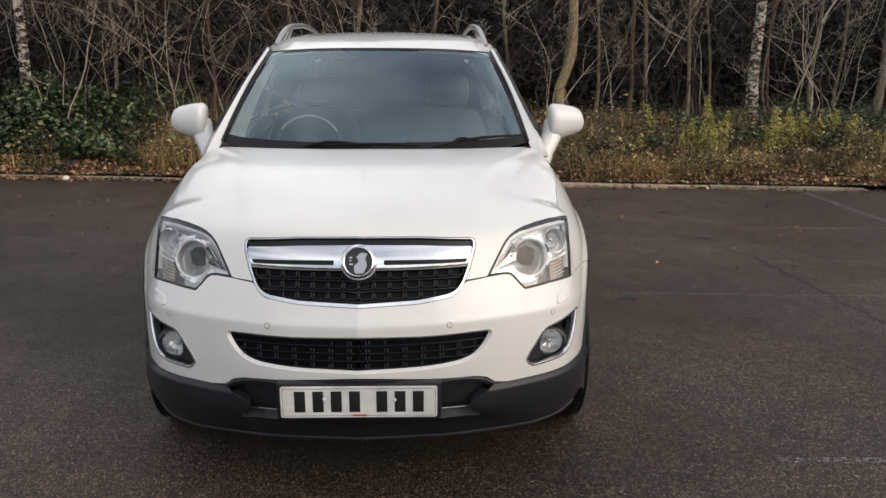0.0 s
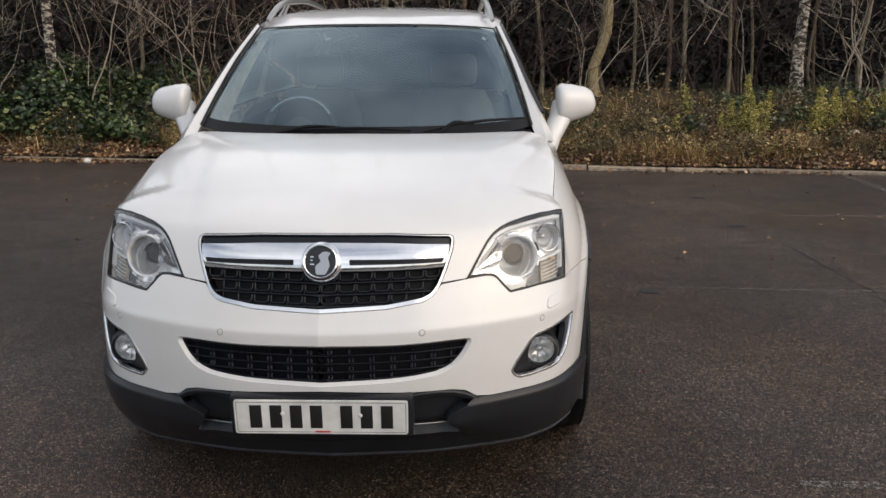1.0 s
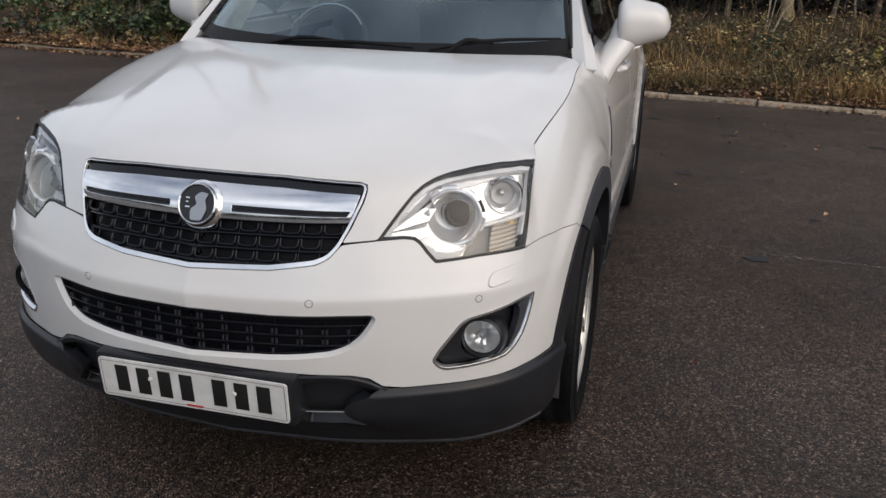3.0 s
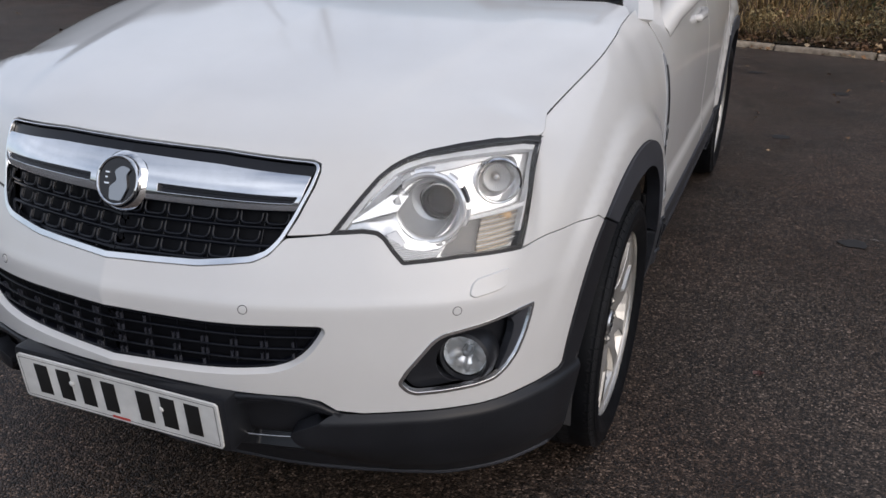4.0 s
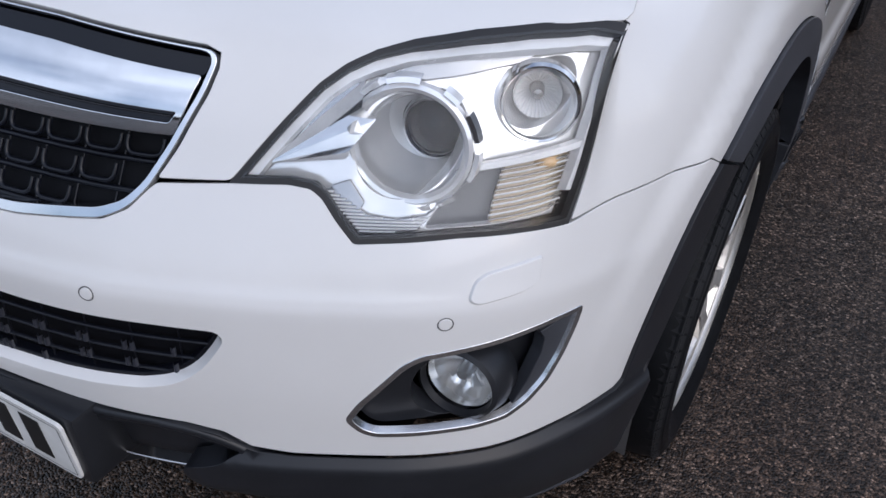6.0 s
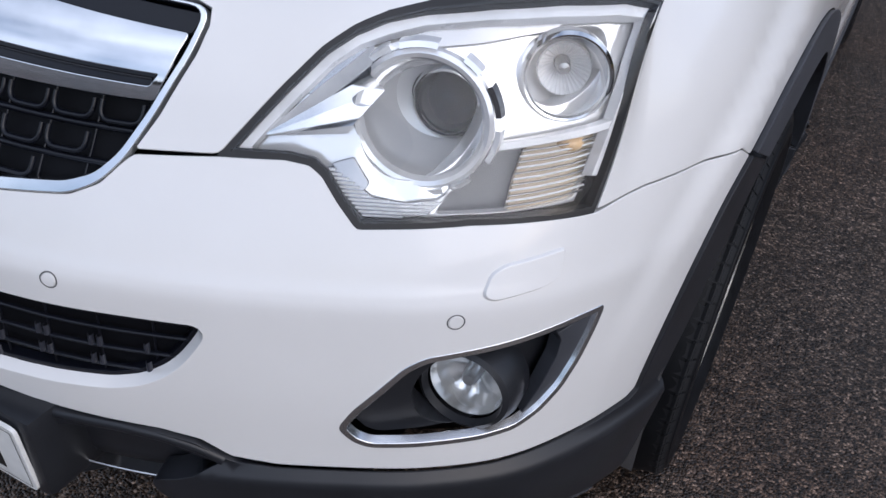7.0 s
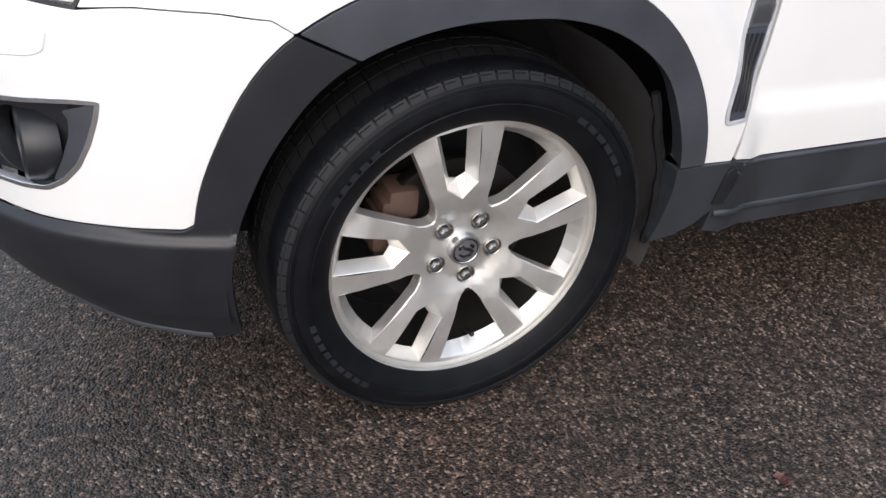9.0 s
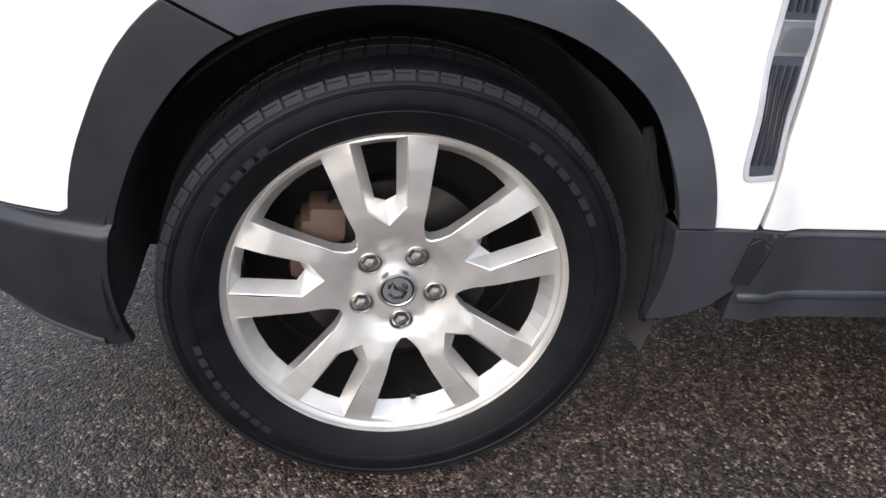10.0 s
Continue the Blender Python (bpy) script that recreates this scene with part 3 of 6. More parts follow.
# outlines on the skin, as (run, height)
LAMP = [(.447, .800), (.468, .832), (.492, .868), (.517, .902), (.540, .922), (.565, .934), (.60, .944), (.66, .953), (.73, .958), (.80, .958), (.843, .951), (.860, .925), (.867, .890), (.862, .835), (.855, .785), (.850, .751), (.785, .752), (.71, .752), (.65, .748), (.598, .745), (.572, .768), (.550, .790), (.535, .799), (.51, .802)]
GRILLE = mirrored([(0, .940), (.20, .936), (.404, .924), (.398, .885), (.378, .830), (.357, .785), (.338, .762), (.31, .748), (.20, .733), (0, .727)])
LOWER_GRILLE = mirrored([(0, .627), (.21, .622), (.38, .624), (.458, .623), (.446, .602), (.431, .580), (.411, .560), (.385, .544), (.350, .533), (.28, .525), (.20, .5195), (0, .516)])
FOG = [(.601, .497), (.618, .527), (.645, .560), (.672, .593), (.695, .607), (.755, .616), (.825, .627), (.868, .632), (.912, .634), (.905, .603), (.890, .562), (.870, .525), (.842, .496), (.81, .477), (.765, .470), (.695, .467), (.637, .466), (.618, .475)]
FOG = [tuple(p) for p in rounded(FOG, .010)]
OUT_A, OUT_R = (15, 38, 62, 90, 127, 151, 168), (.461, .486, .501, .497, .509, .478, .464)
IN_A, IN_R = (-8, 17, 33, 48, 62, 75, 90, 108, 123, 145, 159, 178, 190, 200), (.403, .409, .424, .440, .438, .430, .421, .425, .429, .411, .402, .404, .419, .452)
KINK = [(.850, .751), (.90, .756), (.95, .760), (1.07, .761), (1.137, .759)]


def arc(angles, radii, a0, a1):
    """The stretch of an arch line between two angles round the hub, as (y, z)."""
    a = np.linspace(a0, a1, max(4, int(abs(a1 - a0) / 3)))
    r = hermite(angles, radii, a)
    return list(zip(HUBS[0] + r * np.cos(np.radians(a)), HUB_Z + r * np.sin(np.radians(a))))


SPLIT_OUT, SPLIT_IN = 127, 121


def build_bumper():
    bottom = [(0, .492), (.255, .476), (.40, .470), (.445, .460), (.478, .436), (.53, .428), (.65, .428), (.78, .427), (.90, .430), (1.005, .434)]
    edge = flank(arc(OUT_A, OUT_R, 166.5, SPLIT_OUT))
    top = [KINK[4], KINK[3], KINK[2], KINK[1], (.852, .751)] + LAMP[16:24] + [(.447, .799), (.365, .792)] + GRILLE[5:10]
    right = bottom + edge + top
    outline = rounded(mirrored(right), 0.004, 2)
    fogs = [np.array(FOG), np.array([(-u, z) for u, z in FOG])]
    bumper = panel("bumper", skin, outline, PAINT, car, [shrink(dense(rounded(LOWER_GRILLE, .012), .02), -.009)] + fogs, .012, .022, label="painted white front bumper", hole_depth=.015, hole_slope=(.009, .002, .002))
    for s in BOTH:
        for u, z in ((.305, .663), (.722, .653)):
            panel("parking_sensor", skin, circle(s * u, z, .0084, 20), PAINT, bumper, step=.006, depth=.004, lift=.0012)
            ribbon("sensor_ring", skin, circle(s * u, z, .0092, 24), .0015, .0003, SENSOR_RING, bumper, step=.003)
        cover = rounded([(.744, .682), (.746, .703), (.758, .711), (.823, .7215), (.828, .692), (.812, .684), (.757, .676)], .007)
        panel("washer_cover", skin, cover, PAINT, bumper, step=.008, depth=.006, lift=.004, side=s, slope=.003)
    return bumper


SENSOR_RING = make_plastic("grey_gap_line", (0.07, 0.07, 0.07), (0.5, 0.6), 300.0, 0.0)
bumper = build_bumper()


def clad_skin(u, z):
    """The black lower bumper: a face that stands proud under a sloping ledge."""
    u, z = np.broadcast_arrays(np.asarray(u, float), np.asarray(z, float))
    p = skin(u, z)
    e = .01
    way = skin(u + e, z) - skin(u - e, z)
    out = np.stack([way[..., 1], -way[..., 0]], -1)
    out /= np.maximum(np.linalg.norm(out, axis=-1, keepdims=True), 1e-9)
    t = np.clip((.431 - z) / .017, 0, 1) * np.clip((np.abs(u) - .36) / .06, 0, 1)
    low = np.clip((z - .215) / .05, 0, 1)
    push = .013 * t * t * (3 - 2 * t) * low
    p[..., :2] += out * push[..., None]
    return p


def build_cladding():
    top = [(0, .490), (.255, .474), (.40, .470), (.440, .460), (.470, .440), (.492, .430), (.53, .427), (.65, .427), (.78, .427), (.90, .430), (1.005, .434)]
    arch = flank(arc(OUT_A, OUT_R, 166.5, SPLIT_OUT))
    inner = flank(arc(IN_A, IN_R, SPLIT_IN, 195))
    low = [(1.0, .208), (.955, .203), (.90, .200), (.80, .199), (.60, .197), (.40, .196), (.20, .195), (0, .195)]
    outline = rounded(mirrored(top + arch + inner + low), .004, 2)
    pocket = rounded([(.266, .306), (.264, .446), (.300, .457), (.352, .461), (.405, .452), (.442, .438), (.468, .426, .002), (.430, .410), (.398, .396), (.380, .380), (.386, .362), (.415, .338), (.424, .308)], .010)
    lower = panel("lower_bumper", clad_skin, outline, BLACK, car, [pocket, pocket * (-1, 1)], .012, .012, lift=.006, label="black textured plastic lower bumper", hole_depth=.034, hole_slope=.003)
    for s in BOTH:
        panel("pocket_back", deeper(skin, .026), rounded([(.24, .262), (.24, .480), (.36, .484), (.44, .470), (.50, .432), (.50, .262)], .01), BLACK, lower, step=.02, depth=0, side=s)
        panel("silver_strip", deeper(skin, .010), rounded([(.27, .350), (.27, .3555), (.42, .3485), (.42, .343)], .002), SATIN, lower, step=.02, depth=.002, side=s)
        ribbon("brow", clad_skin, [(.262, .465), (.30, .468), (.352, .469), (.402, .462), (.440, .450), (.470, .433)], .013, .004, BLACK, lower, lift=.005, side=s, closed=False)
        ribbon("bottom_lip", clad_skin, [(0, .203), (.2, .203), (.4, .204), (.50, .205), (.70, .207), (.90, .208), (.965, .211)], .015, .005, ARCH_BLACK, lower, lift=.004, side=s, closed=False)
    bm = bmesh.new()
    box(bm, (-.275, .002, .345), (.275, .10, .478), .012)
    for v in bm.verts:
        v.co.y += .10 * max(0, .44 - v.co.z)
    part("plate_plinth", bm, BLACK, lower)


build_cladding()


def build_plate():
    plate = empty("number_plate", car, "white reflective number plate with seven dark bars")
    bm = bmesh.new()
    out = rounded([(-.26, -.0565), (.26, -.0565), (.26, .0565), (-.26, .0565)], .010)
    f = bm.faces.new([bm.verts.new((x, -.006, .4115 + z)) for x, z in out])
    r = bmesh.ops.extrude_face_region(bm, geom=[f])
    bmesh.ops.translate(bm, vec=(0, .005, 0), verts=[v for v in r["geom"] if isinstance(v, bmesh.types.BMVert)])
    part("plate_sheet", bm, WHITE_PLATE, plate, "white plate sheet")
    bm = bmesh.new()
    a, b = shrink(dense(out, .02), .006), shrink(dense(out, .02), .0073)
    va, vb = [[bm.verts.new((x, -.0066, .4115 + z)) for x, z in lp] for lp in (a, b)]
    for k in range(len(va)):
        j = (k + 1) % len(va)
        bm.faces.new((va[k], va[j], vb[j], vb[k]))
    part("plate_border", bm, INK, plate, "thin dark border line")
    x = -.221
    for k in range(7):
        wide = .036
        bm = bmesh.new()
        box(bm, (x + .007, -.0072, .4115 - .0365), (x + .007 + wide, -.0061, .4115 + .0405), .0004)
        part("character_bar", bm, INK, plate)
        x += .0605 + (.030 if k == 3 else 0)
    for cx, cz in ((-.115, .012), (.118, .008)):
        bm = bmesh.new()
        bmesh.ops.create_uvsphere(bm, u_segments=14, v_segments=8, radius=.0065, matrix=Matrix.Translation((cx, -.0075, .4115 + cz)) @ Matrix.Diagonal((1, .5, 1, 1)))
        part("screw_cap", bm, WHITE_PLATE, plate)
    bm = bmesh.new()
    box(bm, (-.02, -.0072, .4115 - .0515), (.026, -.0064, .4115 - .0455), .0003)
    part("maker_bar", bm, RED_INK, plate, "small red bar of writing")
    plate.matrix_basis = Matrix.Translation((0, -.006, .468)) @ Matrix.Rotation(radians(6.5), 4, "X") @ Matrix.Translation((0, .006, -.468))


build_plate()


def lattice(name, area, mat, parent, us, zs, d, bar, tall, inset=0.0):
    """Crossing bars before a backing coloured for shade, inside an outline on the skin."""
    lp = dense(np.asarray(area, float), .008)
    back = panel("grille_back", deeper(skin, d + .010), lp, GRILLE_SHADE, parent, step=.018, depth=0, gap=0)
    for f in back.data.polygons:
        f.use_smooth = False
    surf = deeper(skin, d)
    lp = shrink(lp, inset)
    for z in zs:
        fine = np.linspace(lp[:, 0].min(), lp[:, 0].max(), 300)
        pts = np.stack([fine, np.full(300, z)], 1)
        ok = fine[within(lp, pts)]
        if len(ok) > 3:
            ribbon(name, surf, [(u, z) for u in np.linspace(ok[0], ok[-1], 41)], bar, tall, mat, parent, closed=False, step=.02)
    for u in us:
        fine = np.linspace(lp[:, 1].min(), lp[:, 1].max(), 200)
        ok = fine[within(lp, np.stack([np.full(200, u), fine], 1))]
        if len(ok) > 3:
            ribbon(name, surf, [(u, z) for z in np.linspace(ok[0], ok[-1], 9)], bar * .5, tall * .6, mat, parent, lift=-.003, closed=False, step=.012)
    return back


def cups(area, mat, parent, us, zs, d, sides_only=False):
    """The rounded lips of the grille's cells: a U in each, or its two sides alone."""
    lp = dense(np.asarray(area, float), .008)
    surf = deeper(skin, d)
    du, dz = us[1] - us[0], abs(zs[1] - zs[0])
    for z in zs:
        for u in us[:-1]:
            a, b, lo = u + du * .08, u + du * .92, z + dz * .20
            pts = [(a, z + dz * .80), (a, lo + .010), (a + .003, lo + .003), (a + .010, lo), (b - .010, lo), (b - .003, lo + .003), (b, lo + .010), (b, z + dz * .80)]
            if within(lp, np.array(pts)).all():
                if sides_only:
                    for x in (a, b):
                        ribbon("cell_lip", surf, [(x, lo + .002), (x, z + dz * .78)], .0062, .0050, mat, parent, closed=False, step=.006)
                else:
                    soft = [(a, z + dz * .80)] + [tuple(p) for p in rounded([(a, lo, .011), (b, lo, .011), (b, z + 9 * dz), (a, z + 9 * dz)], 0, 5)[:12]] + [(b, z + dz * .80)]
                    ribbon("cell_lip", surf, soft, .0052, .0042, mat, parent, closed=False, step=.0035)


def build_grille():
    grille = empty("grille", car, "chrome-framed black front grille with a round badge")
    rim = rounded([(*p, .022 if abs(abs(p[0]) - .404) < .001 else .012) for p in GRILLE], .012)
    hollow = rounded(mirrored([(0, .9385), (.20, .9345), (.3990, .9222, .020), (.3915, .885), (.3715, .832), (.351, .790), (.332, .769), (.304, .758), (.198, .744), (0, .738)]), .010)
    panel("chrome_surround", skin, rim, CHROME, grille, [hollow], .01, .012, lift=.002, label="chrome surround", hole_depth=.02, slope=.001, hole_slope=.002)
    area = rounded(mirrored([(0, .850), (.372, .846), (.345, .790), (.327, .768), (.30, .757), (.197, .743), (0, .737)]), .006)
    us = [-.364 + .052 * k for k in range(15)]
    zs = [.748, .779, .810]
    lattice("slat", area, MESH_BLACK, grille, us, zs + [.841], .017, .006, .004)
    cups(area, MESH_BLACK, grille, us, zs, .013)
    strip = rounded(mirrored([(0, .9355), (.20, .9315), (.395, .9195), (.389, .900), (.20, .910), (0, .914)]), .004)
    panel("top_strip", deeper(skin, .006), strip, MESH_BLACK, grille, step=.03, depth=.006, label="gloss black top strip")
    bar = rounded(mirrored([(0, .918), (.20, .913), (.391, .902), (.383, .866), (.372, .838), (.20, .836), (0, .838)]), .006)
    slots = [rounded([(s * .083, .872), (s * .375, .866), (s * .366, .852), (s * .083, .855)], .004) for s in BOTH]

    def bar_skin(u, z):
        p = skin(u, z)
        bulge = np.clip((np.asarray(z) - .836) / .08, 0, 1)
        p[..., 1] -= .010 * np.sin(np.pi * bulge) - .004
        return p

    panel("chrome_bar", bar_skin, bar, CHROME, grille, slots, .012, .02, label="polished chrome wing bar", hole_depth=.014, hole_slope=.001)
    for s in BOTH:
        panel("slot_back", deeper(skin, .004), slots[0] * ((1 if s > 0 else -1), 1), MESH_BLACK, grille, step=.03, depth=0)
        ribbon("slot_rib", deeper(skin, .003), [(s * .09, .8635), (s * .365, .859)], .003, .002, GLOSS_BLACK, grille, closed=False, step=.03)
    badge = empty("badge", grille, "round chrome badge")
    m = Matrix.Translation((0.0, .0965, .866)) @ pose(0, 0, 0, -22) @ Matrix.Rotation(radians(-90), 4, "Z")
    bm = lathe(bmesh.new(), [(.0450, .010), (.0460, .0135), (.0485, .0150), (.0512, .0135), (.0528, .008), (.0535, -.012)], 48, m)
    part("badge_ring", bm, CHROME, badge, "chrome ring")
    bm = lathe(bmesh.new(), [(.0, .0112), (.0445, .0112), (.0455, .009)], 40, m)
    part("badge_field", bm, GLOSS_BLACK, badge, "black field")
    bm = bmesh.new()
    shape = rounded([(.014, -.036), (.024, -.010), (.018, .012), (.026, .024), (.008, .028), (-.006, .016), (.002, .000), (-.012, -.012), (-.010, -.036)], .006)
    f = bm.faces.new([bm.verts.new(m @ Vector((.0114, a * 1.22, b * 1.10))) for a, b in shape])
    r = bmesh.ops.extrude_face_region(bm, geom=[f])
    bmesh.ops.translate(bm, vec=m.to_3x3() @ Vector((.004, 0, 0)), verts=[v for v in r["geom"] if isinstance(v, bmesh.types.BMVert)])
    part("badge_relief", bm, SATIN_GREY, badge, "plain grey metal relief")
    bm = bmesh.new()
    for a, b, wd in ((-.030, .014, .010), (-.029, .004, .006), (-.030, -.008, .012)):
        box(bm, (.0114, a, b - .0015), (.0135, a + wd, b + .0015), 0, m)
    part("badge_bars", bm, CHROME, badge, "small chrome bars")
    hub = lathe(bmesh.new(), [(.0535, .004), (.057, .001), (.062, -.006)], 48, m)
    part("badge_seat", hub, CHROME, badge, "chrome seat round the badge")
    low = empty("lower_grille", car, "black mesh grille low in the bumper")
    area = shrink(dense(rounded(LOWER_GRILLE, .012), .02), -.006)
    us = [-.465 + .062 * k for k in range(16)]
    zs = [.522, .548, .574, .600]
    lattice("slat", area, MESH_BLACK, low, us, zs + [.626], .016, .0045, .004, .001)
    panel("grille_frame", deeper(skin, .0125), shrink(dense(area, .01), -.004), MESH_BLACK, low, [shrink(dense(area, .01), .010)], .01, 0, gap=0, label="black grille frame", hole_depth=.012, hole_slope=.001)
    cups(shrink(area, .010), MESH_STUD, low, us, zs, .009, True)


build_grille()


def build_bonnet():
    def bx(u):
        return float(plan(u)[0])
    lamp_edge = [(bx(u) if u < .8 else float(skin(np.array([u]), np.array([z]))[0, 0]) - .002, q_at_z(z)) for u, z in LAMP[:10]] + [(.752, q_at_y(.752, .484))]
    def seam_x(y):
        t = min(max((.60 - y) / .12, 0), 1)
        return float(hermite(SEAM_Y, SEAM_X, y)) + .030 * t * t * (3 - 2 * t)

    seam = [(seam_x(y), q_at_y(seam_x(y), y)) for y in (.505, .53, .555, .58, .61, .64, .70, .75, .80, .86, .92, .97, 1.03, 1.08, 1.14, 1.19, 1.24, 1.29)]
    rear = [(x, q_at_y(x, y)) for x, y in ((.745, 1.335), (.69, 1.325), (.60, 1.27), (.45, 1.205), (.30, 1.165), (.15, 1.145), (0, 1.14))]
    front = [(0, q_at_z(.942)), (bx(.20), q_at_z(.938)), (bx(.406), q_at_z(.926), .022), (bx(.400), q_at_z(.885)), (bx(.380), q_at_z(.830)), (bx(.362), q_at_z(.795))]
    right = front + lamp_edge + seam + rear
    return panel("bonnet", bonnet, rounded(mirrored(right), .006, 2), PAINT, car, step=.022, depth=.018, ref=(0, 1.0, 0.0), label="painted white bonnet", gap=.0024)


build_bonnet()
# added dark tubes that stand in for the shade of the bonnet gap
for s in BOTH:
    bm = bmesh.new()
    sx, sy, sz = shoulder(np.linspace(.857, 1.05, 22))
    tube(bm, [(s * a, b, c - .0006) for a, b, c in zip(sx, sy, sz)], .0019, 6)
    part("bonnet_seal", bm, RUBBER, car, "dark tube that draws the shaded bonnet gap")


def build_fender(s):
    top = [(u, seam_top(u) - .001) for u in np.linspace(float(run_at(1.345)), .856, 26)]
    lamp = [(.868, .927), (.872, .890), (.867, .835), (.859, .785)]
    kink = [(.854, .754)] + [(u, z + .001) for u, z in KINK[1:]]
    arch = flank(arc(OUT_A, OUT_R, SPLIT_OUT, 16.5))
    back = flank([(1.379, .466), (1.446, .464), (1.455, .56), (1.459, .68), (1.459, .79), (1.448, .90), (1.420, .99), (1.375, 1.06)])
    fender = panel("fender", skin, rounded(kink + arch + back + top + lamp, .003, 2), PAINT, car, step=.018, depth=.003, side=s, label="painted white front wing", gap=.0014)
    vent = empty("side_vent", car, "silver-framed black side vent with a small repeater lamp")
    out = rounded(flank([(1.395, .562, .014), (1.401, .540, .014), (1.450, .546), (1.456, .68), (1.456, .79), (1.445, .90), (1.418, .985), (1.402, .985), (1.398, .90), (1.396, .79), (1.394, .68)]), .006)
    panel("vent_frame", skin, out, VENT_SILVER, vent, [shrink(dense(out, .01), .0070)], .012, .01, lift=.004, side=s, label="silver vent frame")
    panel("vent_back", skin, shrink(dense(out, .01), .005), VENT_DARK, vent, step=.007, depth=0, lift=.0012, side=s)
    for k in range(4):
        f = .18 + k * .2
        line = flank([(1.398 + .05 * f, .568), (1.398 + .055 * f, .705)])
        ribbon("louvre", skin, line, .006, .004, BLACK, vent, lift=.001, side=s, closed=False)
        line = flank([(1.399 + .055 * f, .775), (1.402 + .036 * f, .95)])
        ribbon("louvre", skin, line, .005, .004, BLACK, vent, lift=.001, side=s, closed=False)
    panel("repeater_lamp", skin, rounded(flank([(1.408, .722), (1.450, .724), (1.450, .757), (1.408, .755)]), .005), BULB_LENS, vent, step=.01, depth=.004, lift=.005, side=s, label="clear side repeater")
    panel("repeater_block", skin, rounded(flank([(1.398, .715), (1.455, .717), (1.455, .766), (1.398, .764)]), .005), SATIN, vent, step=.01, depth=.004, lift=.003, side=s)
    return fender


VENT_DARK = make_plastic("vent_blue_grey_plastic", (0.040, 0.044, 0.056), (0.28, 0.4), 400.0, 0.05)
VENT_SILVER = make_plastic("vent_silver_paint", (0.34, 0.35, 0.37), (0.25, 0.35), 300.0, 0.02)
for s in BOTH:
    build_fender(s)


def build_arch(s, dy, front):
    out = arc(OUT_A, OUT_R, SPLIT_OUT - .5 if front else 166.5, 16.5)
    inn = arc(IN_A, IN_R, 19, SPLIT_IN - .6 if front else 195)
    pts = [(y + dy, z) for y, z in out + [(1.376, .4675), (1.322, .4675)] + inn]
    panel("arch_cladding", skin, rounded(flank(pts), .003, 2), ARCH_BLACK, car, step=.018, depth=.04, lift=.008, side=s, slope=-.008, label="black textured wheel-arch cladding")
    foot = [(y + dy, z) for y, z in ((1.318, .4655), (1.380, .4655), (1.440, .4655), (1.440, .36), (1.405, .325), (1.36, .305), (1.314, .300), (1.322, .36), (1.324, .42))]
    if front:
        panel("arch_foot", skin, rounded(flank(foot), .004, 2), SILL_BLACK, car, step=.02, depth=.04, lift=.007, side=s, label="black cladding at the foot of the arch")
    bm = bmesh.new()
    prof = [(.40, .50), (.405, .60), (.405, .72), (.412, .855)]
    lathe(bm, prof, 40, Matrix.Translation((0, HUBS[0] + dy, HUB_Z)), start=radians(-16), sweep=radians(208))
    if s < 0:
        bmesh.ops.scale(bm, vec=(-1, 1, 1), verts=bm.verts)
    part("arch_liner", bm, LINER, car, "dark felt wheel-arch liner")
    bm = bmesh.new()
    rng = random.Random(17)
    rag = [(s * (.858 + rng.uniform(-.003, .003)), 1.262 + .062 * math.sin(math.pi * .62 * k / 15) + rng.uniform(-.002, .002) + dy, .60 - .021 * k) for k in range(16)]
    tube(bm, rag, [.008 + rng.uniform(-.002, .002) for k in range(16)], 6)
    part("arch_lip", bm, DARK, car, "ragged dark liner edge")


DY = HUBS[1] - HUBS[0]
for s in BOTH:
    build_arch(s, 0, True)
    build_arch(s, DY, False)


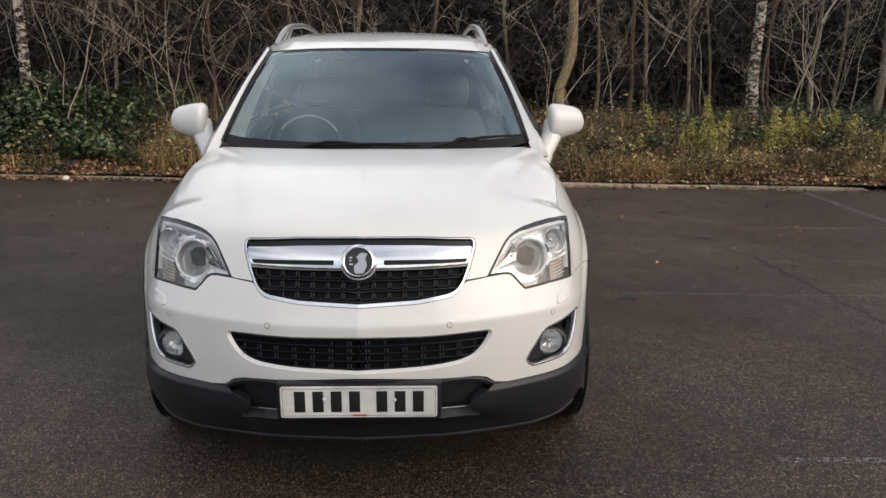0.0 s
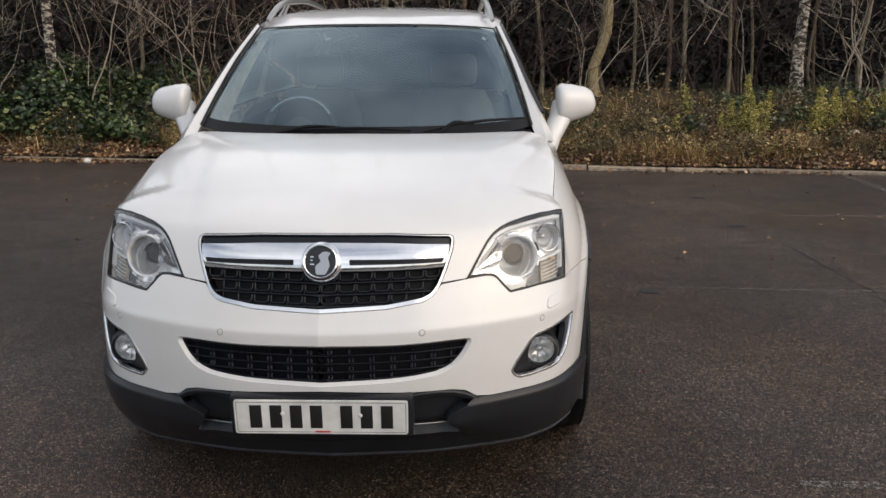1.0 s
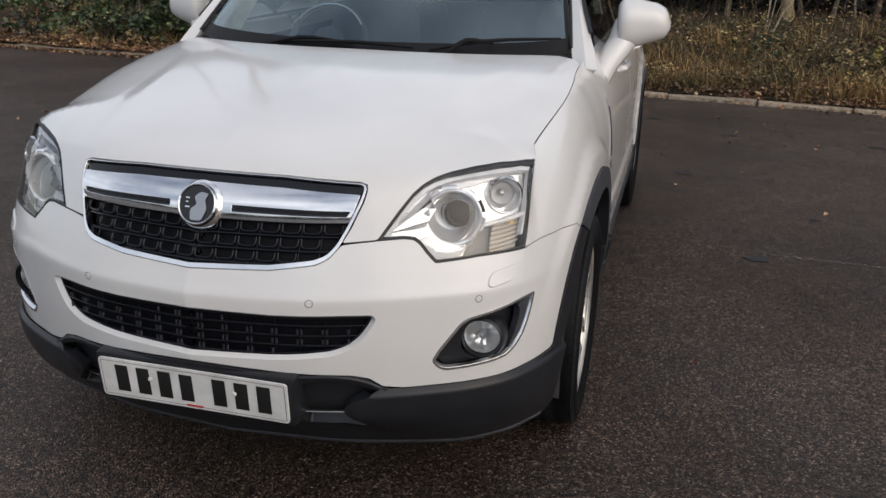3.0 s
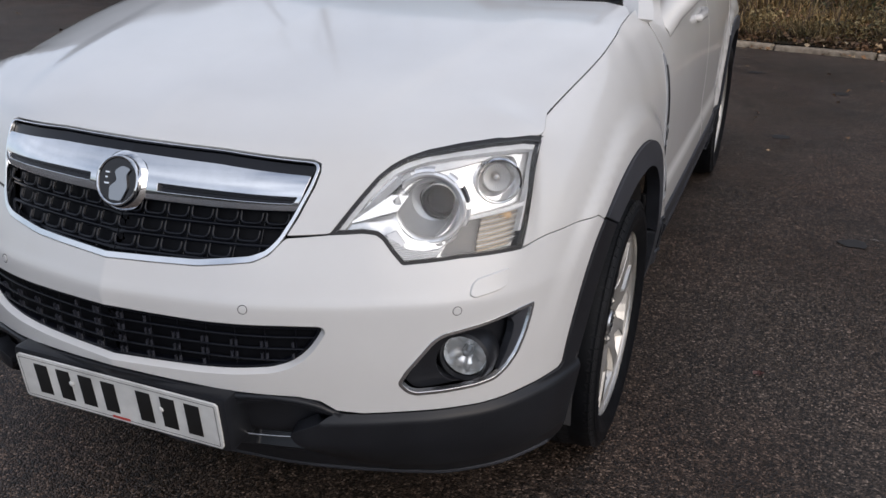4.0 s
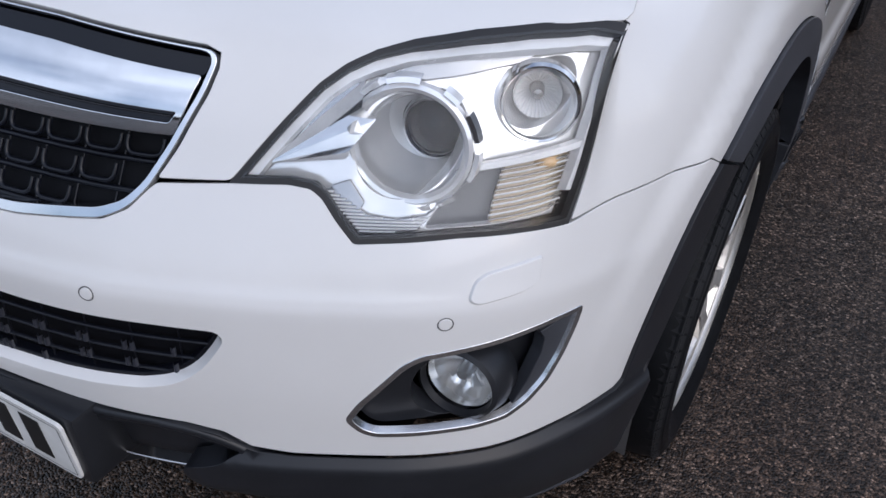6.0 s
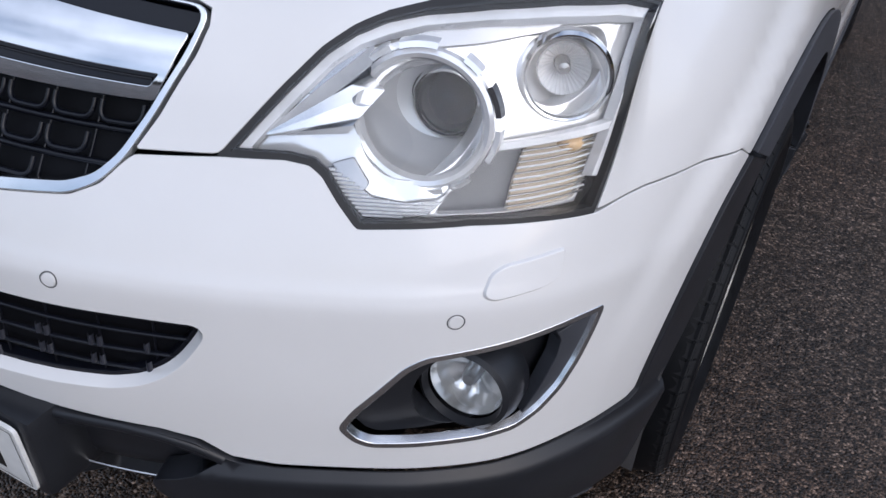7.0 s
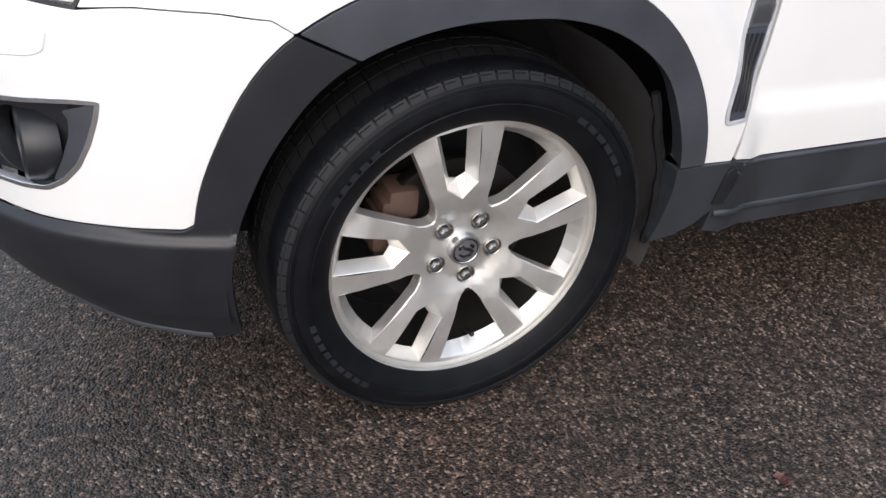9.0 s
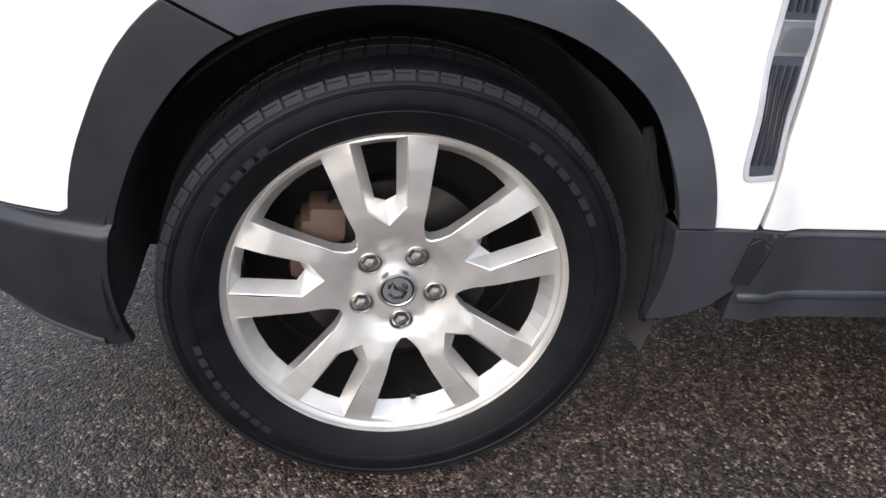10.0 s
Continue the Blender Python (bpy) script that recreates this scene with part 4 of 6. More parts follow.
def build_sides(s):
    rear0 = .47 + DY
    front_door = flank([(1.452, .464), (2.42, .468), (2.44, .70), (2.46, 1.10)] + [(y, float(hermite(SEAM_Y, SEAM_Z, y)) + .015) for y in (2.3, 2.1, 1.9, 1.7, 1.5, 1.42, 1.385)] + [(1.380, 1.062), (1.425, .992), (1.453, .90), (1.464, .79), (1.464, .68), (1.460, .56)])
    d = panel("front_door", skin, rounded(front_door, .006, 2), PAINT, car, step=.03, depth=.018, side=s, label="painted white front door", gap=.0025)
    rear_door = flank([(2.424, .468), (2.95, .47), (rear0 - .03, .48), (rear0 + .01, .60), (rear0 + .10, .73), (3.36, .85), (3.40, 1.12)] + [(y, float(hermite(SEAM_Y, SEAM_Z, y)) + .015) for y in (3.2, 2.9, 2.6)] + [(2.464, 1.12), (2.444, .70)])
    d2 = panel("rear_door", skin, rounded(rear_door, .006, 2), PAINT, car, step=.04, depth=.018, side=s, label="painted white rear door", gap=.0025)
    quarter = flank([(y + DY, z) for y, z in arc(OUT_A, OUT_R, 122, 15.5)]) + flank([(4.05, .40)]) + [(5.25, .40), (5.25, 1.10)] + flank([(4.05, 1.14), (3.41, 1.14), (3.37, .85)])
    panel("rear_quarter", skin, rounded(quarter, .004, 2), PAINT, car, step=.04, depth=.02, side=s, label="painted white rear quarter")
    for dd, y in ((d, 2.20), (d2, 3.15)):
        bm = bmesh.new()
        xs = .846
        tube(bm, [(s * xs, y - .10, 1.0), (s * (xs + .018), y - .085, 1.002), (s * (xs + .026), y, 1.005), (s * (xs + .018), y + .085, 1.008), (s * xs, y + .10, 1.01)], [.012, .015, .016, .015, .012], 10)
        part("door_handle", bm, PAINT, dd, "painted white pull handle")
    for y0, y1, name in ((1.442, rear0, "sill"),):
        top = flank([(y0, .30), (y0, .4645), (1.60, .465), (2.4, .466), (y1, .470), (y1, .30)])
        sill = panel("sill", skin, rounded(top, .006, 2), SILL_BLACK, car, step=.03, depth=.06, lift=.003, side=s, label="black plastic sill cladding")
        panel("sill_joint", skin, rounded(flank([(1.428, .372), (1.436, .448), (1.452, .456), (1.474, .444), (1.466, .372)]), .008), BLACK, sill, step=.012, depth=.01, lift=.011, side=s, label="black joint cover")
        ribbon("sill_step", skin, flank([(1.450, .343), (1.475, .346), (1.60, .347), (2.4, .350), (y1 - .02, .350)]), .018, .006, SILL_BLACK, sill, lift=.002, side=s, closed=False, step=.02)
        ribbon("sill_edge", skin, flank([(1.47, .458), (2.4, .460), (y1 - .02, .462)]), .010, .005, ARCH_BLACK, sill, lift=.002, side=s, closed=False, step=.03)


for s in BOTH:
    build_sides(s)


def build_rear():
    back = mirrored([(0, 1.12), (.3, 1.12), (.60, 1.12), (.74, 1.10), (.76, .40), (.3, .40), (0, .40)])

    def rear_skin(x, z):
        x, z = np.broadcast_arrays(np.asarray(x, float), np.asarray(z, float))
        return np.stack([x, 4.59 - .10 * (np.abs(x) / .8) ** 3 - .10 * np.clip((z - .7) / .4, 0, 1) ** 2, z], -1)

    panel("tailgate", rear_skin, rounded(back, .03), PAINT, car, step=.06, depth=.03, label="painted white tailgate")
    low = mirrored([(0, .40), (.80, .40), (.80, .22), (0, .22)])
    panel("rear_bumper", rear_skin, rounded(low, .03), BLACK, car, step=.06, depth=.05, lift=.02, label="black rear bumper")


build_rear()


def lerp_grid(a, b, n, bulge=None):
    """A grid between two lines of points."""
    a, b = np.array(a, float), np.array(b, float)
    t = np.linspace(0, 1, n)[:, None, None]
    g = a[None] * (1 - t) + b[None] * t
    if bulge is not None:
        g += np.sin(np.pi * t) * np.array(bulge)
    return g


def line(points, n=17):
    p = np.array(points, float)
    k = np.linspace(0, len(p) - 1, n)
    return np.stack([hermite(np.arange(len(p)), p[:, c], k) for c in range(3)], 1)


def ridge(y):
    """Roof: height on the centre line and half width at the gutter."""
    return float(np.interp(y, (1.95, 2.05, 2.3, 2.7, 3.2, 3.8, 4.25, 4.42), (1.582, 1.608, 1.655, 1.684, 1.692, 1.672, 1.61, 1.56))), float(np.interp(y, (1.95, 2.3, 3.0, 3.8, 4.42), (.60, .615, .62, .59, .55)))


def build_cabin():
    foot = line([(-.715, 1.40, 1.140), (-.60, 1.295, 1.128), (-.35, 1.195, 1.118), (0, 1.155, 1.115), (.35, 1.195, 1.118), (.60, 1.295, 1.128), (.715, 1.40, 1.140)], 25)
    head = line([(-.575, 2.02, 1.560), (-.48, 1.985, 1.568), (-.28, 1.955, 1.577), (0, 1.945, 1.580), (.28, 1.955, 1.577), (.48, 1.985, 1.568), (.575, 2.02, 1.560)], 25)
    ws = lerp_grid(foot, head, 14, (0, -.018, .022))
    glass = patch("windscreen", ws, GLASS, car, 0, "tinted windscreen", up=(0, -1, 1))
    glass.visible_shadow = False
    off = np.array((0, -.0025, .003))
    for lo, hi, name in ((0, .075, "band"), (.978, 1, "band")):
        a = foot * (1 - lo) + head * lo
        b = foot * (1 - hi) + head * hi
        sl, sh = math.sin(math.pi * lo), math.sin(math.pi * hi)
        bul = np.array((0, -.018, .022))
        patch("windscreen_band", np.array([a + bul * sl + off, b + bul * sh + off]), WIPER_BLACK, glass, 0, "black edge of the windscreen", up=(0, -1, 1))
    for i0, i1 in ((0, 1), (24, 23)):
        pts = np.stack([ws[:, i0] + off, ws[:, i0] * .6 + ws[:, i1] * .4 + off], 0)
        patch("windscreen_band", pts, WIPER_BLACK, glass, 0, "black edge of the windscreen", up=(0, -1, 1))
    # dark sensor patch at the top of the glass
    a = np.stack([ws[13, 9 + k] - off * 1.2 for k in range(7)])
    sag = np.array([0, .55, .9, 1.0, .9, .55, 0])
    b = np.stack([ws[13, 9 + k] * (1 - .16 * sag[k]) + ws[1, 9 + k] * (.16 * sag[k]) - off * 1.2 + np.array((0, -.018, .022)) * math.sin(math.pi * .15 * sag[k]) for k in range(7)])
    patch("sensor_patch", np.array([a, b]), GLOSS_BLACK, glass, 0, "dark sensor patch", up=(0, -1, 1))
    for s in BOTH:
        inner = line([(.738, 1.345, 1.096), (.722, 1.385, 1.140), (.688, 1.56, 1.272), (.640, 1.78, 1.425), (.583, 2.02, 1.566)], 12)
        mid = line([(.782, 1.315, 1.090), (.768, 1.375, 1.140), (.716, 1.56, 1.284), (.660, 1.79, 1.438), (.598, 2.05, 1.586)], 12)
        outer = line([(.815, 1.38, 1.080), (.800, 1.43, 1.128), (.728, 1.60, 1.280), (.670, 1.83, 1.427), (.608, 2.09, 1.574)], 12)
        patch("front_pillar", np.array([inner, mid, outer]), PAINT, car, .02, "painted white windscreen pillar", side=s, up=(s * .3, -1, .6))
        seal = bmesh.new()
        tube(seal, [(s * p[0], p[1], p[2]) for p in inner[3:]], .006, 6)
        part("pillar_seal", seal, RUBBER, car)
        side_top = line([(.606, 2.09, 1.572), (.632, 2.5, 1.600), (.635, 3.1, 1.603), (.628, 3.7, 1.575), (.60, 4.2, 1.50)], 20)
        side_low = line([(.800, 1.43, 1.130), (.838, 2.0, 1.140), (.842, 2.6, 1.150), (.83, 3.3, 1.162), (.79, 4.3, 1.165)], 20)
        win = lerp_grid(side_low, side_top, 8, (.015, 0, 0))
        cut = int(np.argmin(abs(side_low[:, 1] - 2.44)))
        sw = patch("side_window", win[:, :cut + 1], DOOR_GLASS, car, 0, "lightly tinted front door glass", side=s, up=(s, 0, 0))
        sw.visible_shadow = False
        patch("side_window", win[:, cut:], SIDE_GLASS, car, 0, "dark tinted rear side glass", side=s, up=(s, 0, 0))
        for y, wide in ((2.44, .05), (3.42, .06)):
            k = int(np.argmin(abs(side_low[:, 1] - y)))
            pillar = np.stack([win[:, k] + (.004, -wide / 2, 0), win[:, k] + (.004, wide / 2, 0)], 0)
            patch("door_pillar", pillar, GLOSS_BLACK, sw, 0, "gloss black door pillar", side=s, up=(s, 0, 0))
        frame_bm = bmesh.new()
        tube(frame_bm, [(s * (p[0] + .004), p[1], p[2]) for p in side_low[2:]], .012, 6)
        part("belt_trim", frame_bm, GLOSS_BLACK, sw, "black belt trim")
        frame_bm = bmesh.new()
        tube(frame_bm, [(s * (p[0] + .002), p[1], p[2]) for p in np.concatenate([outer[4:], side_top[1:]])], .012, 6)
        part("window_frame", frame_bm, GLOSS_BLACK, sw, "black window frame")
    for s in BOTH:
        a = line([(.79, 4.28, 1.165), (.72, 4.25, 1.33), (.60, 4.18, 1.51)], 6)
        b = line([(.745, 4.50, 1.12), (.68, 4.47, 1.32), (.565, 4.42, 1.53)], 6)
        patch("rear_pillar", np.array([a, b]), PAINT, car, .02, "painted white rear pillar", side=s, up=(s, .3, 0))
    rows = []
    for y in (1.95, 1.99, 2.05, 2.15, 2.3, 2.5, 2.7, 2.95, 3.2, 3.5, 3.8, 4.05, 4.25, 4.42):
        zc, half = ridge(y)
        xs = np.linspace(-1, 1, 21)
        rows.append([(half * x * 1.03, y + .075 * x * x * (1 if y < 2.2 else 0), zc - .03 * x * x - .035 * max(0, abs(x) - .85) / .15 * abs(x)) for x in xs])
    patch("roof", rows, PAINT, car, .02, "painted white roof")
    rear_top = line([(-.57, 4.42, 1.51), (-.3, 4.44, 1.54), (0, 4.45, 1.55), (.3, 4.44, 1.54), (.57, 4.42, 1.51)], 9)
    rear_low = line([(-.74, 4.50, 1.12), (-.4, 4.54, 1.12), (0, 4.55, 1.12), (.4, 4.54, 1.12), (.74, 4.50, 1.12)], 9)
    patch("rear_window", lerp_grid(rear_low, rear_top, 6, (0, .02, 0)), SIDE_GLASS, car, 0, "dark tinted rear window", up=(0, 1, 0))
    cowl_a = foot + np.array((0, -.005, -.012))
    cowl_b = foot + np.array((0, -.10, -.020))
    patch("scuttle", np.array([cowl_a + np.array((0, .03, .0)), cowl_a, cowl_b]), BLACK, car, 0, "black plastic scuttle panel", up=(0, 0, 1))
    for s in BOTH:
        rail = empty("roof_rail", car, "silver roof rail on short feet")
        pts = [(s * .570, 2.16, 1.600), (s * .560, 2.24, 1.640), (s * .548, 2.36, 1.682), (s * .540, 2.52, 1.706), (s * .537, 2.75, 1.718), (s * .550, 3.2, 1.735), (s * .545, 3.7, 1.722), (s * .535, 3.95, 1.69), (s * .53, 4.05, 1.635)]
        bm = tube(bmesh.new(), [tuple(p) for p in line(pts, 30)], [.010 + .006 * math.sin(math.pi * k / 29) ** .4 for k in range(30)], 10)
        part("rail_bar", bm, RAIL, rail)
        bm = bmesh.new()
        tube(bm, [(s * .560, 2.40, 1.60), (s * .552, 2.50, 1.655), (s * .543, 2.58, 1.704)], [.024, .014, .011], 8)
        part("rail_foot", bm, RAIL, rail)


build_cabin()


def build_interior():
    prof = [(1.30, 1.055), (1.45, 1.090), (1.65, 1.085), (1.80, 1.055), (1.86, .98), (1.84, .75)]
    rows = [[(x, y + .02 * abs(x), z - .025 * (abs(x) / .7) ** 3) for y, z in prof] for x in np.linspace(-.70, .70, 13)]
    patch("dashboard", rows, TRIM, car, .03, "dark grey dashboard")
    bm = bmesh.new()
    box(bm, (-.70, 1.35, .60), (.70, 4.2, .70))
    part("cabin_floor", bm, DARK, car)
    wheel = empty("steering_wheel", car, "dark grey steering wheel with a silver inlay")
    m = Matrix.Translation((-.37, 1.83, 1.075)) @ pose(0, 0, 0, -24) @ Matrix.Rotation(radians(90), 4, "Z")
    ring = [(.168 + .015 * math.cos(a), .015 * math.sin(a)) for a in np.linspace(0, 2 * math.pi, 10, endpoint=False)]
    part("wheel_rim", lathe(bmesh.new(), ring, 48, m, closed=True), TRIM, wheel)
    part("wheel_boss", lathe(bmesh.new(), [(0, -.03), (.06, -.03), (.075, 0), (.06, .03)], 24, m), TRIM, wheel)
    bm = bmesh.new()
    arc_pts = [m @ Vector((-.016, .168 * math.cos(a), .168 * math.sin(a))) for a in np.linspace(radians(35), radians(150), 16)]
    tube(bm, arc_pts, .0045, 6)
    part("wheel_inlay", bm, SATIN, wheel, "silver inlay")
    bm = bmesh.new()
    for a in (0, 180, 270):
        tube(bm, [m @ Vector((0, .05 * math.cos(radians(a)), .05 * math.sin(radians(a)))), m @ Vector((0, .165 * math.cos(radians(a)), .165 * math.sin(radians(a))))], .016, 8)
    part("wheel_spoke", bm, TRIM, wheel)
    for x in (-.37, .37):
        seat = empty("front_seat", car, "dark grey front seat")
        rows = []
        for z, y, w, d in ((.72, 2.36, .24, .06), (.85, 2.40, .26, .08), (1.0, 2.44, .25, .08), (1.15, 2.49, .22, .07), (1.24, 2.52, .17, .05)):
            rows.append([(x + w * math.cos(a), y + d * math.sin(a) - .03 * abs(math.cos(a)) ** 3, z) for a in np.linspace(0, 2 * math.pi, 17)])
        patch("seat_back", rows, TRIM, seat)
        bm = bmesh.new()
        box(bm, (x - .25, 1.95, .62), (x + .25, 2.45, .80), .05)
        part("seat_cushion", bm, TRIM, seat)
        bm = bmesh.new()
        box(bm, (x - .13, 2.50, 1.26), (x + .13, 2.60, 1.43), .045)
        part("head_restraint", bm, TRIM, seat)
    for s in BOTH:
        post = line([(.625, 2.50, 1.52), (.675, 2.48, 1.36), (.72, 2.46, 1.20)], 8)
        wide = np.linspace(.010, .036, 8)[:, None]
        patch("pillar_trim", np.array([post, post + wide * np.array((-1, .3, 0))]), PALE_TRIM, car, .012, "pale grey inner door pillar trim", side=s, up=(0, -1, 0))
        inner = line([(.70, 1.44, 1.15), (.66, 1.62, 1.285), (.61, 1.83, 1.42), (.56, 2.05, 1.54)], 8)
        patch("pillar_lining", np.array([inner, inner + np.linspace(1, .35, 8)[:, None] * np.array((-.040, .17, -.012))]), PALE_TRIM, car, .01, "pale grey pillar lining", side=s, up=(-s, 0, 0))
    rows = [[(x, y, ridge(y)[0] - .06 - .02 * x * x) for x in np.linspace(-.60, .60, 9)] for y in (2.03, 2.3, 2.8, 3.4, 4.2)]
    patch("headlining", rows, PALE_TRIM, car, 0, "pale grey headlining")
    bm = bmesh.new()
    box(bm, (-.13, 1.97, 1.455), (.13, 2.0, 1.525), .02)
    part("rear_view_mirror", bm, GLOSS_BLACK, car, "black rear-view mirror")


build_interior()


def build_door_mirror(s):
    mirror = empty("door_mirror", car, "white door mirror on a short arm")
    bm = bmesh.new()
    rows, count = [], 32
    for t in np.linspace(0, 1, 19):
        x = .850 + .192 * t
        top = float(hermite((0, .08, .25, .55, .8, .93, 1), (1.288, 1.306, 1.309, 1.300, 1.286, 1.264, 1.228), t))
        low = float(hermite((0, .08, .25, .55, .8, .93, 1), (1.140, 1.130, 1.130, 1.144, 1.160, 1.174, 1.200), t))
        end = max(0.0, 1 - (abs(t - .5) / .5) ** 5) ** .5
        dd = (.104 - .034 * t) * (.40 + .60 * end)
        zc, hh = (top + low) / 2, (top - low) / 2
        yc = 1.705 + .045 * t
        ring = []
        for a in np.linspace(0, 2 * math.pi, count, endpoint=False):
            ca, sa_ = math.cos(a), math.sin(a)
            fy = abs(ca) ** .8 * (1 if ca > 0 else -.30)
            fz = abs(sa_) ** .80 * (1 if sa_ > 0 else -1)
            ring.append(bm.verts.new((s * x, yc - dd * fy, zc + hh * fz)))
        rows.append(ring)
    for a, b in zip(rows, rows[1:]):
        for k in range(count):
            bm.faces.new((a[k], a[(k + 1) % count], b[(k + 1) % count], b[k]))
    bm.faces.new(rows[0])
    bm.faces.new(rows[-1])
    part("mirror_housing", bm, PAINT, mirror, "painted white mirror shell", 60)
    bm = bmesh.new()
    tube(bm, [(s * .798, 1.555, 1.030), (s * .826, 1.600, 1.080), (s * .866, 1.672, 1.140), (s * .892, 1.712, 1.205)], [.052, .046, .050, .058], 18)
    part("mirror_arm", bm, PAINT, mirror, "painted white arm")
    bm = bmesh.new()
    box(bm, (s * .945 - .075, 1.755, 1.165), (s * .945 + .075, 1.762, 1.275), .003)
    part("mirror_glass", bm, MIRROR, mirror, "mirror glass")


for s in BOTH:
    build_door_mirror(s)




def build_wiper(pts, base):
    wiper = empty("wiper", car, "black windscreen wiper")
    bm = tube(bmesh.new(), [tuple(p) for p in line(pts, 14)], [.004 + .003 * math.sin(math.pi * k / 13) for k in range(14)], 6)
    part("blade", bm, WIPER_BLACK, wiper)
    mid = np.mean(pts, axis=0)
    bm = tube(bmesh.new(), [tuple(p) for p in line([base, (base[0] * .5 + mid[0] * .5, base[1] * .6 + mid[1] * .4, max(base[2], mid[2]) + .012), mid], 8)], [.011, .010, .009, .008, .007, .006, .006, .005], 6)
    part("arm", bm, WIPER_BLACK, wiper)


build_wiper([(-.24, 1.190, 1.148), (.0, 1.172, 1.156), (.21, 1.18, 1.146)], (-.36, 1.21, 1.128))
build_wiper([(.26, 1.19, 1.140), (.46, 1.252, 1.174), (.685, 1.360, 1.182)], (.32, 1.19, 1.128))


def build_headlight(s):
    lamp = empty("headlight", car, "clear headlight with chrome reflectors and a projector lens")
    lp = np.array(LAMP)

    def inside(d):
        """The lamp's skin, d inside."""
        def surf(u, z):
            u, z = np.broadcast_arrays(np.asarray(u, float), np.asarray(z, float))
            flat = np.stack([u.ravel(), z.ravel()], 1)
            return (skin(flat[:, 0], flat[:, 1]) - ways_out(nose_skin, flat, (0, 2.3, 0.5)) * d).reshape(*u.shape, 3)
        return surf

    panel("seal", skin, shrink(lp, -.001), RUBBER, lamp, [shrink(dense(lp, .012), .0062)], .008, .012, lift=-.001, side=s, gap=0, label="black rubber seal", hole_depth=.012)
    panel("cover_lens", skin, shrink(dense(lp, .012), .0055), LENS, lamp, step=.02, depth=0, lift=.0015, side=s, gap=0, label="clear plastic cover").visible_shadow = False
    deep = inside(.032)
    mid_in = shrink(dense(lp, .012), .006)
    big, small = circle(.633, .848, .064, 40, .060), circle(.772, .897, .046, 32, .040)
    blinker = rounded([(.700, .817), (.720, .821), (.850, .833), (.853, .79), (.842, .760), (.765, .757), (.672, .757)], .008)
    panel("housing", deep, mid_in, REFLECTOR, lamp, [big, small, blinker], .012, .004, side=s, gap=0, label="chrome lamp housing", hole_depth=.03, hole_slope=.004)
    rim = dense(shrink(dense(lp, .012), .0065), .012)
    edge = shrink(rim, .0095)
    end = next(k for k, p in enumerate(rim) if p[0] > .84 and p[1] < .785)
    panel("bright_edge", inside(.012), np.concatenate([rim[:end], edge[:end][::-1]]), FROST, lamp, (), .012, .014, side=s, gap=0, label="pale edge strip", slope=.002)
    panel("divider", inside(.014), rounded([(.690, .817), (.705, .822), (.722, .827), (.855, .840), (.855, .831), (.722, .818)], .002), FROST, lamp, step=.012, depth=.012, side=s, label="chrome divider")
    # main beam bowl, with its projector lens
    def aim(u, z, d, turn):
        p = inside(d)(np.array([u]), np.array([z]))[0]
        return Matrix.Translation((s * p[0], p[1], p[2])) @ Matrix.Rotation(radians(-90 + s * turn), 4, "Z") @ Matrix.Rotation(radians(-6), 4, "Y")
    m = aim(.633, .848, .026, 16)
    bowl = empty("main_beam", lamp, "projector lamp in a bright bowl")
    prof = [(.064, .010), (.066, .004), (.062, -.004), (.060, -.016), (.0575, -.034), (.053, -.056), (.046, -.070), (.030, -.074)]
    part("bowl", lathe(bmesh.new(), prof, 64, m), BOWL_SILVER, bowl, "pale satin silver bowl")
    part("bowl_ring", lathe(bmesh.new(), [(.0600, .008), (.0635, .014), (.068, .016), (.072, .012), (.072, .000)], 64, m), REFLECTOR, bowl, "bright ring")
    eye = Matrix.Translation((s * .586, .345, .832)) @ Matrix.Rotation(radians(-90 + s * 8), 4, "Z") @ Matrix.Rotation(radians(-4), 4, "Y")
    part("projector_ring", lathe(bmesh.new(), [(.0335, .001), (.0350, .006), (.0375, .006), (.0400, .0), (.042, -.016)], 48, eye), CHROME, bowl, "chrome ring")
    part("projector_lens", lathe(bmesh.new(), [(0, .019), (.008, .0182), (.016, .0155), (.024, .0105), (.030, .004), (.0335, -.001)], 48, eye), GLOSS_GLASS, bowl, "dark glass projector lens")
    for k in range(10):
        a0 = 2 * math.pi * k / 10 + .2
        wide = (.42, .26, .50, .30, .46)[k % 5]
        bm = lathe(bmesh.new(), [(.0725, .001), (.0735, .012 + .002 * (k % 3)), (.079, .013), (.0815, .001)], 6, m, False, a0, wide)
        part("ring_block", bm, REFLECTOR if k % 5 else LAMP_GREY, bowl)
    # outer beam
    m = aim(.770, .890, .028, 26)
    outer = empty("side_beam", lamp, "small round lamp")
    part("bowl", lathe(bmesh.new(), [(.045, .016), (.043, .0), (.038, -.02), (.026, -.040), (.012, -.048), (0, -.048)], 48, m), REFLECTOR, outer, "bright bowl")
    part("bowl_ring", lathe(bmesh.new(), [(.0405, .017), (.042, .021), (.044, .022), (.047, .017), (.047, .0)], 48, m), CHROME, outer, "bright ring")
    part("bulb_cap", lathe(bmesh.new(), [(0, -.012), (.006, -.013), (.008, -.018), (.008, -.046)], 20, m), LAMP_GREY, outer, "bulb cap")
    bm = lathe(bmesh.new(), [(.009, -.036), (.018, -.024), (.027, -.010), (.0285, -.014)], 96, m)
    for v in bm.verts:
        a = m.inverted() @ v.co
        v.co = m @ Vector((a.x + .0010 * math.cos(32 * math.atan2(a.z, a.y)), a.y, a.z))
    part("inner_lens", bm, FROST, outer, "pale fluted inner cone")
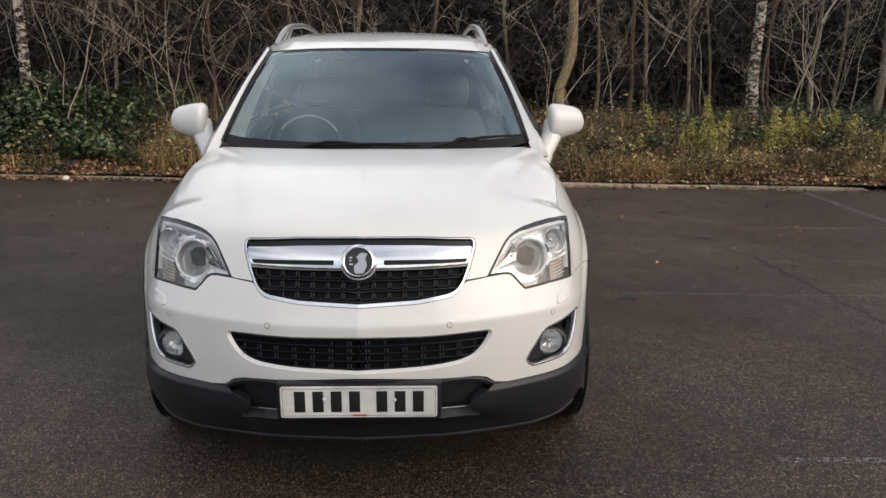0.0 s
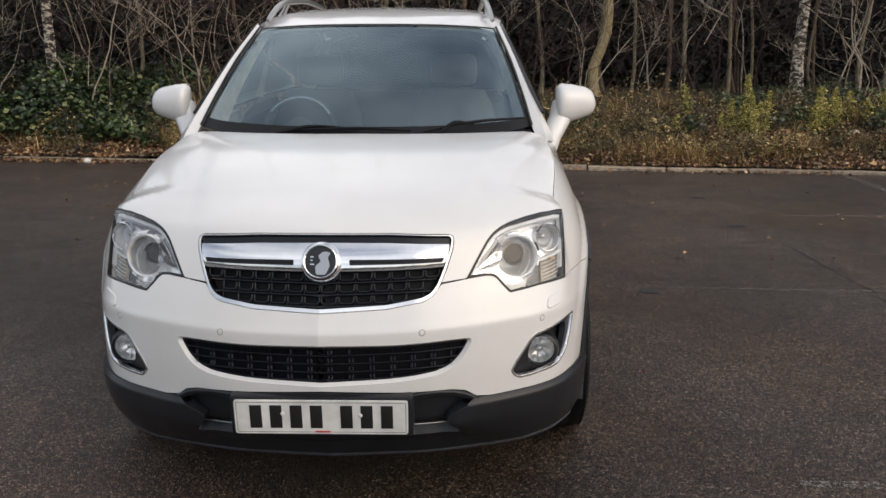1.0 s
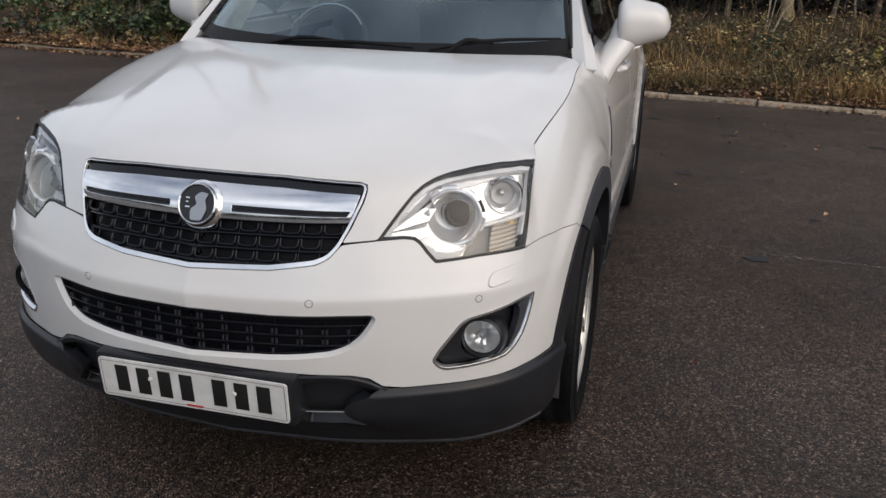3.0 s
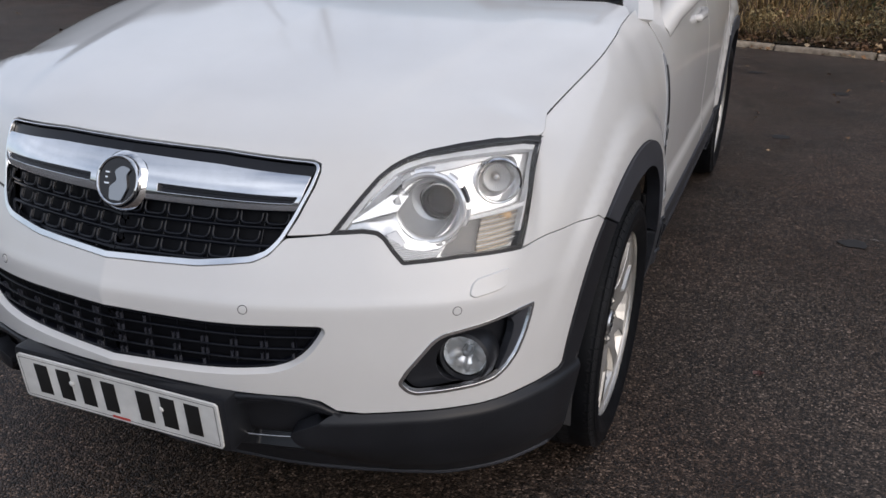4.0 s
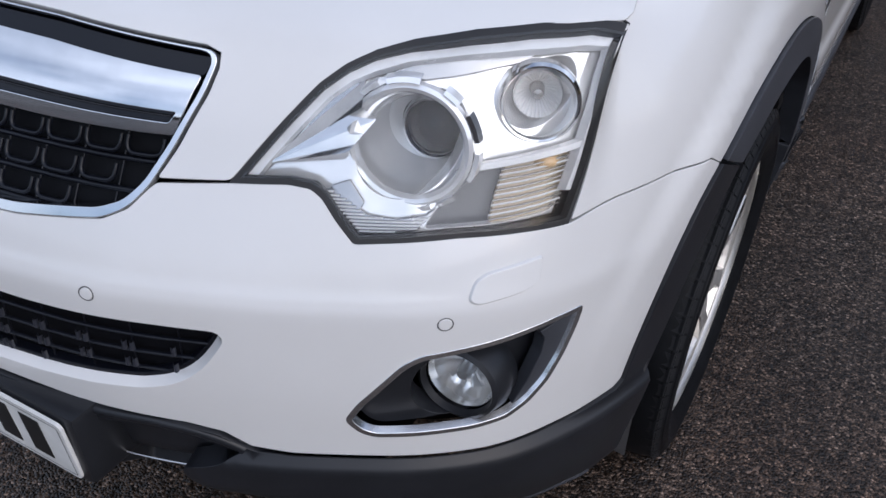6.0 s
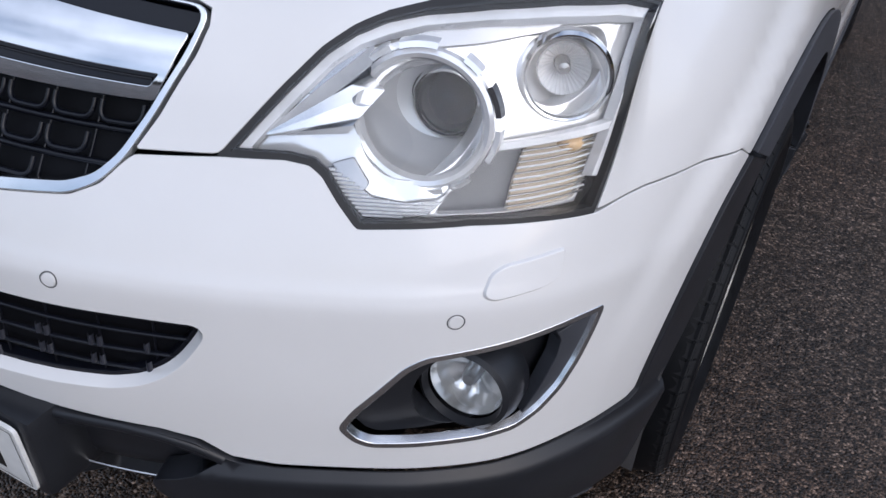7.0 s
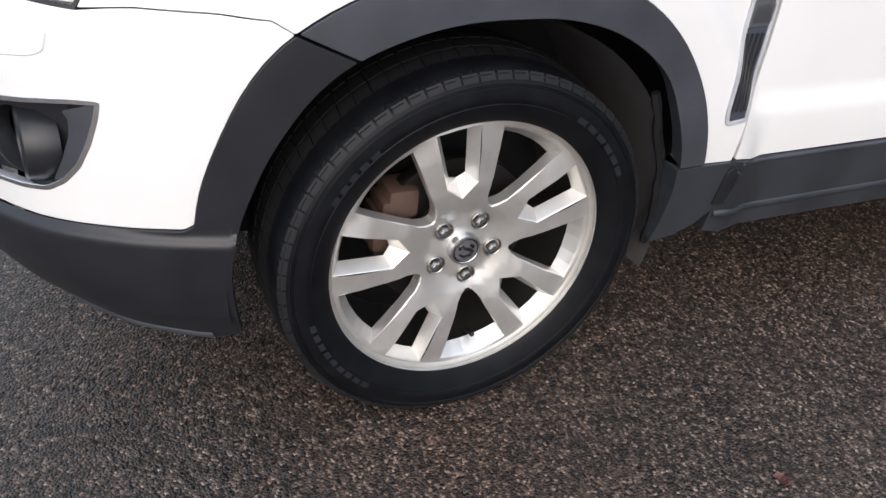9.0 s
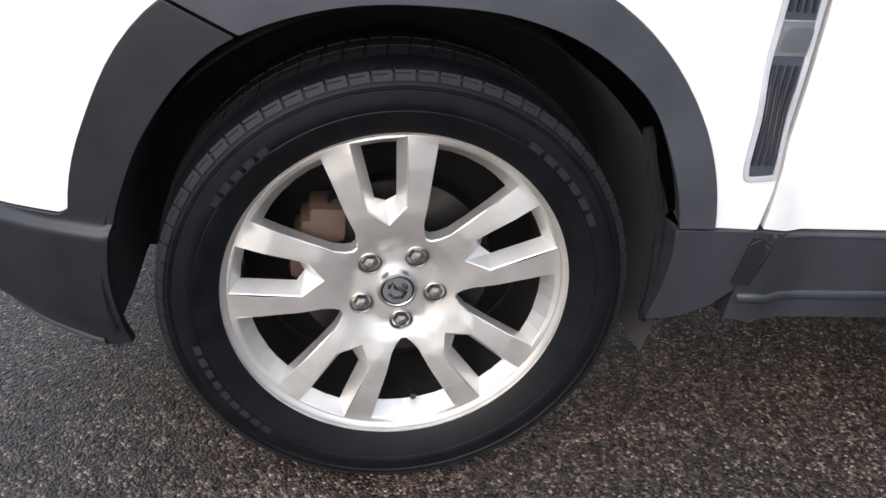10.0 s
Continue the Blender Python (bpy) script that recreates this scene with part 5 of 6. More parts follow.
    # indicator: a dark corner, then a pale ribbed window
    ind = empty("indicator", lamp, "ribbed indicator lens with an amber bulb")
    panel("indicator_back", inside(.044), blinker, LAMP_DARK, ind, step=.02, depth=.0, side=s, gap=0, label="dark grey lamp floor")
    glow = rounded([(.757, .818), (.778, .824), (.848, .831), (.850, .79), (.838, .762), (.800, .759), (.757, .759), (.754, .79)], .004)
    panel("indicator_window", inside(.037), glow, AMBER_BACK, ind, step=.012, depth=.006, side=s, gap=0, label="pale amber reflector")
    for k in range(12):
        z = .7625 + k * .0052
        ribbon("rib", inside(.028), [(.748, z + .001), (.79, z + .003), (.847, z + .006)], .0022, .0022, FROST if k % 2 else LAMP_GREY, ind, side=s, closed=False, step=.02)
    p = nose_skin(np.array([.80]), np.array([.812]))[0]
    bm = bmesh.new()
    bmesh.ops.create_uvsphere(bm, u_segments=14, v_segments=10, radius=.013, matrix=Matrix.Translation((s * (p[0] - .022), p[1] + .036, p[2] - .004)) @ Matrix.Diagonal((1.3, 1.2, .8, 1)))
    part("amber_bulb", bm, AMBER_BULB, ind, "amber bulb")
    # ribbed skirt below the bowls, cut to a band that follows the lamp's lower edge
    band = np.array([(.540, .794), (.556, .797), (.582, .785), (.604, .772), (.640, .768), (.672, .772), (.694, .790), (.712, .815), (.700, .817), (.676, .772), (.664, .757), (.602, .753), (.578, .772)])
    for k in range(15):
        z = .7555 + k * .0036
        fine = np.linspace(.53, .72, 240)
        ok = within(band, np.stack([fine, np.full(240, z)], 1))
        edges = np.flatnonzero(np.diff(np.concatenate([[0], ok.astype(int), [0]])))
        for i0, i1 in zip(edges[::2], edges[1::2]):
            if i1 - i0 > 4:
                ribbon("skirt_rib", inside(.022), [(fine[i0], z), (fine[i1 - 1], z)], .0022, .0020, FROST, lamp, side=s, closed=False, step=.01)
    panel("skirt", inside(.025), rounded(band, .002), LAMP_GREY, lamp, step=.01, depth=.003, side=s, gap=0, label="grey ribbed skirt")
    # grey facets of the housing round the bowl
    for pts, deep_by in (([(.505, .868), (.528, .895), (.552, .908), (.572, .900), (.556, .876), (.548, .858), (.522, .858)], .026), ([(.590, .921), (.64, .934), (.705, .940), (.745, .941), (.735, .930), (.68, .922), (.625, .914)], .026), ([(.555, .800), (.566, .792), (.590, .772), (.596, .785), (.574, .806)], .025)):
        panel("facet", inside(deep_by), rounded(pts, .002), LAMP_GREY, lamp, step=.01, depth=.004, side=s, gap=0, label="grey chrome facet")
    # faceted fin on the inner side
    tip, pts = (.470, .812), [(.548, .900), (.566, .880), (.572, .858), (.562, .834), (.548, .816)]
    bm = bmesh.new()
    dp = (.010, -.020, .010, -.018, .010)
    base = nose_skin(np.array([p[0] for p in pts + [tip]]), np.array([p[1] for p in pts + [tip]])) + np.array([(0, .026 + d, 0) for d in dp + (-.004,)])
    vs = [bm.verts.new((s * b[0], b[1], b[2])) for b in base]
    for k in range(4):
        bm.faces.new((vs[5], vs[k], vs[k + 1]))
    part("fin", bm, CHROME, lamp, "faceted chrome fin", 0)


LAMP_GREY = make_metal("grey_lamp_chrome", (0.44, 0.445, 0.46), 0.18, 0.12)
LAMP_DARK = make_plastic("dark_lamp_plastic", (0.11, 0.113, 0.125), (0.14, 0.24), 300.0, 0.02)
AMBER_BACK = make_plastic("pale_amber_reflector", (0.60, 0.50, 0.37), (0.2, 0.35), 60.0, 0.3)
BOWL_SILVER = make_metal("satin_bowl_silver", (0.72, 0.725, 0.735), 0.26, 0.08)
BOWL_SILVER.node_tree.nodes["Principled BSDF"].inputs["Metallic"].default_value = 0.5
GLOSS_GLASS = make_plastic("dark_lens_glass", (0.010, 0.012, 0.018), (0.05, 0.09), 200.0, 0.0, 0.35)
AMBER_BULB = make_plastic("amber_glass", (0.62, 0.41, 0.21), (0.15, 0.2), 200.0, 0.0)
for s in BOTH:
    build_headlight(s)


FOG_EDGE = make_metal("bright_satin_edge", (0.74, 0.75, 0.77), 0.16, 0.12)
FOG_BOWL = make_metal("bright_fog_reflector", (0.95, 0.955, 0.96), 0.16, 0.12)
FOG_BOWL.node_tree.nodes["Principled BSDF"].inputs["Metallic"].default_value = 0.72


def build_fog(s):
    fog = empty("fog_lamp", car, "round fog lamp in a black recess with a silver edge")
    lp = np.array(FOG)
    rim = dense(shrink(lp, .001), .012)
    panel("bezel_edge", deeper(skin, -.001), rim, FOG_EDGE, fog, [shrink(rim, .0062)], .012, .02, side=s, gap=0, label="bright silver edge", hole_depth=.010, hole_slope=.003)
    inner = shrink(rim, .008)

    def dish(u, z):
        u, z = np.broadcast_arrays(np.asarray(u, float), np.asarray(z, float))
        p = skin(u, z)
        k = np.clip((u - .62) / .30, 0, 1)
        p[..., 1] += .020 + .010 * k
        p[..., 0] -= .035 * k
        return p

    panel("recess", dish, inner, BLACK, fog, [circle(.738, .531, .060, 36, .056)], .012, .02, side=s, gap=0, label="black recess", hole_depth=.035, hole_slope=.004)
    panel("flank_blade", deeper(skin, .005), rounded([(.850, .609), (.9065, .6285), (.899, .597), (.885, .560), (.864, .524), (.838, .499), (.818, .494), (.840, .532), (.856, .572), (.858, .596)], .003), ARCH_BLACK, fog, step=.01, depth=.02, side=s, label="satin grey blade")
    p = skin(np.array([.738]), np.array([.529]))[0]
    m = Matrix.Translation((s * (p[0] - .012), p[1] + .046, p[2])) @ Matrix.Rotation(radians(-90 + s * 4), 4, "Z")
    part("lamp_collar", lathe(bmesh.new(), [(.0465, .012), (.050, .022), (.056, .018), (.064, -.004), (.064, -.03)], 44, m), BLACK, fog, "black collar")
    bm = lathe(bmesh.new(), [(.046, .006), (.043, -.006), (.034, -.016), (.020, -.022), (.010, -.024), (0, -.024)], 60, m)
    back = m.inverted()
    for v in bm.verts:
        c = back @ v.co
        v.co = m @ Vector((c.x + .0030 * math.cos(c.y * 400) * max(0, 1 - (math.hypot(c.y, c.z) / .045) ** 4), c.y, c.z))
    part("lamp_bowl", bm, FOG_BOWL, fog, "bright fluted bowl")
    part("bulb_shield", lathe(bmesh.new(), [(0, .004), (.007, .002), (.010, -.006), (.010, -.024)], 18, m), SATIN, fog, "bulb shield")
    part("fog_lens", lathe(bmesh.new(), [(0, .019), (.016, .0175), (.032, .0135), (.0455, .008)], 40, m), LENS, fog, "clear glass lens").visible_shadow = False


for s in BOTH:
    build_fog(s)


def build_inner():
    """Dark structure behind the panels."""
    panel("inner_front", deeper(skin, .13), np.array(mirrored([(0, .93), (.5, .93), (.84, .90), (.93, .70), (.93, .24), (.5, .22), (0, .22)])), DARK, car, step=.06, depth=0, gap=0)
    bm = bmesh.new()
    box(bm, (-.52, .25, .22), (.52, 4.4, .60))
    box(bm, (-.52, .35, .60), (.52, 1.30, .90))
    part("underbody", bm, DARK, car)
    for s in BOTH:
        panel("inner_side", deeper(skin, .05), flank([(1.34, .30), (3.1, .30), (3.1, 1.12), (1.34, 1.08)]), DARK, car, step=.08, depth=0, side=s, gap=0)
        panel("inner_wing", deeper(skin, .03), flank([(.60, .80), (.80, .86), (1.1, .86), (1.30, .70), (1.36, .62), (1.36, 1.04), (.9, .98), (.56, .90)]), DARK, car, step=.04, depth=0, side=s, gap=0)


build_inner()


# ---- wheels ----
def build_wheel():
    wheel = empty("wheel", car, "silver five-spoke alloy wheel with a black road tyre")
    bm = bmesh.new()
    R = .343
    prof = [(.252, -.105), (.262, -.112), (.30, -.118), (.325, -.112), (.336, -.098), (.341, -.07), (R, 0), (.341, .07), (.336, .098), (.328, .110), (.320, .1145), (.3185, .1135), (.317, .1153), (.3155, .1143), (.314, .1162), (.300, .1185), (.290, .1180), (.2885, .1168), (.287, .1178), (.278, .1150), (.264, .108), (.258, .105), (.252, .10)]
    tyre = part("tyre", lathe(bm, prof, 96), TYRE, wheel, "black rubber tyre", 40)
    verts, faces = [], []
    def block(a0, a1, x0, x1, r0, r1, lean=0.0):
        b = len(verts)
        for r in (r0, r1):
            for a, x in ((a0, x0), (a1, x0), (a1 + lean, x1), (a0 + lean, x1)):
                rr = r - (.010 if abs(x) > .085 else (.0035 if abs(x) > .05 else 0))
                verts.append((x, rr * math.cos(a), rr * math.sin(a)))
        faces.extend([tuple(b + i for i in f) for f in ((4, 5, 6, 7), (0, 1, 5, 4), (1, 2, 6, 5), (2, 3, 7, 6), (3, 0, 4, 7))])
    n = 72
    for k in range(n):
        a = 2 * math.pi * k / n
        w = 2 * math.pi / n
        for x0, x1, ln in ((.062, .108, .02), (.022, .054, .015), (-.015, .015, 0), (-.054, -.022, -.015), (-.108, -.062, -.02)):
            block(a + w * .04, a + w * (.84 if abs(x0) > .05 else .95), x0, x1, .330, .3448, ln)
    for k in range(72):
        a = 2 * math.pi * (k + .5) / 72
        b = len(verts)
        for r, x in ((.337, .1045), (.325, .1125)):
            for da in (-.038, .038):
                verts.append((x + .0002, (r + .001) * math.cos(a + da), (r + .001) * math.sin(a + da)))
        for r, x in ((.337, .1005), (.325, .1085)):
            for da in (-.038, .038):
                verts.append((x, r * math.cos(a + da), r * math.sin(a + da)))
        faces.extend([tuple(b + i for i in f) for f in ((0, 1, 3, 2), (0, 4, 5, 1), (2, 3, 7, 6), (0, 2, 6, 4), (1, 5, 7, 3))])
    tagged(from_lists("tread", verts, faces, TREAD, tyre, "tread blocks and shoulder lugs", False), kind="stuff")
    # raised sidewall writing, as plain bars
    verts, faces = [], []
    for start, count, wide in ((58, 6, 4.2), (232, 9, 3.0), (150, 5, 3.2)):
        for k in range(count):
            a0, a1 = radians(start - k * (wide + 1.3)), radians(start - k * (wide + 1.3) - wide)
            b = len(verts)
            for a in (a0, a1):
                for r, x in ((.289, .1196), (.299, .1200)):
                    verts.append((x - .0003, r * math.cos(a), r * math.sin(a)))
            faces.append((b, b + 1, b + 3, b + 2))
    for k in range(0, len(verts), 4):
        from_lists("sidewall_bar", verts[k:k + 4], [(0, 2, 3, 1)], TYRE_MARK, tyre, "", False)
    rim = empty("rim", wheel, "silver painted alloy rim")
    part("rim_barrel", lathe(bmesh.new(), [(.236, -.09), (.238, .03), (.236, .062)], 96), BARREL, rim, "dark grey barrel")
    lip = [(.236, .062), (.236, .066), (.240, .080), (.250, .087), (.2565, .088), (.2585, .094), (.2575, .099), (.252, .100)]
    part("rim_lip", lathe(bmesh.new(), lip, 96), ALLOY, rim)

    def face(a, b):
        a, b = np.broadcast_arrays(np.asarray(a, float), np.asarray(b, float))
        r, th = np.hypot(a, b), np.arctan2(b, a)
        off = (th - radians(100) + math.pi / 5) % (2 * math.pi / 5) - math.pi / 5
        side = np.abs(r * np.sin(off))
        x = np.interp(r, (0, .064, .092, .128, .20, .232, .243), (.069, .069, .080, .0885, .0925, .0905, .0875))
        x = x - .11 * np.clip(side - .034, 0, 1) * np.clip((r - .075) / .03, 0, 1) * np.clip((.243 - r) / .012, 0, 1)
        return np.stack([x, a, b], -1)

    def turned(pts, c):
        return [(r * math.cos(radians(c)) - w * math.sin(radians(c)), r * math.sin(radians(c)) + w * math.cos(radians(c))) for r, w in pts]

    def polar(pts):
        return [(r * math.cos(radians(d)), r * math.sin(radians(d))) for r, d in pts]

    # openings between the spokes and slots in them: top line, and the foot of the wall below it
    gap_top = polar([(.2365, -16.3), (.2375, -10), (.238, -4), (.238, 4), (.2375, 10), (.2365, 16.3), (.19, 15.2), (.145, 13.4), (.112, 10.9), (.097, 7.2), (.0885, 2.4), (.0885, -2.4), (.097, -7.2), (.112, -10.9), (.145, -13.4), (.19, -15.2)])
    gap_low = polar([(.218, -15.9), (.2195, -9.8), (.220, -4), (.220, 4), (.2195, 9.8), (.218, 15.9), (.188, 14.9), (.1455, 13.0), (.114, 10.5), (.0995, 6.8), (.0915, 2.3), (.0915, -2.3), (.0995, -6.8), (.114, -10.5), (.1455, -13.0), (.188, -14.9)])
    slot_top = [(.2385, -.0395), (.2405, 0), (.2385, .0395), (.135, .0285), (.107, 0), (.135, -.0285)]
    slot_low = [(.224, -.0245), (.2255, 0), (.224, .0245), (.145, .0155), (.136, 0), (.145, -.0155)]
    holes, walls = [], []
    for k in range(5):
        for top, foot, c, deep in ((gap_top, gap_low, 64 + 72 * k, .026), (slot_top, slot_low, 100 + 72 * k, .024)):
            t2, f2 = np.array(turned(top, c)), np.array(turned(foot, c))
            holes.append(t2)
            walls.append((t2, f2, deep))
    panel("rim_face", face, circle(0, 0, .243, 90), ALLOY, rim, holes, .010, .02, ref=(-1, 0, 0), label="", gap=0, hole_depth=0)
    for t2, f2, deep in walls:
        n = len(t2)
        a3 = face(t2[:, 0], t2[:, 1])
        out = f2 - t2
        out /= np.maximum(np.linalg.norm(out, axis=1, keepdims=True), 1e-9)
        b2 = t2 + out * .0022
        b3 = np.column_stack([a3[:, 0] - .0016, b2])
        c3 = np.column_stack([a3[:, 0] - deep, f2])
        verts = np.concatenate([a3, b3, c3])
        faces = []
        for k in range(n):
            j = (k + 1) % n
            faces += [(k, j, n + j, n + k), (n + k, n + j, 2 * n + j, 2 * n + k)]
        from_lists("opening_wall", [tuple(v) for v in verts], faces, ALLOY, rim, "", False)
    cap = lathe(bmesh.new(), [(0, .0845), (.022, .0845), (.0235, .0835), (.0255, .0850), (.0285, .0845), (.030, .081), (.030, .06)], 40)
    hub = part("hub_cap", cap, SATIN, wheel, "silver hub cap with a plain relief")
    bm = lathe(bmesh.new(), [(.0215, .0846), (.0223, .0852), (.0232, .0852), (.0240, .0846)], 48)
    part("hub_ring", bm, GLOSS_BLACK, hub, "thin dark ring")
    bm = bmesh.new()
    for pts in ([(-.013, -.006), (-.004, -.012), (.008, -.010), (.012, -.002), (.004, .003), (-.004, .005), (-.006, .011)], [(.006, .012), (.012, .008), (.013, .004)], [(-.013, .004), (-.012, .010), (-.008, .014)]):
        tube(bm, [(.0850, a, b) for a, b in pts], [.0012 + .0022 * math.sin(math.pi * (i + .5) / len(pts)) for i in range(len(pts))], 6)
    part("hub_relief", bm, GLOSS_BLACK, hub, "dark curved relief")
    for k in range(5):
        a = radians(64 + 72 * k)
        m = Matrix.Translation((0, .0575 * math.cos(a), .0575 * math.sin(a)))
        part("nut_seat", lathe(bmesh.new(), [(.0178, .0765), (.0165, .0772), (.0150, .0755), (.0140, .066), (0, .066)], 20, m), STEEL_NUT, wheel, "dark nut recess")
        part("lug_nut", lathe(bmesh.new(), [(0, .0835), (.006, .0825), (.0085, .0795), (.0105, .079), (.0118, .0765), (.0118, .06)], 6, m), STEEL_NUT, wheel, "grey wheel nut")
    a = radians(281)
    vp = (.205 * math.cos(a), .205 * math.sin(a))
    bm = tube(bmesh.new(), [(.045, vp[0] * 1.06, vp[1] * 1.06), (.065, vp[0], vp[1]), (.080, vp[0] * .985, vp[1] * .985)], [.0055, .0052, .0050], 10)
    part("valve", bm, RUBBER, wheel, "black valve cap")
    disc = lathe(bmesh.new(), [(.07, .050), (.075, .022), (.148, .022), (.150, .018), (.150, -.004), (.07, -.004)], 64)
    part("brake_disc", disc, STEEL, wheel, "dull steel brake disc")
    bm = bmesh.new()
    for a0 in (142, 152, 162, 172):
        a = radians(a0)
        box(bm, (-.03, .130 * math.cos(a) - .028, .130 * math.sin(a) - .028), (.040, .130 * math.cos(a) + .028, .130 * math.sin(a) + .028), .012)
    part("brake_caliper", bm, RUST, wheel, "rusty brake caliper")
    part("hub_back", lathe(bmesh.new(), [(.235, -.085), (.12, -.06), (0, -.06)], 40), DARK, wheel)
    return wheel


TYRE_MARK = make_plastic("raised_rubber", (0.014, 0.015, 0.018), (0.42, 0.58), 400.0, 0.05, 0.16)
# barrel in a darker metal than the rim's face and lip
BARREL = make_metal("dark_barrel_alloy", (0.17, 0.165, 0.155), 0.45, 0.15)
STEEL_NUT = make_metal("nut_steel", (0.36, 0.35, 0.33), 0.25, 0.15)
first_wheel = build_wheel()
first_wheel.matrix_basis = pose(.775, HUBS[0], HUB_Z)
copy_thing(first_wheel, pose(.775, HUBS[1], HUB_Z, 31))
copy_thing(first_wheel, pose(-.775, HUBS[0], HUB_Z, 0, 0, 180))
copy_thing(first_wheel, pose(-.775, HUBS[1], HUB_Z, 20, 0, 180))


# ---- ground ----
def kerb_y(x):
    """The kerb's line, a little askew to the car."""
    return 8.13 - .115 * x


def rise(x, y):
    """Height of the bank behind the kerb."""
    k = min(max((y - kerb_y(x) - .1) / 2.8, 0), 1)
    left = min(max((-x - 1.5) / 3.0, 0), 1)
    h = .06 + (.62 + .25 * left) * (k * k * (3 - 2 * k)) + max(0, y - 11) * .02
    return h + .10 * k * noise.noise(Vector((x * .8, y * .8, 0))) + .04 * k * noise.noise(Vector((x * 3, y * 3, 4)))


def build_ground():
    bm = bmesh.new()
    f = bm.faces.new([bm.verts.new(p) for p in ((-400, -400, 0), (400, -400, 0), (400, 400, 0), (-400, 400, 0))])
    ob = part("ground", bm, ASPHALT, None, "", 0)
    tagged(ob, "damp dark grey asphalt car park surface", "ground", kind="structure")
    rows = []
    for d in [.05] + [.12 + .14 * k for k in range(24)] + [3.8 + .8 * k for k in range(24)]:
        rows.append([(x, kerb_y(x) + d, rise(x, kerb_y(x) + d)) for x in np.arange(-24, 24.01, .3)])
    bank = patch("bank", rows, SOIL, None)
    tagged(bank, "earth bank covered in leaf litter behind the kerb", "bank", kind="structure")


build_ground()


def build_marks():
    """Worn pale lines and a crack in the asphalt."""
    m = Nodes("worn_line_paint")
    p = m.pos()
    m.link(m.ramp(m.noise(30.0, 6.0, 0.7, p), (0.3, (0.10, 0.096, 0.09)), (0.7, (0.38, 0.36, 0.335))), m.b.inputs["Base Color"])
    m.set(Roughness=0.85)
    a = m.add("ShaderNodeMath")
    a.operation = "MULTIPLY"
    a.inputs[1].default_value = 0.6
    m.link(m.ramp(m.noise(45.0, 5.0, 0.75, p), (0.48, g3(0)), (0.60, g3(1))), a.inputs[0])
    m.link(a.outputs["Value"], m.b.inputs["Alpha"])
    for (x0, y0), (x1, y1), w in (((4.745, 7.6), (4.735, 4.4), .09), ((1.60, .38), (2.40, .36), .05), ((3.1, 5.14), (5.2, 5.12), .05), ((1.6, 2.86), (3.3, 2.77), .028)):
        d = Vector((x1 - x0, y1 - y0, 0)).normalized()
        n = Vector((-d.y, d.x, 0)) * w / 2
        verts, faces = [], []
        for k in range(13):
            c = Vector((x0, y0, .004)).lerp(Vector((x1, y1, .004)), k / 12)
            j = 1 + .25 * noise.noise(c * 5)
            verts += [c - n * j, c + n * j]
        faces = [(2 * k, 2 * k + 2, 2 * k + 3, 2 * k + 1) for k in range(12)]
        ob = from_lists("worn_line", verts, faces, m.mat, None, "", False)
        tagged(ob, "faint worn pale line on the asphalt", "road marking", kind="structure")
    crack = make_plastic("tar_crack", (0.016, 0.014, 0.013), (0.5, 0.7), 100.0, 0.3)
    verts, faces = [], []
    for k in range(30):
        t = k / 29
        c = Vector((2.87 + .09 * t, 3.95 - 1.85 * t, .004)) + Vector((noise.noise(Vector((t * 9, 0, 1))) * .05, noise.noise(Vector((t * 9, 5, 1))) * .05, 0))
        w = .006 * (1 - .6 * abs(t - .3))
        verts += [c + Vector((-w, -w, 0)), c + Vector((w, w, 0))]
    faces = [(2 * k, 2 * k + 2, 2 * k + 3, 2 * k + 1) for k in range(29)]
    ob = from_lists("crack", verts, faces, crack, None, "", False)
    tagged(ob, "thin dark crack in the asphalt", "crack", kind="structure")
    for k, (x, y, r) in enumerate(((1.58, 2.77, .045), (1.56, 6.1, .05), (1.20, 4.55, .045), (1.95, 3.6, .022), (2.7, 4.7, .05), (.92, 6.69, .05), (2.71, 6.01, .05))):
        rim = []
        for i in range(18):
            a = 2 * math.pi * i / 18
            q = r * (1 + .45 * noise.noise(Vector((math.cos(a) * 1.5, math.sin(a) * 1.5, k * 3.1))))
            rim.append((x + 1.5 * q * math.cos(a), y + q * math.sin(a), .004))
        ob = from_lists("tar_spot", rim, [tuple(range(18))], crack, None, "", False)
        tagged(ob, "small dark tar spot on the asphalt", "tar spot", kind="structure")


build_marks()


def build_kerb():
    kerb = empty("kerb", None, "low weathered concrete kerb edging the bank", "kerb")
    tagged(kerb, kind="structure")
    rng = random.Random(3)
    base = []
    for k in range(3):
        bm = bmesh.new()
        box(bm, (-.452, -.05, -.1), (.452, .05, .054), .014)
        for v in bm.verts:
            v.co += Vector((0, 1, 1)) * .006 * noise.noise(v.co * 7 + Vector((k * 5, 0, 0)))
        me = bpy.data.meshes.new("kerb_stone")
        for f in bm.faces:
            f.smooth = False
        bm.to_mesh(me)
        bm.free()
        me.materials.append(CONCRETE)
        base.append(me)
    x = -14.0
    while x < 5.3:
        ob = new("kerb_stone", base[rng.randrange(3)])
        ob.parent = kerb
        ob.matrix_basis = pose(x, kerb_y(x) + rng.uniform(-.012, .012), rng.uniform(-.022, .0), rng.uniform(-2, 2), rng.uniform(-.8, .8), -6.56 + rng.uniform(-.6, .6))
        x += .909


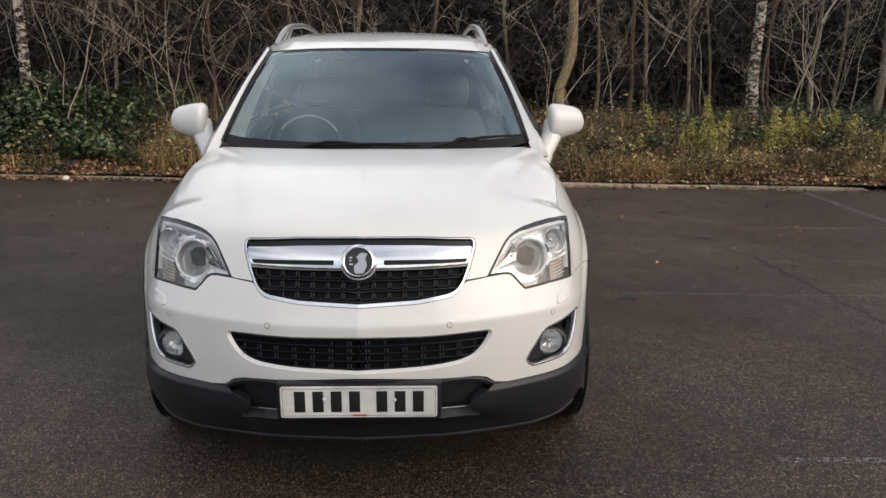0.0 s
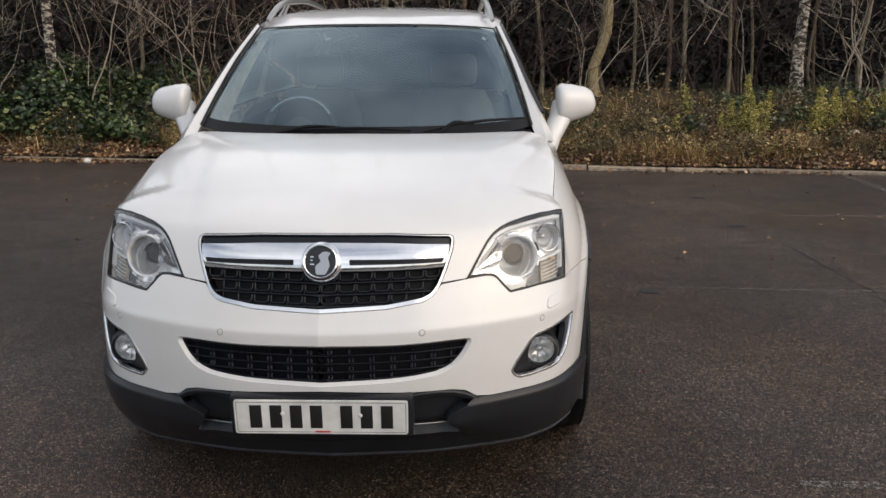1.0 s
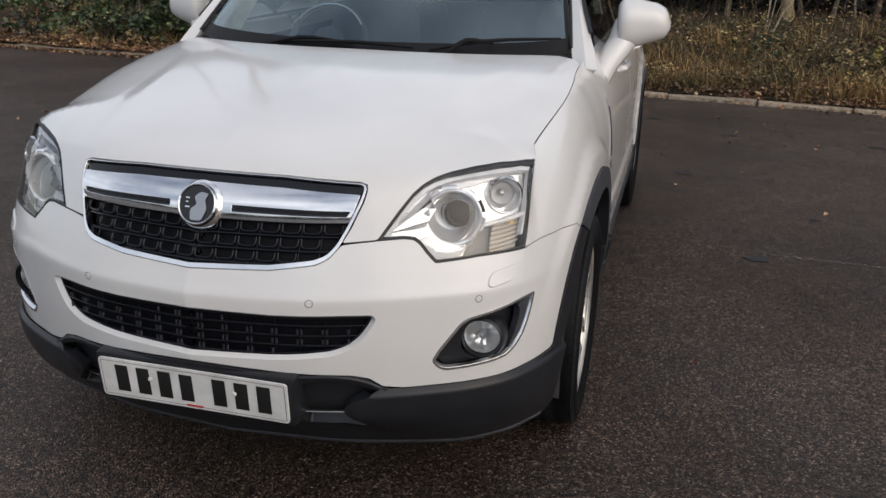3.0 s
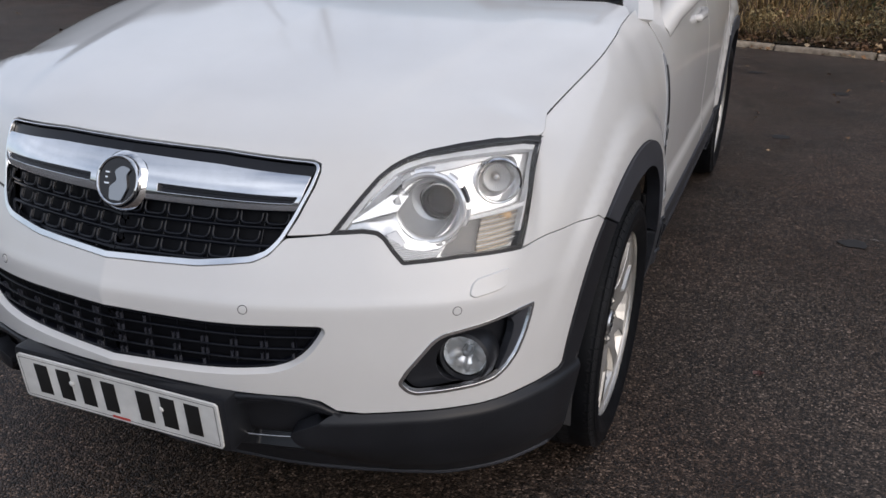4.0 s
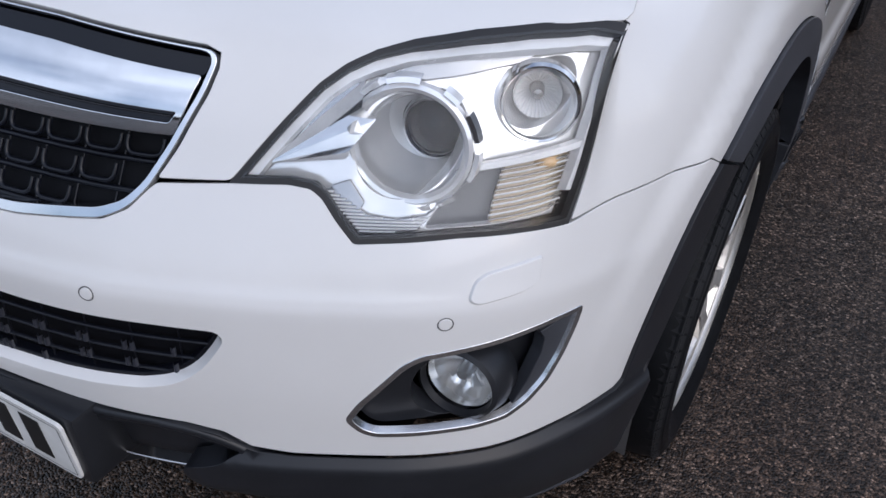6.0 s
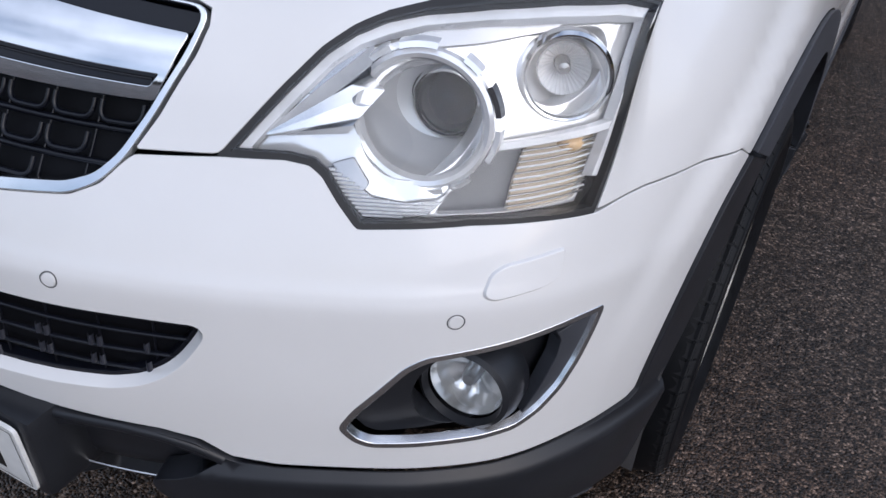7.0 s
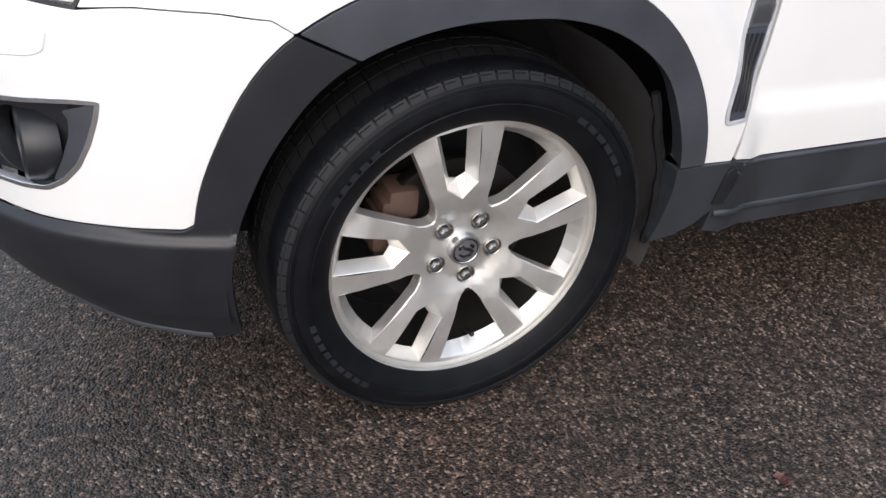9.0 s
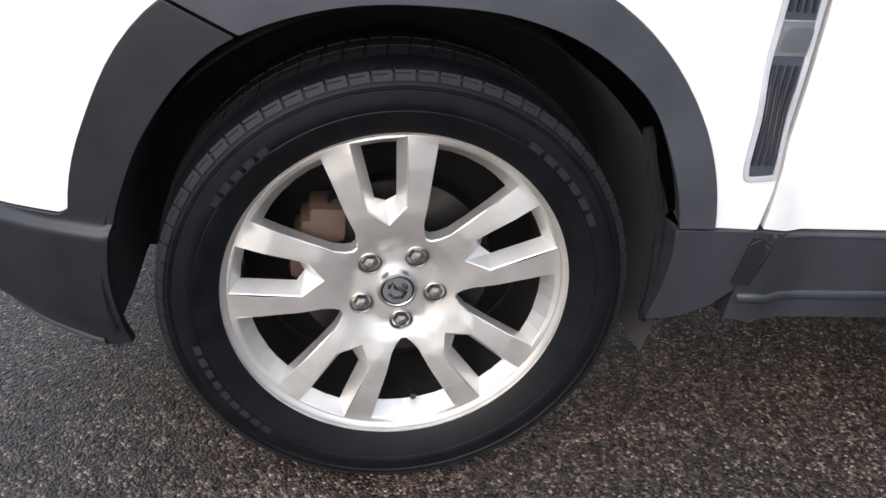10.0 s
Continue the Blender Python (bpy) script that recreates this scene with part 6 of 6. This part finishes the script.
# ---- plants ----
class Leaves:
    """Many small folded leaves in one mesh."""

    def __init__(self, seed):
        self.rng = random.Random(seed)
        self.v, self.f = [], []

    def add(self, p, size, up=0.5, wide=0.7):
        r = self.rng
        a = r.uniform(0, 2 * math.pi)
        d = Vector((math.cos(a), math.sin(a), r.uniform(-.6, .6))).normalized()
        n = Vector((r.uniform(-1, 1), r.uniform(-1, 1), r.uniform(up, 1.2))).normalized()
        c = d.cross(n).normalized()
        n = c.cross(d)
        s = size * r.uniform(.6, 1.3)
        p = Vector(p)
        b = len(self.v)
        self.v += [p - d * s * .5, p + c * s * wide * .5 + n * s * .15, p + d * s * .5 + n * s * r.uniform(-.2, .2), p - c * s * wide * .5 + n * s * .15]
        self.f += [(b, b + 1, b + 2), (b, b + 2, b + 3)]

    def blade(self, p, h, lean, w):
        r = self.rng
        a = r.uniform(0, 2 * math.pi)
        d = Vector((math.cos(a), math.sin(a), 0))
        c = Vector((-d.y, d.x, 0)) * w
        p = Vector(p)
        m, t = p + d * lean * .4 + Vector((0, 0, h * .65)), p + d * lean + Vector((0, 0, h))
        b = len(self.v)
        self.v += [p - c, p + c, m + c * .7, m - c * .7, t]
        self.f += [(b, b + 1, b + 2, b + 3), (b + 3, b + 2, b + 4)]

    def make(self, name, mat, label, category):
        ob = from_lists(name, self.v, self.f, mat, None, "", False)
        return tagged(ob, label, category, kind="stuff")


def build_undergrowth():
    rng = random.Random(11)
    litter = Leaves(1)
    for k in range(48000):
        x = rng.uniform(-9, 11)
        y = kerb_y(x) + .02 + abs(rng.gauss(0, 1.5))
        if y > 12.5 or y > kerb_y(x) + 2.0 and rng.random() < .65:
            continue
        lump = (.30 if y < kerb_y(x) + 1.6 else .08) * max(0, noise.noise(Vector((x * 2.6, y * 2.6, 3)))) + .03
        litter.add((x, y, rise(x, max(y, kerb_y(x) + .1)) + rng.uniform(.0, lump + .04)), .044 if rng.random() < .86 or y > kerb_y(x) + 1.1 else .075, -.1)
    for k in range(3600):
        x = rng.uniform(-9, 10)
        y = kerb_y(x) + .07 - abs(rng.gauss(0, .12))
        if 0 < x < 2.4 and rng.random() < .6 or noise.noise(Vector((x * 1.3, 0, 8))) < -.15:
            continue
        litter.add((x, y, rng.uniform(.008, .03) + (.056 if y > kerb_y(x) - .05 else 0)), .046, .6)
    for k in range(2600):
        x = rng.uniform(-9, -1.2)
        y = kerb_y(x) + rng.gauss(-.03, .10)
        litter.add((x, y, .070 + rng.uniform(0, .03) if y > kerb_y(x) - .07 else rng.uniform(.008, .03)), .055, .3)
    for k in range(160):
        x, y = rng.uniform(-7, 8), rng.uniform(3.5, 7.5)
        litter.add((x, y, .012), .04, .9)
    litter.make("leaf_litter", DEAD_LEAF, "fallen brown leaves lying over the bank and along the kerb", "leaves")
    ivy = Leaves(2)
    for k in range(24000):
        x = rng.gauss(-5.4, 1.7)
        y = kerb_y(x) + .40 + abs(rng.gauss(0, 1.25))
        bare = x + 3.75 + .5 * noise.noise(Vector((y * 1.2, x, 4)))
        if bare > 0 and rng.random() < .5 + bare or y > 12 or y < kerb_y(x) + .85 and rng.random() < .55:
            continue
        mound = math.exp(-((x + 5.3) / .9) ** 2 - ((y - 9.6) / .9) ** 2)
        lump = .34 * max(0, noise.noise(Vector((x * 1.4, y * 1.4, 7))) + .15) + .07 + .30 * mound
        ivy.add((x, y, rise(x, y) + rng.random() ** .6 * lump * 1.5), .078, .0, .85)
    for k in range(2600):
        x = -5.35 + rng.gauss(0, .16)
        ivy.add((x, 10.22 + rng.gauss(0, .10), rise(x, 10.2) + rng.random() ** 1.4 * .75), .06, -.3, .85)
    for cx, cy, r, h in ((3.33, 8.95, .20, .22), (4.75, 9.0, .22, .26), (5.77, 8.95, .18, .22), (6.2, 9.6, .3, .3), (1.9, 9.2, .35, .2), (2.5, 8.7, .3, .15), (7.2, 9.4, .3, .35)):
        for k in range(260):
            x, y = cx + rng.gauss(0, r * .6), cy + rng.gauss(0, r * .6)
            ivy.add((x, y, rise(x, y) + rng.random() * h), .06, .0, .7)
    for k in range(5200):
        x, y = rng.uniform(3.9, 8.2), 9.85 + rng.gauss(0, .38)
        d = noise.noise(Vector((x * 1.7, y * 1.7, 21)))
        if d > -.12:
            ivy.add((x, y, rise(x, y) + rng.random() * (.12 + .40 * max(0, d))), .058, -.2, .5)
    ivy.make("ivy", IVY_LEAF, "dark green ivy and bramble growing over the bank", "ivy")
    grass = Leaves(4)
    for k in range(15000):
        x = rng.uniform(-8, 10)
        y = kerb_y(x) + .12 + abs(rng.gauss(0, 1.1))
        patch_here = math.exp(-((x + 3.0) / .75) ** 2)
        if noise.noise(Vector((x * .9, y * .9, 30))) < (.10 if x > 0 else .06) - .35 * patch_here or y > 11.5:
            continue
        tall = rng.uniform(.08, .30) + patch_here * rng.uniform(.0, .25)
        grass.blade((x, y, rise(x, y) - .02), tall, rng.uniform(.02, .38), rng.uniform(.003, .008))
    for k in range(170):
        cx = rng.uniform(.6, 7.5)
        cy = kerb_y(cx) + .15 + abs(rng.gauss(0, .75))
        if cx > 3.3 and rng.random() < .6:
            continue
        big = rng.uniform(.5, 1.0)
        for j in range(75):
            x, y = cx + rng.gauss(0, .10 * big), cy + rng.gauss(0, .08 * big)
            grass.blade((x, y, rise(x, y) - .02), rng.uniform(.12, .36) * big, rng.uniform(.05, .26), rng.uniform(.003, .007))
    grass.make("dry_grass", STRAW, "dry straw-coloured grass and stems on the bank", "grass")
    scrub = Leaves(5)
    for k in range(40000):
        x = rng.uniform(-8, 10)
        y = kerb_y(x) + .22 + abs(rng.gauss(0, .95))
        d = noise.noise(Vector((x * 1.1, y * 1.2, 50))) + .35 * math.exp(-((x - 2.2) / 1.0) ** 2)
        d += .45 * noise.noise(Vector((x * 3.1, y * 3.1, 70)))
        if d < (-.22 if x > 0 else .0) or y > 11:
            continue
        scrub.add((x, y, rise(x, y) + rng.random() ** .7 * (.06 + .55 * max(0, d + .1))), .046, -.4, .5)
    scrub.make("scrub", SCRUB_LEAF, "low olive and brown scrub on the bank", "scrub")
    stems = bmesh.new()
    for k in range(620):
        x = rng.uniform(-8, 9)
        y = kerb_y(x) + .3 + abs(rng.gauss(0, 1.0))
        if y > 10.8:
            continue
        a, n = rng.uniform(0, 2 * math.pi), rng.uniform(.25, .75)
        p = Vector((x, y, rise(x, y) - .02))
        d = Vector((math.cos(a), math.sin(a) * .5, 0)) * n * rng.uniform(.2, .9)
        tube(stems, [p, p + d * .3 + Vector((0, 0, n * .55)), p + d * .7 + Vector((0, 0, n * .75)), p + d + Vector((0, 0, n * rng.uniform(.3, .8)))], [.004, .0035, .003, .002], 3, False)
    ob = part("bramble_stems", stems, TWIG, None, "", 0)
    tagged(ob, "thin arching bramble stems over the bank", "bramble", kind="stuff")


TWIG = make_bark("grey_brown_twig", (0.026, 0.018, 0.014), (0.17, 0.120, 0.090))
TWIG_PALE = make_bark("pale_grey_twig", (0.16, 0.13, 0.10), (0.52, 0.44, 0.35))
TWIG_RED = make_bark("dark_red_brown_twig", (0.010, 0.0055, 0.005), (0.060, 0.032, 0.027))
TWIGS = (TWIG_PALE, TWIG_RED, TWIG, TWIG_RED, TWIG_PALE, TWIG_RED)
SCRUB_LEAF = make_island("scrub_leaves", ((0.0, (0.022, 0.020, 0.009)), (0.4, (0.13, 0.110, 0.046)), (0.75, (0.31, 0.24, 0.115)), (1.0, (0.58, 0.48, 0.27))), 0.7)


def build_weed(x, y, h, seed):
    rng = random.Random(seed)
    weed = empty("weed", None, "tall yellow-green flowering weed going to seed on the bank", "plant", "weeds on the bank")
    z = rise(x, y) - .03
    for k in range(2 if h > .45 else 1):
        lean = Vector((rng.uniform(-.06, .06), rng.uniform(-.08, .08), 0))
        top = Vector((lean.x, lean.y, h * (1.0 if k == 0 else rng.uniform(.6, .85))))
        off = Vector((rng.uniform(-.05, .05), rng.uniform(-.05, .05), 0))
        pts = [off, off + top * .5 + Vector((rng.uniform(-.02, .02), 0, 0)), off + top]
        part("stem", tube(bmesh.new(), pts, [.006, .005, .003], 5), WEED_STEM, weed)
        lv = Leaves(seed * 7 + k)
        tiers = int(h * 34)
        for j in range(tiers):
            t = .12 + .88 * (j + rng.random() * .7) / tiers
            reach = (.045 + .100 * math.sin(math.pi * min(1, (t + .12))) ** .8) * (.7 + .3 * h) * rng.uniform(.6, 1.25)
            for q in range(5):
                a = rng.uniform(0, 2 * math.pi)
                d = Vector((math.cos(a), math.sin(a), 0)) * reach
                for g in range(6):
                    e = (g + .5) / 6
                    lv.add(off + top * t + d * e + Vector((0, 0, .05 * e - .09 * e * e)) + Vector((rng.gauss(0, .006), rng.gauss(0, .006), rng.gauss(0, .008))), .034, .0, .5)
        from_lists("foliage", lv.v, lv.f, WEED_LEAF, weed, "", False)
    weed.matrix_basis = pose(x, y, z)


WEED_STEM = make_plastic("weed_stem", (0.12, 0.11, 0.035), (0.6, 0.8), 200.0, 0.1)


def limb(bm, rng, p, way, length, r, depth, sides=5, bend=0.18):
    """A tapering limb that forks."""
    pts, rad = [p.copy()], [r]
    n = max(3, int(length / .28))
    for k in range(n):
        way = (way + Vector((rng.gauss(0, bend), rng.gauss(0, bend), rng.gauss(0.03, bend * .5)))).normalized()
        p = p + way * (length / n)
        pts.append(p.copy())
        rad.append(max(r * (1 - .78 * (k + 1) / n), .0025))
    tube(bm, pts, rad, sides, False)
    if depth > 0:
        for j in range(rng.randint(3, 5)):
            k = rng.randint(max(1, n // 4), n)
            a = rng.uniform(0, 2 * math.pi)
            side = Vector((math.cos(a), math.sin(a), rng.uniform(.1, .9))).normalized()
            limb(bm, rng, pts[k], (way * .5 + side).normalized(), length * rng.uniform(.3, .55), rad[k] * .62, depth - 1, max(3, sides - 1), bend * 1.2)


def build_tree(x, y, h, r, mat, seed, label, lean=(0, 0), wave=0.06, twigs=9, bend=None):
    rng = random.Random(seed)
    tree = empty("tree", None, label, "tree", "bare trees behind the bank")
    bm = bmesh.new()
    pts, rad = [], []
    n = 34 if bend else 16
    for k in range(n + 1):
        t = k / n
        w = wave * math.sin(t * 7 + seed) * (1 if t > 0 else 0) + wave * .4 * math.sin(t * 17 + seed * 2)
        if bend:
            w = float(hermite(bend[0], bend[1], t * h))
        pts.append(Vector((lean[0] * t * h + w, lean[1] * t * h + w * .5, t * h)))
        rad.append(r * (1.35 if k == 0 else 1.0) * (1 - .75 * t))
    tube(bm, pts, rad, 10)
    part("trunk", bm, mat, tree)
    bm = bmesh.new()
    for j in range(twigs):
        k = rng.randint(3, n)
        a = rng.uniform(0, 2 * math.pi)
        limb(bm, rng, pts[k], Vector((math.cos(a), math.sin(a), rng.uniform(.4, 1.3))).normalized(), h * rng.uniform(.18, .38), rad[k] * .42 + .004, 2, 5)
    part("crown", bm, TWIGS[seed % 6], tree, "bare twigs")
    tree.matrix_basis = pose(x, y, rise(x, y) - .06)


def build_shrub(x, y, h, seed, stems=8):
    rng = random.Random(seed)
    bush = empty("shrub", None, "bare many-stemmed shrub with grey-brown twigs", "shrub", "bare shrubs behind the bank")
    for k in range(stems):
        a = rng.uniform(0, 2 * math.pi)
        low = k % 3 == 2
        s = rng.uniform(.8, 1.8) if low else rng.uniform(.05, .5)
        bm = bmesh.new()
        limb(bm, rng, Vector((rng.uniform(-.3, .3), rng.uniform(-.2, .2), rng.uniform(.2, 1.0) if low else 0)), Vector((s * math.cos(a), s * math.sin(a) * .6, 1)).normalized(), h * rng.uniform(.45, .8) if low else h * rng.uniform(.6, 1.1), rng.uniform(.005, .009) if low else rng.uniform(.006, .015), 3, 5, .22)
        part("stem", bm, TWIGS[rng.randrange(6)], bush)
    bush.matrix_basis = pose(x, y, rise(x, y) - .05)


CROOKED = make_bark("olive_brown_bark", (0.16, 0.12, 0.06), (0.44, 0.35, 0.20))


def build_wood():
    build_tree(5.25, 10.5, 9.0, .085, BIRCH, 5, "silver birch with peeling white bark", (.012, 0), .03, 4)
    build_tree(-5.42, 10.15, 8.5, .080, BIRCH, 6, "silver birch with white bark above the ivy", (-.02, 0), .03, 7)
    build_tree(2.36, 10.6, 8.0, .082, CROOKED, 2, "crooked tree with a bare olive-brown trunk", (0, 0), .12, 8, ((0, .30, .46, .62, .80, .95, 1.3, 1.8, 3, 8), (0, -.035, -.035, .02, .115, .155, .165, .155, .28, .5)))
    for k, (x, y, h, r) in enumerate(((3.35, 10.6, 7.0, .040), (3.62, 10.6, 7.0, .028), (4.26, 10.5, 6.5, .034), (4.42, 10.7, 6.5, .026), (6.21, 10.6, 7.5, .034), (7.2, 10.6, 7.5, .075), (7.5, 10.9, 7.5, .05), (2.92, 10.7, 6.0, .032), (1.65, 11.2, 6.0, .04), (.55, 11.0, 6.5, .04), (-.75, 11.0, 6.5, .05), (-1.8, 10.8, 6.0, .035), (-3.0, 10.9, 6.0, .035), (3.85, 11.5, 6.0, .03), (4.75, 11.0, 6.0, .028), (5.75, 11.2, 6.5, .03), (5.55, 10.7, 6.5, .024), (6.75, 11.0, 6.5, .03), (8.6, 10.8, 7, .05), (-7.2, 11.0, 7.5, .06), (-4.4, 10.9, 7, .035), (4.9, 12.2, 7, .04), (2.6, 11.4, 7, .035), (9.8, 11.2, 7, .06))):
        build_tree(x, y, h, r * .84, GREY_BARK if k % 3 else BARK, 20 + k, "slender bare tree with grey-green bark" if k % 3 else "slender bare tree with brown bark", (random.Random(k).uniform(-.03, .03), 0), .085, 4)
    for k, (x, y, h) in enumerate(((-4.75, 9.9, 3.2), (-3.6, 10.2, 3.0), (-2.6, 10.0, 2.8), (1.2, 10.3, 3.0), (2.0, 10.0, 2.6), (2.9, 10.9, 2.6), (4.75, 11.0, 2.8), (6.6, 10.8, 3.0), (-5.0, 10.6, 3.4), (-4.2, 10.6, 3.2), (-3.1, 10.7, 3.2), (-2.2, 10.8, 3.0), (7.9, 10.3, 3.0), (-6.5, 10.2, 3.2), (-1.2, 10.3, 3.0), (.0, 10.3, 3.0), (5.7, 10.0, 2.4), (3.7, 10.1, 2.4))):
        build_shrub(x, y, h, 60 + k)
    rng = random.Random(9)
    # thicket stems, their bark darkened to stand for shade between the trees
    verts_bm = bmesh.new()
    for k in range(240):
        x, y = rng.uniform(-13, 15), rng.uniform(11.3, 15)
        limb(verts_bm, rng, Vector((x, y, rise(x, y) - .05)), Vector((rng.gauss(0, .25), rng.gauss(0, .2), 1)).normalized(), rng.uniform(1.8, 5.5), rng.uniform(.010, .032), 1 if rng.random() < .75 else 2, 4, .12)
    ob = part("thicket", verts_bm, SHADE_BARK, None, "", 0)
    tagged(ob, "dense thicket of bare stems and twigs, darkened for the shade of the wood", "thicket", kind="stuff")
    # undergrowth leaves, coloured near-black to stand for the wood's shade
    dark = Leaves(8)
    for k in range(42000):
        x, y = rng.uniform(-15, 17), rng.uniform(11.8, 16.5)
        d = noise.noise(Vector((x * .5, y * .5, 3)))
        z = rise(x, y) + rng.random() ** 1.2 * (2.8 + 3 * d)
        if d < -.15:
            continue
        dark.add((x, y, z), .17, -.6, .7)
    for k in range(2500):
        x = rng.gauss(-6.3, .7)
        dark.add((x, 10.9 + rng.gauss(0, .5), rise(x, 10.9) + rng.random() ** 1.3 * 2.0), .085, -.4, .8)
    dark.make("evergreen_understorey", SHADED_LEAF, "evergreen undergrowth in near-black leaves, for the shade deep in the wood", "undergrowth")
    # near-black backdrop sheet: the deep shade of the wood is painted on
    m = Nodes("far_wood_shade")
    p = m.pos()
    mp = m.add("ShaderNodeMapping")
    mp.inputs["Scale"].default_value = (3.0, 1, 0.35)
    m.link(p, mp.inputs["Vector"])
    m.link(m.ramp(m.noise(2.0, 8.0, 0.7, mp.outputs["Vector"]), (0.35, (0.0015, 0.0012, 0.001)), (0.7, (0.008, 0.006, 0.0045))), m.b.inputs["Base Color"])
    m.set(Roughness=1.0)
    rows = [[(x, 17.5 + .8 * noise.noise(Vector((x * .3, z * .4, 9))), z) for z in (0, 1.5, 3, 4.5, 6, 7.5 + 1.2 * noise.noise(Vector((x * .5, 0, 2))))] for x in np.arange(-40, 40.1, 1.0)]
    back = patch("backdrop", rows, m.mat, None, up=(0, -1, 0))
    tagged(back, "backdrop sheet painted with the deep shade of the far wood", "backdrop", kind="structure")


build_undergrowth()
for k, (x, y, h) in enumerate(((3.43, 9.55, .44), (3.80, 8.9, .52), (4.10, 8.8, .84), (4.25, 8.9, .60), (3.97, 9.0, .40), (4.93, 8.9, .60), (5.20, 8.85, .60), (5.05, 9.15, .5), (5.63, 9.0, .40), (6.28, 8.75, .34), (6.0, 9.0, .46), (3.1, 9.0, .30), (5.42, 9.1, .45), (6.6, 9.0, .50), (7.1, 8.9, .55), (7.6, 9.0, .50), (5.85, 9.2, .42))):
    build_weed(x, y, h, 100 + k)
build_wood()


def build_litter_bag(x, y, size, seed):
    bm = bmesh.new()
    bmesh.ops.create_icosphere(bm, subdivisions=3, radius=size)
    for v in bm.verts:
        v.co *= 1 + .35 * noise.noise(v.co * 14 + Vector((seed, 0, 0)))
        v.co.z *= .6
    m = make_plastic("pale_litter", (0.55, 0.53, 0.48), (0.5, 0.7), 60.0, 0.2)
    ob = part("litter", bm, m, None, "")
    tagged(ob, "crumpled pale scrap of litter on the bank", "litter")
    ob.matrix_basis = pose(x, y, rise(x, max(y, kerb_y(x) + .1)) + size * .6)


def build_red_spot(x, y):
    # a few small folded flakes make a faint red-brown spot
    leaf = Leaves(21)
    for k in range(5):
        leaf.add((x + .006 * k, y + .004 * (k % 3), .006), .018, .8, .8)
    m = make_plastic("red_brown_spot", (0.085, 0.036, 0.030), (0.4, 0.6), 90.0, 0.2)
    ob = from_lists("fallen_leaf", leaf.v, leaf.f, m, None, "", False)
    tagged(ob, "small red-brown spot on the asphalt", "leaf")


build_red_spot(1.25, 1.42)
build_litter_bag(5.4, 8.8, .06, 1)
build_litter_bag(-4.1, 7.98, .05, 2)
build_litter_bag(4.55, 9.35, .045, 3)


# ---- distance behind the walk ----
def build_far_trees():
    m = Nodes("far_tree_line")
    m.link(m.ramp(m.noise(1.5, 8.0, 0.7), (0.35, (0.02, 0.018, 0.014)), (0.7, (0.07, 0.06, 0.045))), m.b.inputs["Base Color"])
    m.set(Roughness=1.0)
    rows = [[(x, -46 + 2 * noise.noise(Vector((x * .1, 0, 1))), z) for z in (0, 1.5, 3, 4.2 + 1.6 * noise.noise(Vector((x * .21, 0, 5))) + .8 * noise.noise(Vector((x * .9, 0, 5))))] for x in np.arange(-90, 90.1, 1.0)]
    ob = patch("hedge_line", rows, m.mat, None, 0, up=(0, 1, 0))
    tagged(ob, "dark hedge line across the far side of the car park", "hedge", kind="structure")
    for k, (x, y, h) in enumerate(((-14, -38, 5.5), (-9, -40, 6), (-20, -39, 5), (6, -42, 5.5), (16, -40, 6), (26, -38, 5.5), (-30, -39, 5.5))):
        rng = random.Random(300 + k)
        tree = empty("far_tree", None, "large bare tree on the far side of the car park", "tree", "far bare trees")
        bm = bmesh.new()
        tube(bm, [(0, 0, 0), (.1, 0, h * .3), (.05, .1, h * .6)], [.28, .2, .1], 8)
        part("trunk", bm, SHADE_BARK, tree)
        bm = bmesh.new()
        for j in range(10):
            a = rng.uniform(0, 2 * math.pi)
            limb(bm, rng, Vector((.06, 0, h * rng.uniform(.25, .6))), Vector((math.cos(a), math.sin(a), rng.uniform(.5, 1.2))).normalized(), h * .45, .08, 2, 4, .15)
        part("crown", bm, SHADE_BARK, tree, "bare branches")
        tree.matrix_basis = pose(x, y, 0)


build_far_trees()
build_kerb()
